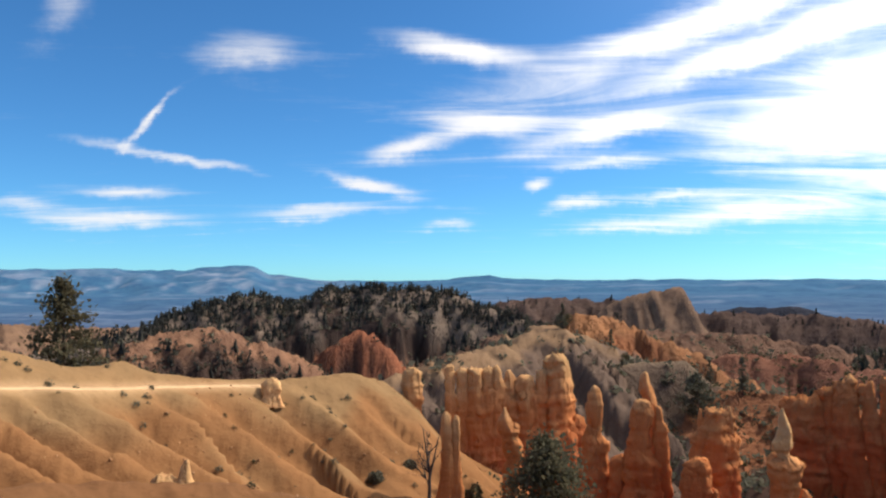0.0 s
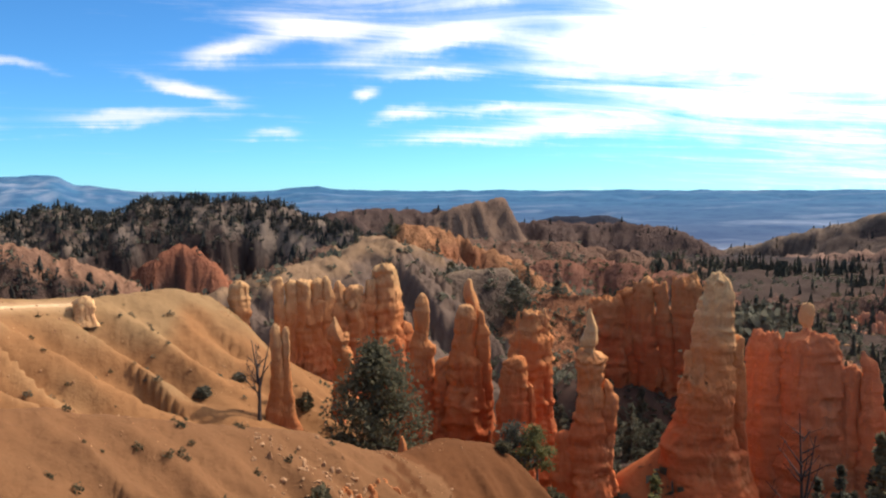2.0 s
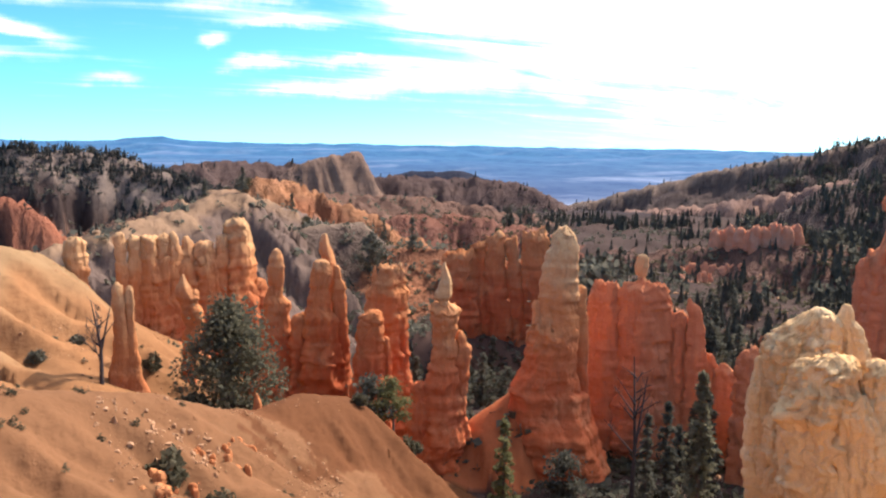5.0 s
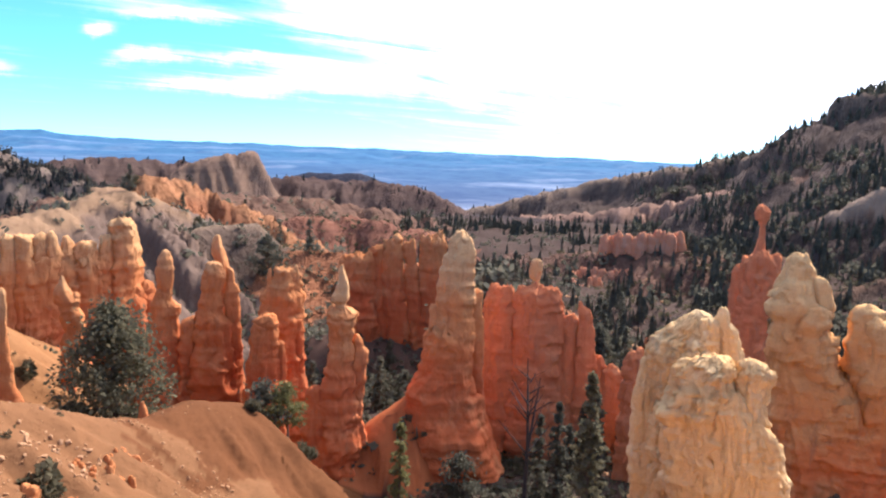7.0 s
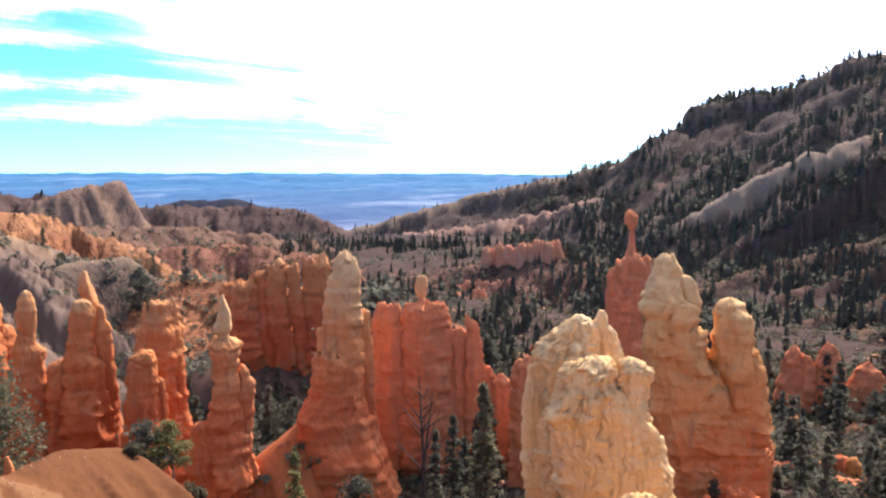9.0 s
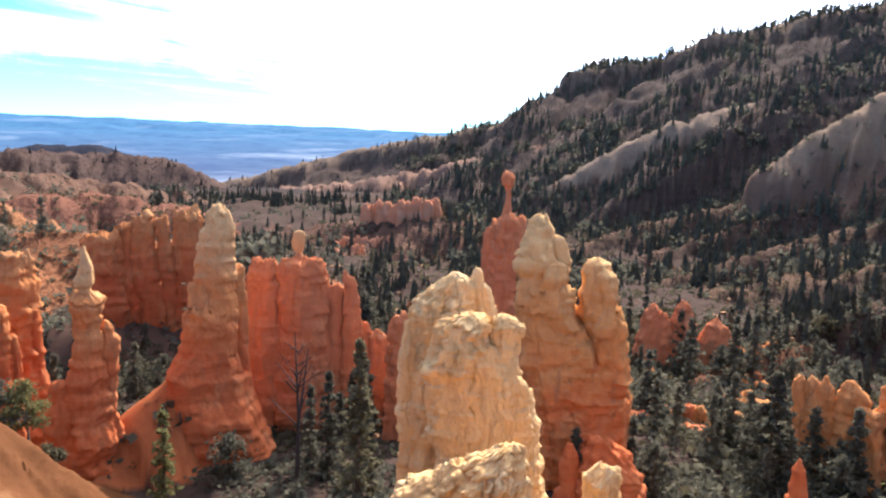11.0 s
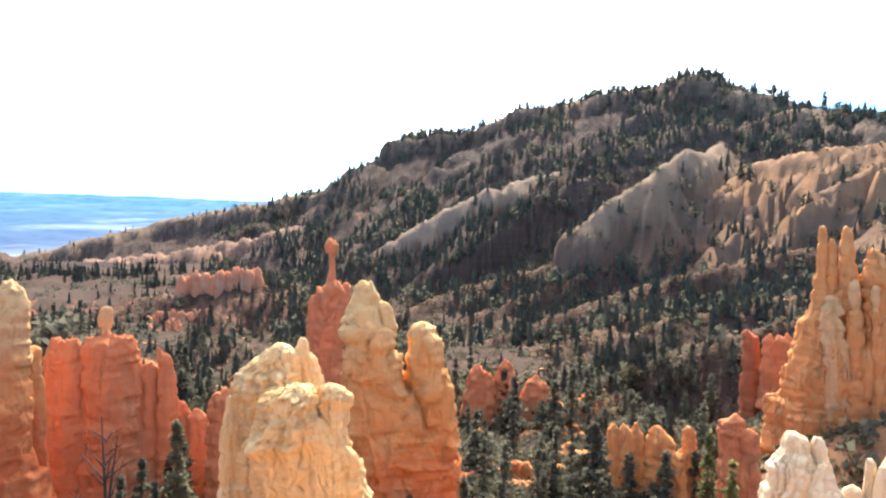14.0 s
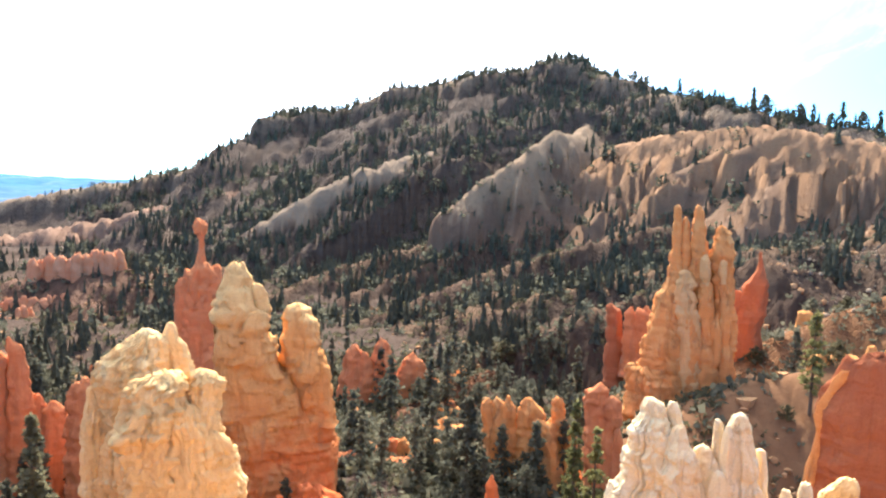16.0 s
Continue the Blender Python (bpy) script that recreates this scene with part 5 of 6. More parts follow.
rock.column([(-42.0, 0.88, 1.20), (-42.8, 0.28, 2.04), (-44.7, 0.21, 2.93)], 3.0)
rock.done()
rock = Rock("hoodoo_group", "red pointed rock outcrop among pines", "hoodoo", 85.57, 103, rock_red, 0.8, 0.0, 1.2)
rock.column([(-26.0, -0.88, -0.58), (-26.9, -1.66, 0.29), (-27.2, -2.56, 0.46), (-29.4, -2.75, 1.02), (-32.6, -2.44, 1.64), (-38.9, -2.57, 2.35)])
rock.column([(-27.7, 0.57, 1.17), (-28.2, 0.07, 1.86), (-29.3, -0.33, 2.22), (-31.6, -0.35, 2.20), (-35.5, -0.30, 2.93), (-41.9, -0.12, 3.65)], 0.8)
rock.column([(-31.7, 1.76, 2.06), (-32.3, 1.34, 2.39), (-35.5, 1.06, 2.71), (-41.8, 1.02, 3.65)], 1.8)
rock.done()
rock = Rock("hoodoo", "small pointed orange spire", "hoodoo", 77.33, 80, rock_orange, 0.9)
rock.column([(-31.4, -0.26, -0.01), (-31.8, -0.43, 0.07), (-32.6, -0.77, 0.47), (-34.5, -0.94, 0.79)])
rock.done()
rock = Rock("white_rock", "chalky white fluted rock bluff with rounded knobs", "rock", 91.97, 38, rock_white, 0.75, 0.0, 1.3)
rock.column([(-10.1, -2.04, -1.88), (-10.2, -2.31, -1.72), (-10.4, -2.40, -1.49), (-10.9, -2.60, -1.25), (-11.3, -2.90, -0.96), (-11.7, -3.23, -0.80), (-12.6, -3.24, -0.62), (-13.8, -3.40, -0.42), (-15.8, -3.85, -0.12)])
rock.column([(-10.3, -1.17, -0.85), (-10.5, -1.27, -0.76), (-11.0, -1.29, -0.54), (-12.4, -1.36, -0.22)])
rock.column([(-11.2, -0.87, -0.35), (-11.4, -0.99, -0.23), (-12.1, -1.22, -0.06), (-12.7, -1.53, 0.18), (-13.6, -1.75, 0.37), (-15.6, -1.83, 0.67)], 0.8)
rock.column([(-10.9, 1.02, 1.25), (-11.1, 0.95, 1.44), (-11.7, 0.94, 1.53), (-13.5, 0.98, 1.69)])
rock.column([(-10.5, 2.04, 2.34), (-10.7, 1.83, 2.50), (-11.2, 1.65, 2.61), (-12.0, 1.58, 2.83), (-12.8, 1.51, 2.96), (-15.0, 1.47, 3.33)])
rock.column([(-11.1, 1.50, 1.70), (-11.4, 1.41, 1.87), (-12.3, 1.32, 1.98), (-15.2, 1.13, 2.28)], 0.6)
rock.column([(-12.2, 0.40, 0.79), (-12.4, 0.12, 1.00), (-13.1, -0.04, 1.25), (-15.3, -0.09, 1.70)], 0.5)
rock.column([(-12.6, -0.47, -0.10), (-12.9, -0.64, 0.09), (-13.8, -0.64, 0.31), (-15.5, -0.59, 0.56)], 0.8)
rock.column([(-12.3, 3.11, 3.28), (-12.4, 3.00, 3.44), (-13.2, 3.00, 3.56), (-14.9, 2.98, 3.75)], -0.2)
rock.column([(-13.2, 1.22, 1.47), (-13.5, 0.98, 1.64), (-13.8, 0.84, 1.76), (-15.2, 0.77, 2.00)], 1.3)
rock.column([(-13.9, -0.02, 0.50), (-14.2, -0.24, 0.80), (-15.4, -0.35, 1.08)], 1.4)
rock.column([(-14.6, -1.13, -0.89), (-14.8, -1.23, -0.70), (-15.6, -1.29, -0.49)], 1.4)
rock.column([(-11.8, -2.60, -2.33), (-12.2, -2.80, -2.03), (-13.5, -2.95, -1.85), (-15.9, -3.21, -1.61)], 0.6)
rock.done()
rock = Rock("white_rock", "small chalky white knobs of rock", "rock", 99.29, 39, rock_white, 0.9, 0.0, 1.3)
rock.column([(-14.0, -0.72, -0.33), (-14.5, -0.79, -0.10), (-15.8, -0.80, 0.08)])
rock.column([(-13.6, 0.09, 0.47), (-14.2, -0.01, 0.61), (-15.6, -0.09, 0.80)])
rock.done()
rock = Rock("white_rock", "flat pale slab of rock", "rock", 101.84, 46, rock_cream, 0.9, 0.0, 1.3)
rock.column([(-15.3, 0.09, 0.68), (-15.8, -0.48, 0.82), (-16.5, -0.98, 0.92), (-18.0, -1.16, 1.16)])
rock.done()
rock = Rock("red_bluff", "large shaded orange-red bluff with a sunlit crusted edge", "rock", 105.64, 62, rock_red_shaded, 0.3, 0.0, 0.6)
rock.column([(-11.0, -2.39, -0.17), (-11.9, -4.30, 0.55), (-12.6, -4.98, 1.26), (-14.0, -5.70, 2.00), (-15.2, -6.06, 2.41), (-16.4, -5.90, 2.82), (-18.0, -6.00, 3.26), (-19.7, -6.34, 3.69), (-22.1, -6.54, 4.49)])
# sunlit edge: a paler material stands in for sun on the crust
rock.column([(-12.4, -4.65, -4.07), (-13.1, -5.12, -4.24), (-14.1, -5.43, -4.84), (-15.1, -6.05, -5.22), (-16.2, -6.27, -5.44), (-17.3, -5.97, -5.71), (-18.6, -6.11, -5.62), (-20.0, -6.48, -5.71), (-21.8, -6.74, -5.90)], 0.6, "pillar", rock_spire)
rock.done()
rock = Rock("rock_outcrop", "red rock outcrop half hidden by pines", "rock", 68.96, 158, rock_red, 0.8, 0.0, 1.5)
rock.column([(-33.4, -2.34, -0.90), (-34.9, -3.50, 0.10), (-37.9, -4.13, 0.91), (-42.8, -4.96, 1.78), (-50.3, -5.73, 2.98)])
rock.column([(-34.5, -8.29, -7.10), (-35.8, -9.21, -5.87), (-38.6, -10.10, -4.84), (-42.9, -10.72, -4.24), (-50.3, -11.51, -3.32)])
rock.column([(-35.5, -5.87, -4.92), (-38.0, -6.53, -3.65), (-42.9, -7.12, -2.80), (-50.3, -7.42, -1.87)], 1.5)
rock.column([(-36.3, 3.76, 5.21), (-38.0, 2.61, 6.96), (-40.9, 1.73, 8.02), (-45.2, 1.13, 8.90), (-50.1, 0.55, 10.04)])
rock.column([(-38.9, 7.47, 8.44), (-40.8, 6.81, 9.72), (-45.1, 6.46, 10.60), (-50.1, 6.14, 11.51)])
rock.done()
rock = Rock("cliff_wall", "distant pink and orange stepped cliff wall", "cliff", 46.74, 290, rock_pink, 0.7)
rock.column([(-30.3, -15.10, -13.36), (-32.1, -15.72, -12.46), (-39.1, -16.23, -11.43)], -0.8)
rock.column([(-30.9, -12.48, -10.74), (-32.7, -13.31, -9.83), (-39.1, -13.83, -8.81)], -2.6)
rock.column([(-29.1, -9.91, -7.74), (-30.8, -10.74, -6.61), (-39.0, -11.21, -5.52)], -1.4)
rock.column([(-29.2, -6.64, -4.25), (-30.9, -7.69, -3.33), (-38.9, -8.15, -2.24)], -0.2)
rock.column([(-30.2, -3.57, -1.82), (-31.9, -4.17, -1.12), (-38.8, -4.65, -0.05)], 0.8)
rock.column([(-27.9, -1.23, 0.73), (-29.7, -2.05, 1.44), (-38.7, -2.46, 2.59)], 2.2)
rock.column([(-28.5, 1.63, 3.59), (-30.2, 0.59, 4.52), (-38.6, 0.17, 5.66)], 1.0)
rock.column([(-26.9, 4.42, 6.38), (-28.6, 3.60, 7.31), (-38.5, 3.25, 8.52)], 0.5)
rock.column([(-27.0, 7.04, 7.92), (-28.8, 6.45, 8.41), (-38.5, 6.10, 9.62)], 2.2)
rock.column([(-27.4, 8.81, 10.78), (-29.1, 7.77, 11.71), (-38.4, 7.42, 12.92)], 2.3)
rock.column([(-27.5, 11.66, 13.85), (-29.2, 10.63, 15.01), (-38.3, 10.28, 16.23)], -0.6)
rock.done()
rock = Rock("cliff_wall", "distant ledge of pink rock teeth", "cliff", 44.37, 280, rock_pink, 0.7)
rock.column([(-43.3, -13.20, -11.74), (-45.1, -13.80, -11.08), (-47.8, -14.39, -10.20)], 2.6)
rock.column([(-43.3, -11.32, -10.48), (-45.0, -11.92, -10.03), (-47.8, -12.51, -9.14)], -2.2)
rock.column([(-41.5, -9.67, -7.57), (-43.3, -10.48, -6.70), (-47.8, -11.04, -5.77)], -0.4)
rock.column([(-42.1, -6.93, -5.67), (-43.8, -7.53, -5.21), (-47.7, -8.09, -4.30)], 0.0)
rock.column([(-41.2, -5.26, -4.00), (-42.9, -5.86, -3.34), (-47.7, -6.41, -2.40)], 0.5)
rock.column([(-41.6, -3.15, -1.04), (-43.3, -3.96, -0.16), (-47.6, -4.51, 0.78)], 1.1)
rock.column([(-42.2, -0.19, 1.71), (-43.9, -0.99, 2.60), (-47.6, -1.55, 3.53)], 2.9)
rock.column([(-41.1, 2.11, 3.17), (-42.8, 1.73, 3.84), (-47.5, 1.20, 4.81)], 2.2)
rock.column([(-41.6, 4.03, 6.15), (-43.4, 3.22, 7.04), (-47.5, 2.69, 8.00)], 0.4)
rock.column([(-40.7, 6.55, 7.82), (-42.5, 5.96, 8.29), (-47.4, 5.45, 9.27)], 2.0)
rock.column([(-40.0, 8.23, 9.50), (-41.8, 7.64, 9.97), (-47.4, 7.15, 10.98)], -2.6)
rock.column([(-40.6, 10.37, 12.49), (-42.4, 9.35, 13.39), (-47.3, 8.85, 14.39)], -2.5)
rock.done()
rock = Rock("rock_outcrop", "distant pink rock stubs among trees", "rock", 43.17, 262, rock_pink, 0.8, 0.0, 1.5)
rock.column([(-46.3, -12.65, -11.08), (-47.9, -13.22, -10.48), (-50.5, -13.77, -9.66)], -2.1)
rock.column([(-44.6, -10.32, -8.37), (-46.2, -11.28, -7.56), (-50.4, -11.82, -6.71)], 2.2)
rock.column([(-43.3, -7.60, -5.84), (-45.0, -8.36, -5.03), (-50.4, -8.88, -4.15)], -2.7)
rock.column([(-44.3, -5.23, -3.86), (-45.9, -5.80, -3.24), (-50.4, -6.32, -2.38)], 2.3)
rock.column([(-44.7, -3.06, -1.49), (-46.3, -3.82, -0.67), (-50.3, -4.35, 0.19)], 3.0)
rock.column([(-42.4, -1.13, 0.05), (-44.0, -1.50, 0.47), (-50.3, -1.98, 1.38)], 0.6)
rock.column([(-41.4, 0.42, 1.60), (-43.0, -0.14, 2.23), (-50.3, -0.60, 3.17)], -0.6)
rock.column([(-42.6, 2.22, 3.40), (-44.2, 1.66, 3.83), (-50.2, 1.18, 4.76)], -2.7)
rock.column([(-48.5, 5.71, 8.30), (-50.6, 5.16, 12.74), (-59.2, 4.55, 13.77)])
rock.done()
rock = Rock("small_spire", "stubby orange rock spike on the slope crest", "rock", 9.68, 67, rock_orange_dim, 0.9)
rock.column([(-22.4, -0.26, 0.00), (-23.2, -0.38, 0.29), (-24.1, -0.50, 0.43), (-25.1, -0.62, 0.62)])
rock.done()
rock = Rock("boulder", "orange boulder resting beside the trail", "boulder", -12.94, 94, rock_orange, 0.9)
rock.column([(-11.9, -0.27, 0.93), (-12.5, -1.01, 1.27), (-13.5, -1.27, 1.33), (-14.4, -1.33, 1.33)])
rock.done()
rock = Rock("boulder", "pale weathered rock knob on the orange slope", "boulder", -19.88, 52, rock_orange_dim, 0.9)
rock.column([(-11.5, 0.90, 1.17), (-12.0, 0.59, 1.28), (-12.7, 0.39, 1.35), (-13.5, -0.02, 1.53)])
rock.column([(-12.3, -0.71, -0.03), (-12.7, -1.11, 0.52), (-13.4, -1.37, 0.84), (-14.5, -1.53, 1.02)])
rock.done()


# low outcrops on the canyon floor
rng = np.random.default_rng(81)
for k in range(12):
    low_rock("low broken orange outcrop among scrub", rng.uniform(63, 76), rng.uniform(108, 165), rng.uniform(3, 8), rng.uniform(1.5, 4.0), rock_spire if k % 3 else rock_red, rng)
for k in range(12):
    low_rock("broken tan outcrop on the brown slope", rng.uniform(94, 104), rng.uniform(120, 210), rng.uniform(3, 7), rng.uniform(1.2, 3.0), rock_honey, rng)
for k in range(7):
    low_rock("small red outcrop in the shaded gully", rng.uniform(37, 62), rng.uniform(150, 215), rng.uniform(3, 7), rng.uniform(2, 5), rock_red, rng)


for k in range(11):
    low_rock("crumbling orange ledge on the near slope", 1.5 + 0.75 * k + rng.uniform(-0.4, 0.4), 46.5 + 0.9 * k + rng.uniform(-1.5, 1.5), rng.uniform(0.8, 1.8), rng.uniform(0.3, 0.75), rock_orange_dim, rng)


# ---- plants ----
def sprays(points, size, rng, droop=0.3, flat=0.5):
    """Small ragged leaf clumps at points: two bent triangles each. Returns vertices and triangles."""
    k = len(points)
    a = rng.normal(size=(k, 3))
    a[:, 2] = a[:, 2] * flat - droop
    a /= np.linalg.norm(a, axis=1, keepdims=True)
    b = np.cross(a, rng.normal(size=(k, 3)))
    b /= np.linalg.norm(b, axis=1, keepdims=True) + 1e-6
    size = np.broadcast_to(size, (k,))[:, None] * rng.uniform(0.6, 1.35, (k, 1))
    tip, tail = points + a * size, points - a * size * 0.55
    lift = np.array([0, 0, 0.16]) * size
    left, right = points + b * size * 0.5 - lift, points - b * size * 0.5 + lift
    verts = np.stack([tail, left, tip, right], 1).reshape(-1, 3)
    i = np.arange(k)[:, None] * 4
    return verts, np.concatenate([i + (0, 1, 2), i + (0, 2, 3)])


def stick(a, b, ra, rb, sides=6):
    """A tapered stick between two points, in triangles."""
    a, b = np.asarray(a, float), np.asarray(b, float)
    way = (b - a) / (np.linalg.norm(b - a) + 1e-9)
    side = np.cross(way, (0.3, 0.9, 0.2))
    side /= np.linalg.norm(side)
    other = np.cross(way, side)
    turn = np.linspace(0, 2 * math.pi, sides, endpoint=False)[:, None]
    ring = np.cos(turn) * side + np.sin(turn) * other
    i, j = np.arange(sides), (np.arange(sides) + 1) % sides
    return np.concatenate([a + ring * ra, b + ring * rb]), np.concatenate([np.stack([i, j, j + sides], 1), np.stack([i, j + sides, i + sides], 1)])


def joined(pieces):
    verts, faces, count = [], [], 0
    for v, f in pieces:
        verts.append(v)
        faces.append(f + count)
        count += len(v)
    return np.concatenate(verts), np.concatenate(faces)


def conifer_shape(height, spread, leaf, per_branch, whorls, seed, bare=0.12, power=0.85):
    """Trunk and crown of a fir or pine: whorls of drooping boughs clothed in clumps."""
    rng = np.random.default_rng(seed)
    wood, points = [stick((0, 0, -0.6), (0, 0, height * 0.97), height * 0.018 + (0.03 if height > 2 else 0.0), 0.02 if height > 2 else 0.003, 6 if height > 2 else 3)], []
    for k in range(whorls):
        u = bare + (1 - bare) * (k + rng.uniform(0, 0.8)) / whorls
        z = u * height
        reach = spread * (1 - u) ** power * rng.uniform(0.75, 1.15) + 0.12
        for _ in range(rng.integers(4, 7)):
            turn = rng.uniform(0, 2 * math.pi)
            size = reach * rng.uniform(0.55, 1.1)
            way = np.array([math.cos(turn), math.sin(turn), rng.uniform(-0.35, 0.1)])
            if whorls > 8:
                wood.append(stick((0, 0, z), np.array((0, 0, z)) + way * size * 0.9, 0.035, 0.01, 3))
            t = rng.uniform(0.12, 1.0, per_branch) ** 0.8
            p = np.array((0, 0, z)) + way * (t * size)[:, None] + rng.normal(size=(per_branch, 3)) * leaf * 0.35
            points.append(p)
    points.append(np.stack([np.zeros(3), np.zeros(3), np.linspace(0.9, 1.0, 3) * height], 1))
    points = np.concatenate(points)
    return joined(wood), sprays(points, leaf, rng)


def broad_shape(height, spread, leaf, count, seed, bare=0.25, limbs=9):
    """Trunk, limbs and an uneven crown with gaps, for pinyons, junipers and old pines."""
    rng = np.random.default_rng(seed)
    lean = rng.normal(size=2) * 0.04 * height
    top = np.array((lean[0], lean[1], height * 0.92))
    wood, points = [stick((0, 0, -0.6), top, height * 0.022 + 0.03, 0.03)], []
    for k in range(limbs):
        u = bare + (0.95 - bare) * (k + 0.5) / limbs
        start = top * u
        turn = k * 2.4 + rng.uniform(-0.5, 0.5)
        size = spread * math.sin(math.pi * min(0.97, 0.25 + 0.72 * u)) * rng.uniform(0.7, 1.15) + 0.2
        end = start + np.array([math.cos(turn) * size, math.sin(turn) * size, size * rng.uniform(0.0, 0.45)])
        if height > 2:
            wood.append(stick(start, end, height * 0.008 + 0.015, 0.012, 4))
        for t, share in ((1.0, 0.5), (0.6, 0.35), (0.3, 0.15)):
            blob = rng.normal(size=(int(count * share / limbs), 3)) * np.array((0.30, 0.30, 0.20)) * spread * rng.uniform(0.6, 1.0)
            points.append(start + (end - start) * t + blob)
    points.append(top + rng.normal(size=(count // 14, 3)) * 0.16 * spread)
    return joined(wood), sprays(np.concatenate(points), leaf, rng, 0.0, 0.8)


def dead_shape(height, seed):
    rng = np.random.default_rng(seed)
    wood = [stick((0, 0, -0.5), (0.1, 0, height * 0.45), 0.22, 0.13), stick((0.1, 0, height * 0.45), (-0.5, 0.1, height), 0.13, 0.03), stick((0.1, 0, height * 0.4), (0.9, 0.2, height * 0.9), 0.12, 0.03)]
    for _ in range(14):
        z = rng.uniform(0.25, 0.95) * height
        turn = rng.uniform(0, 2 * math.pi)
        size = (height - z) * 0.45 + 0.35
        end = np.array((math.cos(turn) * size * 0.7, math.sin(turn) * size * 0.7, z + size * rng.uniform(0.4, 1.0)))
        wood.append(stick((0, 0, z), end, 0.07, 0.02, 4))
        for _ in range(3):
            t = rng.uniform(0.4, 0.95)
            p = np.array((0, 0, z)) * (1 - t) + end * t
            wood.append(stick(p, p + rng.normal(size=3) * 0.35 + (0, 0, 0.3), 0.03, 0.01, 3))
    return joined(wood)


def tree(name, label, category, shape, leaves, wood=None):
    """A tree as an Empty with trunk and crown."""
    (tv, tf), (cv, cf) = shape
    top = new(name)
    new("trunk", fill_mesh("trunk", tv, tf, wood or bark)).parent = top
    new("crown", fill_mesh("crown", cv, cf, leaves, False)).parent = top
    return tagged(top, label, category, "trees of the canyon")


def plant(ob, az, dist, turn=0.0, size=1.0, first=False, sink=0.05):
    """Sets a thing, or a copy of it, on the ground at a bearing and distance."""
    p = spot(az, dist)
    m = pose(p[0], p[1], float(stand(p[0], p[1])) - sink, 0, 0, turn) @ Matrix.Diagonal((size, size, size, 1))
    if first:
        ob.matrix_world = m
        return ob
    twin = copy_thing(ob, Matrix.Identity(4))
    twin.matrix_world = m
    return twin


def to_top(ob, height, az, dist, el):
    """Plants a tree that is height metres tall so that its tip stands at an angle above the eye."""
    p = spot(az, dist)
    ground_level = float(stand(p[0], p[1]))
    return plant(ob, az, dist, az * 7, (dist * math.tan(radians(el)) - ground_level) / height, True)


# single trees near the hoodoos
to_top(tree("pine_tree", "dark ragged pine standing alone on the ridge", "tree", broad_shape(14.5, 3.0, 0.36, 2600, 11, 0.10, 18), scrub), 14.5, -26.6, 93, 0.55)
to_top(tree("pinyon_tree", "broad green pinyon tree below the hoodoo wall", "tree", broad_shape(13.5, 3.8, 0.27, 9500, 12, 0.03, 30), needles_olive), 13.5, 7.9, 82, -11.5)
to_top(tree("pine_tree", "small pine with a thin sunlit crown", "tree", broad_shape(8.2, 1.9, 0.24, 1500, 13, 0.42, 9), needles_sunny), 8.2, 20.2, 79, -17.8)
to_top(tree("pine_tree", "small dark pine beside the slope", "tree", broad_shape(7.0, 2.1, 0.26, 1500, 14, 0.15, 9), needles), 7.0, 18.4, 80, -17.6)
to_top(tree("fir_tree", "tall slender green fir in front of the rock fin", "tree", conifer_shape(15.5, 2.5, 0.32, 26, 28, 15, 0.04), needles_olive), 15.5, 43.8, 76, -16.1)
to_top(tree("fir_tree", "dark fir among others beside the rock fin", "tree", conifer_shape(12.0, 2.1, 0.32, 16, 20, 16, 0.05), needles), 12.0, 41.4, 82, -18.6)
to_top(tree("fir_tree", "slim dark fir in the shaded gully", "tree", conifer_shape(11.0, 1.7, 0.32, 14, 18, 17, 0.05), needles), 11.0, 40.0, 84, -19.4)
to_top(tree("pine_tree", "thin young pine at the foot of the tower", "tree", conifer_shape(8.5, 1.5, 0.26, 14, 13, 18, 0.15), needles_sunny), 8.5, 29.0, 80, -20.4)
to_top(tree("oak_tree", "dark rounded small tree at the tower's foot", "tree", broad_shape(5.0, 2.0, 0.26, 1500, 19, 0.05, 9), needles), 5.0, 33.6, 84, -22.8)
to_top(tree("fir_tree", "big dark fir above the canyon floor", "tree", conifer_shape(17.0, 6.6, 0.42, 44, 26, 20, 0.03), needles), 17.0, 75.2, 96, -15.9)
to_top(tree("fir_tree", "sunlit yellow-green fir beside orange columns", "tree", conifer_shape(13.0, 1.7, 0.28, 18, 22, 21, 0.06), needles_sunny), 13.0, 83.5, 84, -15.6)
to_top(tree("fir_tree", "smaller sunlit fir with an open crown", "tree", conifer_shape(10.5, 1.6, 0.28, 14, 16, 22, 0.1), needles_sunny), 10.5, 85.1, 85, -17.4)
to_top(tree("pine_tree", "tall open-crowned pine on the orange slope", "tree", conifer_shape(13.5, 2.2, 0.34, 16, 16, 23, 0.2, 0.5), needles_sunny), 13.5, 99.6, 112, -7.6)
to_top(tree("pine_tree", "rounded green pine behind the rock fin", "tree", broad_shape(9.0, 3.0, 0.34, 2000, 26, 0.1, 10), needles), 9.0, 37.6, 128, -8.9)
to_top(tree("pine_tree", "dark pine on the slope behind the hoodoos", "tree", broad_shape(8.0, 2.3, 0.34, 1400, 27, 0.1, 9), needles), 8.0, 18.7, 188, -6.8)
to_top(tree("pine_tree", "slim dark pine on the slope behind the hoodoos", "tree", conifer_shape(8.0, 1.6, 0.36, 9, 12, 28, 0.1), needles), 8.0, 21.6, 202, -5.5)
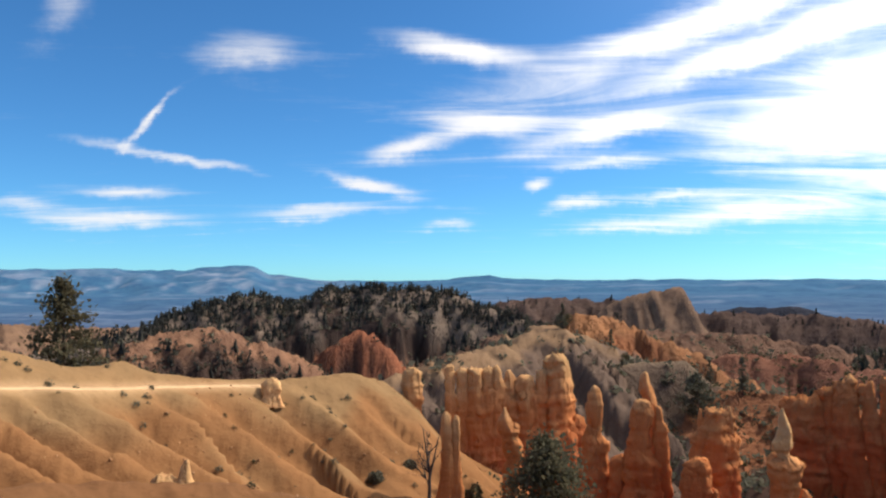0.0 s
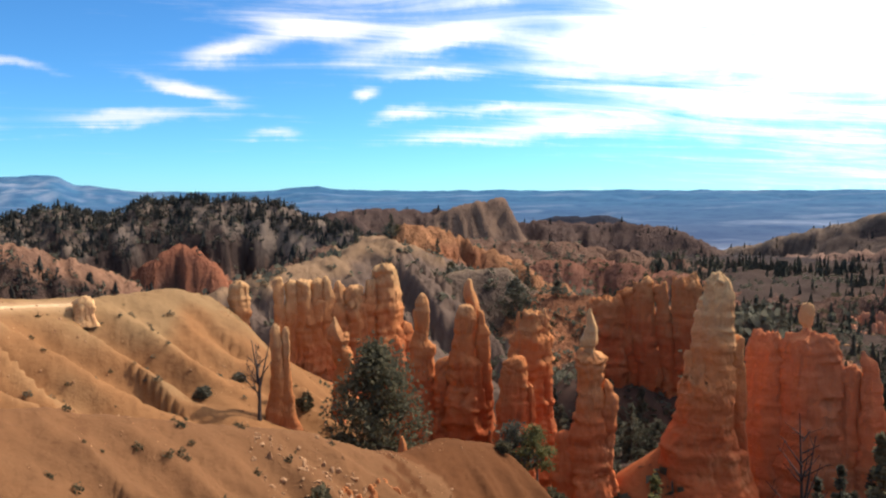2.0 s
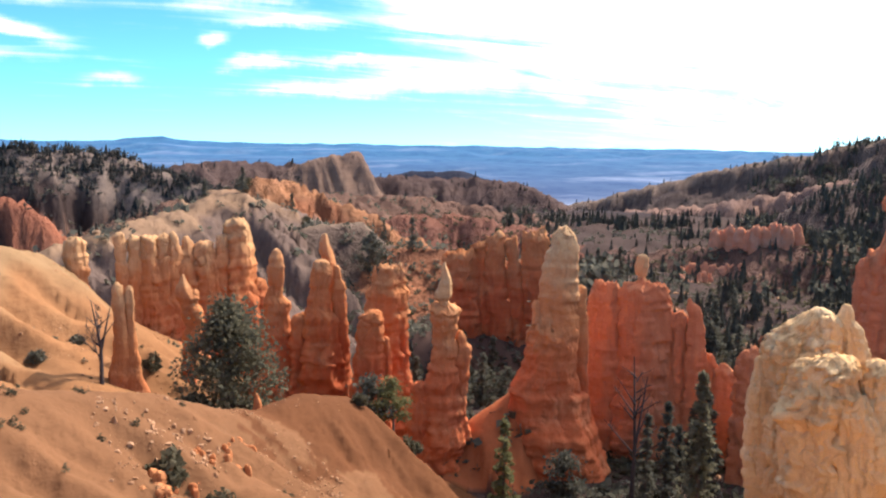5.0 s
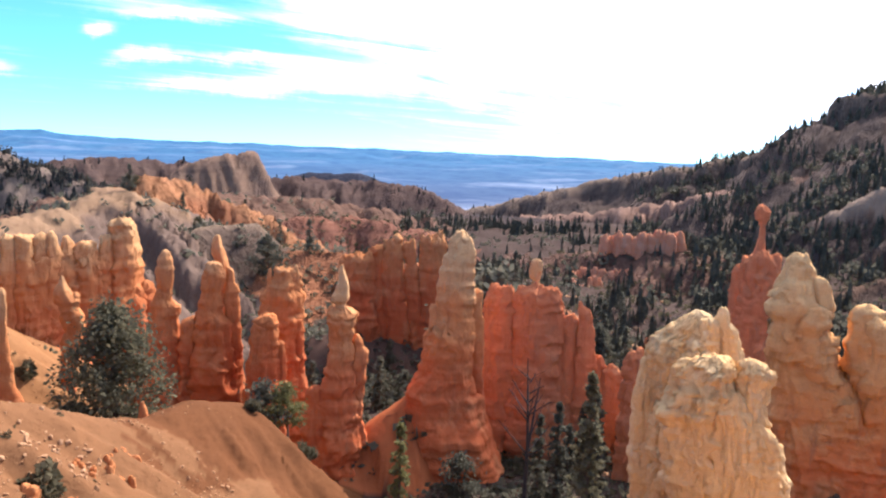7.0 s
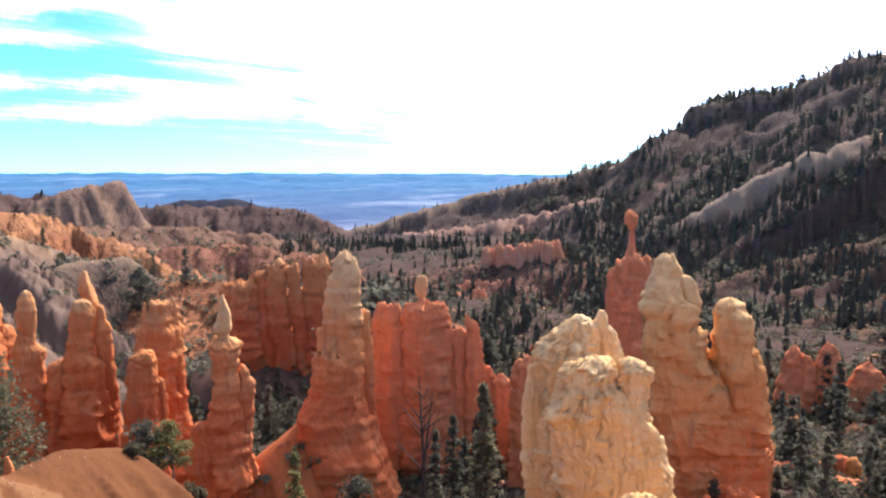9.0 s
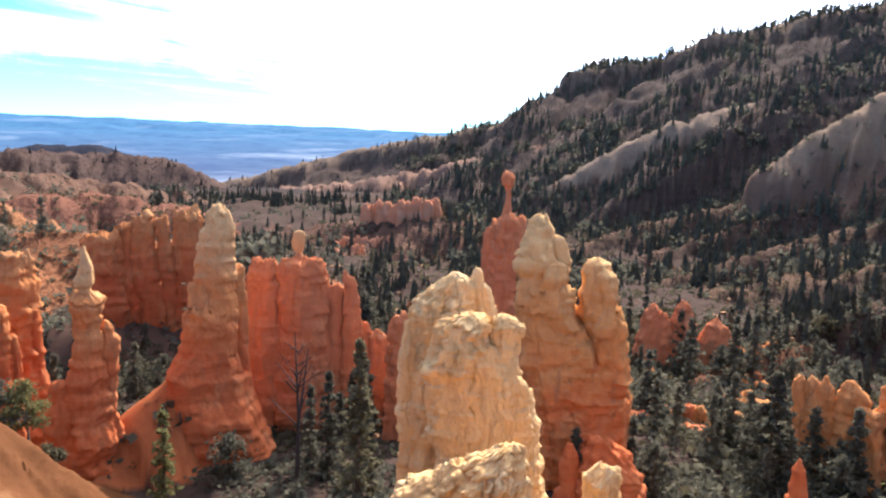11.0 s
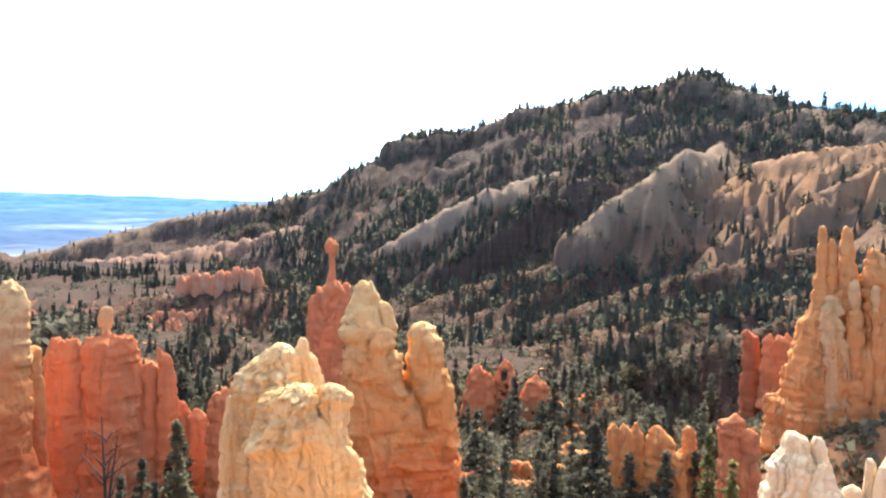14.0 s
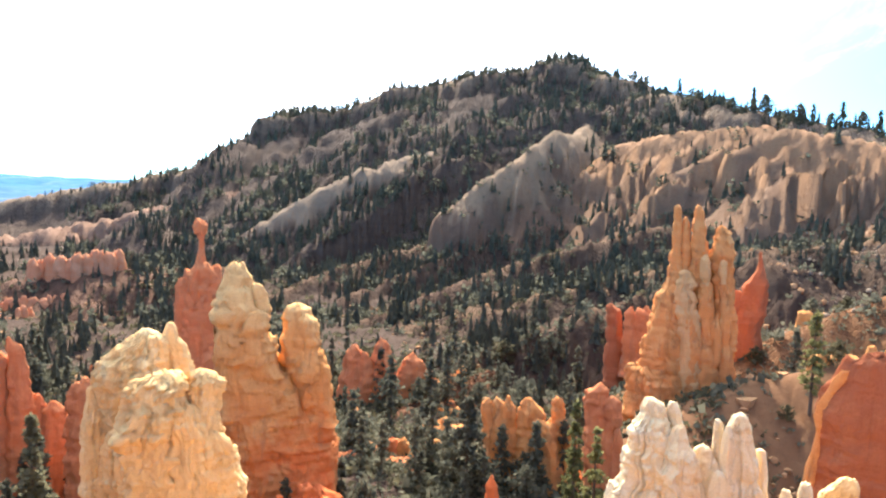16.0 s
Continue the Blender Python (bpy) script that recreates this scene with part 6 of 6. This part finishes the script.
for seed, height, az, dist, el, label in ((24, 7.0, -1.2, 82, -11.0, "bare dead tree with dark forked branches"), (25, 12.0, 39.0, 80, -15.6, "tall bare dead trunk in front of the fin")):
    tv, tf = dead_shape(height, seed)
    to_top(tagged(new("dead_tree", fill_mesh("dead_tree", tv, tf, dead_wood)), label, "dead tree"), height, az, dist, el)

# trees of the valley floor, each a thing of its own
rng = np.random.default_rng(5)
KINDS = [tree("fir_tree", "dark green fir on the canyon floor", "tree", conifer_shape(10.0, 2.5, 0.42, 11, 14, 31, 0.06), needles),
         tree("fir_tree", "narrow dark fir on the canyon floor", "tree", conifer_shape(9.0, 1.8, 0.40, 10, 13, 32, 0.05), needles),
         tree("pine_tree", "rounded dark pine on the canyon floor", "tree", broad_shape(6.5, 2.2, 0.42, 700, 33, 0.1, 9), needles),
         tree("juniper_tree", "grey-green juniper on the slope", "tree", broad_shape(4.5, 2.0, 0.40, 500, 34, 0.02, 8), scrub)]
used = [False] * len(KINDS)


def scatter_trees(count, az_low, az_high, near, far, weights, low=0.6, high=1.15):
    made = 0
    while made < count:
        az, dist = rng.uniform(az_low, az_high), math.sqrt(rng.uniform(near ** 2, far ** 2))
        p = spot(az, dist)
        step = 2.0
        z = float(stand(p[0], p[1]))
        grade = abs(float(stand(p[0] + step, p[1])) - z) + abs(float(stand(p[0], p[1] + step)) - z)
        if grade > 3.2:
            continue
        k = int(rng.choice(len(KINDS), p=weights))
        plant(KINDS[k], az, dist, rng.uniform(0, 360), rng.uniform(low, high), not used[k], 0.1)
        used[k] = True
        made += 1


scatter_trees(26, 38, 47.5, 88, 125, (0.5, 0.4, 0.1, 0.0))
scatter_trees(30, 19, 31, 115, 150, (0.4, 0.2, 0.4, 0.0))
scatter_trees(14, -1, 20, 128, 160, (0.2, 0.2, 0.4, 0.2), 0.35, 0.6)
scatter_trees(85, 61, 84, 96, 190, (0.4, 0.35, 0.2, 0.05), 0.6, 1.25)
scatter_trees(16, 61, 77, 80, 108, (0.4, 0.4, 0.2, 0.0), 0.5, 1.0)
scatter_trees(18, 93, 104, 100, 180, (0.2, 0.2, 0.3, 0.3), 0.4, 0.9)
scatter_trees(22, 6, 31, 185, 260, (0.2, 0.1, 0.4, 0.3), 0.4, 0.8)
scatter_trees(40, 34, 62, 135, 230, (0.5, 0.4, 0.1, 0.0), 0.7, 1.2)


def tiered_shape(seed, spread=0.2, tiers=5):
    """A small far conifer, one metre high: ragged tiers of boughs round a short stem."""
    rng = np.random.default_rng(seed)
    pieces = [stick((0, 0, -0.6), (0, 0, 0.3), 0.022, 0.016, 3)]
    for k in range(tiers):
        u = 0.06 + 0.86 * k / tiers
        turn = (np.arange(8) + rng.uniform(-0.3, 0.3, 8)) * math.pi / 4
        out = spread * (1 - u) ** 0.8 * np.where(np.arange(8) % 2, 1.15, 0.6) * rng.uniform(0.7, 1.25, 8)
        ring = np.stack([np.cos(turn) * out, np.sin(turn) * out, u + rng.uniform(-0.05, 0.03, 8) - 0.12 * out], 1)
        tip = np.array([[rng.normal() * 0.01, rng.normal() * 0.01, min(1.0, u + 1.5 / tiers)]])
        i = np.arange(8)
        pieces.append((np.concatenate([ring, tip]), np.stack([i, (i + 1) % 8, np.full(8, 8)], 1)))
    return joined(pieces[:1]), joined(pieces[1:])


def woods(name, label, count, az_low, az_high, near, far, density, height, seed, leaves, steepest=1.1, low=False):
    """Far woods as one sheet of many small conifers."""
    rng = np.random.default_rng(seed)
    kinds = [broad_shape(0.8, 0.36, 0.21, 20, seed * 10 + k, 0.02, 4) for k in range(2)] + [tiered_shape(seed * 10 + k, 0.3, 3) for k in range(3)] if low else [tiered_shape(seed * 10 + k, 0.17 + 0.02 * (k % 4)) for k in range(7)] + [broad_shape(0.8, 0.28, 0.16, 34, seed * 10 + 7, 0.05, 5)]
    az = np.radians(rng.uniform(az_low, az_high, count * 6))
    r = np.sqrt(rng.uniform(near ** 2, far ** 2, count * 6))
    x, y = r * np.sin(az), r * np.cos(az)
    z = stand(x, y)
    grade = np.hypot(stand(x + 3, y) - z, stand(x, y + 3) - z) / 3
    keep = (1.5 * layered(x / 38, y / 38, 0, 3, seed) + rng.normal(0, 0.28, len(x)) > density) & (grade < steepest) & ~((np.degrees(az) > 38.5) & (np.degrees(az) < 50.5) & (r > 225) & (r < 296) & (rng.uniform(size=len(r)) > 0.25))
    keep &= (pale_soil(x, y) < 0.17) | (rng.uniform(size=len(r)) < 0.07)
    x, y, z = x[keep][:count], y[keep][:count], z[keep][:count]
    verts, faces, start = [], [], 0
    for k, ((tv, tf), (cv, cf)) in enumerate(kinds):
        mine = np.arange(len(x)) % len(kinds) == k
        v, f = joined([(tv * (1, 1, 1), tf), (cv, cf)])
        v = v[:, :] * np.where(v[:, 2:] < -0.1, (1, 1, 0.15), (1, 1, 1))
        m = int(mine.sum())
        size, turn = height * (0.3 + 1.0 * rng.uniform(0, 1, m) ** 1.4), rng.uniform(0, 2 * math.pi, m)
        c, s = np.cos(turn)[:, None], np.sin(turn)[:, None]
        px = (v[None, :, 0] * c - v[None, :, 1] * s) * size[:, None] + x[mine][:, None]
        py = (v[None, :, 0] * s + v[None, :, 1] * c) * size[:, None] + y[mine][:, None]
        pz = v[None, :, 2] * size[:, None] + z[mine][:, None] - 0.1
        verts.append(np.stack([px, py, pz], -1).reshape(-1, 3))
        faces.append((f[None] + (np.arange(m) * len(v))[:, None, None] + start).reshape(-1, 3))
        start += m * len(v)
    mesh = fill_mesh(name, np.concatenate(verts), np.concatenate(faces), leaves, False)
    return tagged(new(name, mesh), label, "woods", kind="stuff")


woods("mountain_woods", "dark conifer woods covering the mountainside", 9400, 46, 106, 235, 700, -0.45, 6.6, 41, needles, 1.5)
woods("valley_woods", "dark conifer woods on the canyon floor", 2500, 26, 92, 150, 470, -0.1, 6.8, 42, needles, 1.2)
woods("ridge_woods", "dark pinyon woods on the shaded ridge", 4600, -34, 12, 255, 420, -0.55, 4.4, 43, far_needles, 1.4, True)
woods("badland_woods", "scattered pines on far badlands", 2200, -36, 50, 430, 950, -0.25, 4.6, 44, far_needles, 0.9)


def crest_woods(name, label, count, crest, reach, height, seed, leaves, ahead=0.25):
    """Trees standing close along a skyline."""
    rng = np.random.default_rng(seed)
    kinds = [tiered_shape(seed * 10 + k, 0.2 + 0.02 * k) for k in range(3)] + [broad_shape(0.8, 0.30, 0.15, 50, seed * 10 + k, 0.05, 6) for k in range(2)]
    az = rng.uniform(crest[0][0], crest[-1][0], count)
    r = np.interp(az, [p[0] for p in crest], [p[1] for p in crest]) + rng.uniform(-reach * ahead, reach, count)
    x, y = r * np.sin(np.radians(az)), r * np.cos(np.radians(az))
    z = stand(x, y)
    pieces = []
    for k in range(count):
        (tv, tf), (cv, cf) = kinds[k % len(kinds)]
        v, f = joined([(tv * (1, 1, 1), tf), (cv, cf)])
        v = v * np.where(v[:, 2:] < -0.1, (1, 1, 0.15), (1, 1, 1))
        turn = rng.uniform(0, 2 * math.pi)
        size = height * rng.uniform(0.5, 1.25)
        c, s = math.cos(turn) * size, math.sin(turn) * size
        pieces.append((np.stack([v[:, 0] * c - v[:, 1] * s + x[k], v[:, 0] * s + v[:, 1] * c + y[k], v[:, 2] * size + z[k] - 0.1], 1), f))
    v, f = joined(pieces)
    return tagged(new(name, fill_mesh(name, v, f, leaves, False)), label, "woods", kind="stuff")


crest_woods("skyline_woods", "close row of pines along the mountain crest", 900, [(52, 680), (59.3, 640), (69, 605), (81.7, 568), (88, 525), (96, 455), (104, 415)], 26, 5.6, 45, needles)
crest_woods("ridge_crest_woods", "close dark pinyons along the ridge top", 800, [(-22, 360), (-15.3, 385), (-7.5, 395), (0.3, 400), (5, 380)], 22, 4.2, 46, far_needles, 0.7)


def brush(name, label, count, az_low, az_high, near, far, size, seed, leaves, each=9):
    """Low scrub as one sheet of many small clumps."""
    rng = np.random.default_rng(seed)
    az = np.radians(rng.uniform(az_low, az_high, count * 3))
    r = np.sqrt(rng.uniform(near ** 2, far ** 2, count * 3))
    x, y = r * np.sin(az), r * np.cos(az)
    keep = layered(x / 22, y / 22, 0, 3, seed) + rng.normal(0, 0.3, len(x)) > -0.1
    x, y = x[keep][:count], y[keep][:count]
    scale = size * rng.uniform(0.4, 1.3, len(x)) ** 1.3
    spread = rng.normal(size=(len(x), each, 3)) * (0.45, 0.45, 0.28) + (0, 0, 0.3)
    points = np.stack([x, y, stand(x, y)], -1)[:, None] + spread * scale[:, None, None]
    v, f = sprays(points.reshape(-1, 3), np.repeat(scale * 0.5, each), rng, -0.2, 0.7)
    return tagged(new(name, fill_mesh(name, v, f, leaves, False)), label, "scrub", kind="stuff")


rng = np.random.default_rng(9)
SKY_PINES = [tree("pine_tree", "tall dark pine on the mountain skyline", "tree", conifer_shape(13.0, 2.8, 0.6, 16, 14, 35, 0.1, 0.6), needles), tree("pine_tree", "ragged dark pine on the mountain skyline", "tree", broad_shape(11.0, 2.8, 0.6, 900, 36, 0.25, 12), needles)]
for k, (az, size) in enumerate(((85.2, 0.6), (86.4, 0.75), (87.3, 0.6), (88.6, 0.7), (89.6, 0.95), (90.9, 0.7), (92.0, 0.85), (93.2, 0.7), (94.6, 1.05), (95.4, 1.2), (96.3, 0.7), (97.6, 0.8), (98.4, 0.9), (99.5, 0.7), (100.2, 1.0), (101.4, 0.85), (102.4, 1.0), (103.5, 0.9))):
    dist = float(np.interp(az, (83.8, 87.9, 93.4, 96.3, 102.5, 115), (556, 525, 480, 455, 420, 380)))
    plant(SKY_PINES[k % 2], az, dist - 3, k * 63, size, k < 2)

brush("valley_scrub", "grey-green scrub over the canyon floor", 2600, 18, 94, 95, 330, 1.4, 51, scrub)
brush("dark_scrub", "dark scrub oak among the conifers", 1900, 30, 106, 95, 420, 1.8, 52, needles)
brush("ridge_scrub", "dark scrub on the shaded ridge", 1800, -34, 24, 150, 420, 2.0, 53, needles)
brush("gully_scrub", "dusty brown scrub between the rocks", 4600, 36, 94, 84, 190, 1.2, 54, scrub, 7)
brush("bank_scrub", "dusty scrub on the brown bank", 700, 92, 103, 54, 112, 0.8, 59, scrub, 8)
brush("bank_brush", "dark scrub on the brown bank", 800, 92, 106, 56, 170, 1.0, 58, needles, 8)
brush("canyon_brush", "dense dark scrub on the canyon floor", 2200, 58, 80, 68, 150, 1.3, 57, needles, 8)
brush("fir_underbrush", "dark scrub round the firs below the fin", 650, 33, 51, 58, 88, 0.9, 56, needles, 10)
brush("gully_brush", "dark scrub and dead twigs in the gullies", 2600, 16, 95, 84, 200, 1.4, 55, needles, 8)


# ---- loose stones ----
def stones(name, label, count, az_low, az_high, near, far, size, seed, mat):
    """Rubble as one sheet of many angular stones."""
    rng = np.random.default_rng(seed)
    ball = bmesh.new()
    bmesh.ops.create_icosphere(ball, subdivisions=1, radius=1.0)
    v = np.array([p.co for p in ball.verts])
    f = np.array([[p.index for p in q.verts] for q in ball.faces])
    ball.free()
    az = np.radians(rng.uniform(az_low, az_high, count * 5))
    r = np.sqrt(rng.uniform(near ** 2, far ** 2, count * 5))
    x, y = r * np.sin(az), r * np.cos(az)
    keep = layered(x / 11, y / 11, 0, 3, seed) + rng.normal(0, 0.15, len(x)) > 0.25
    x, y = x[keep][:count], y[keep][:count]
    m = len(x)
    scale = size * rng.uniform(0.3, 1.0, (m, 1, 1)) ** 2.2 * rng.uniform(0.7, 1.3, (m, 1, 3))
    shape = v[None] * (1 + 0.25 * rng.normal(size=(m, len(v), 1))) * scale
    pts = shape + np.stack([x, y, stand(x, y)], -1)[:, None]
    faces = (f[None] + (np.arange(m) * len(v))[:, None, None]).reshape(-1, 3)
    return tagged(new(name, fill_mesh(name, pts.reshape(-1, 3), faces, mat, False)), label, "stones", kind="stuff")


stones("slope_rubble", "small orange stones scattered on the sunlit slopes", 2600, -38, 24, 34, 118, 0.17, 61, rubble_mat)
stones("ledge_blocks", "crumbling orange blocks along the near slope", 140, -2, 7, 43, 54, 0.24, 64, rubble_mat)
stones("valley_rubble", "pale broken rock on the canyon floor", 1000, 30, 108, 95, 280, 1.1, 62, rubble_mat)
stones("slope_boulders", "pale grey and tan boulders on the brown slope", 800, 91, 108, 110, 300, 0.75, 65, pale_rubble)
stones("bank_rubble", "broken orange rock on the brown bank", 420, 92, 104, 54, 112, 0.6, 67, rubble_mat)
stones("ledge_rubble", "pale stones round the near bluffs", 500, 44, 104, 26, 60, 0.4, 63, rubble_mat)

stones("near_rubble", "small crumbling orange stones on the near slope", 500, -1, 16, 42, 62, 0.16, 66, rubble_mat)

# ---- single shrubs on the sunlit slopes ----
rng = np.random.default_rng(71)


def shrub(label, size, count, seed, leaves):
    local = np.random.default_rng(seed)
    way = local.normal(size=(count, 3))
    way[:, 2] = np.abs(way[:, 2])
    way /= np.linalg.norm(way, axis=1, keepdims=True)
    p = way * (local.uniform(0.3, 1.0, (count, 1)) ** 0.5) * (0.62, 0.62, 0.8) * size * (1 + 0.25 * np.sin(way[:, :1] * 5 + seed))
    v, f = sprays(p, 0.11 * size + 0.05, local, -0.3, 0.8)
    return tagged(new("shrub", fill_mesh("shrub", v, f, leaves, False)), label, "shrub", "shrubs on the slope")


SHRUBS = [shrub("small dark shrub on the orange slope", 0.8, 90, 72, needles), shrub("dry grey-brown shrub on the orange slope", 0.7, 80, 73, scrub)]
BUSHES = [shrub("large dark round bush in the gully", 2.2, 620, 74, needles), shrub("yellow-green bush in the gully", 2.0, 560, 75, needles_sunny), shrub("grey-green bush at the slope's foot", 1.9, 480, 76, scrub)]
for k, (az, dist, kind, size) in enumerate(((-10.1, 74, 2, 0.75), (-8.0, 75, 2, 0.85), (-7.7, 67, 1, 0.75), (-5.9, 68, 2, 0.6), (-6.6, 62, 2, 0.5), (-5.2, 86, 0, 0.7), (-2.6, 92, 0, 0.6),
                                            (2.9, 49, 2, 1.3), (6.8, 47, 2, 1.2), (3.4, 70, 2, 1.2), (4.6, 72, 0, 1.2), (1.5, 74, 2, 1.3), (0.2, 76, 0, 0.9), (5.0, 84, 0, 1.3), (2.2, 88, 2, 1.1),
                                            (12.0, 100, 0, 1.3), (14.0, 116, 0, 1.6), (26.5, 98, 0, 1.5), (21.5, 74, 2, 1.0), (17.5, 72, 2, 0.7))):
    plant(BUSHES[kind], az, dist, k * 50, size, k in (0, 2, 5))
for k in range(170):
    az, dist = rng.uniform(-34, 2), rng.uniform(72, 100)
    if k % 4 == 3:
        az, dist = rng.uniform(-16, 16), rng.uniform(40, 56)
    plant(SHRUBS[k % 2], az, dist, k * 70, rng.uniform(0.3, 0.95), k < 2)


# ---- the trail along the slope ----
def make_trail():
    verts = []
    for az, dist in zip(TRAIL["az"][::2], TRAIL["far"][::2]):
        for off, lift in ((-0.75, -0.25), (-0.6, 0.05), (0.6, 0.05), (0.75, -0.25)):
            p = spot(az, dist + off)
            verts.append((p[0], p[1], float(stand(p[0], p[1])) + lift))
    k = len(verts) // 4
    faces = [(4 * i + j, 4 * i + 4 + j, 4 * i + 5 + j, 4 * i + 1 + j) for i in range(k - 1) for j in range(3)]
    trail_mat = plain_material("trodden_earth", (0.46, 0.28, 0.14), (0.58, 0.38, 0.21), 0.8)
    tagged(new("trail_path", fill_mesh("trail_path", verts, faces, trail_mat)), "trodden pale footpath along the orange slope", "path", kind="structure")


make_trail()
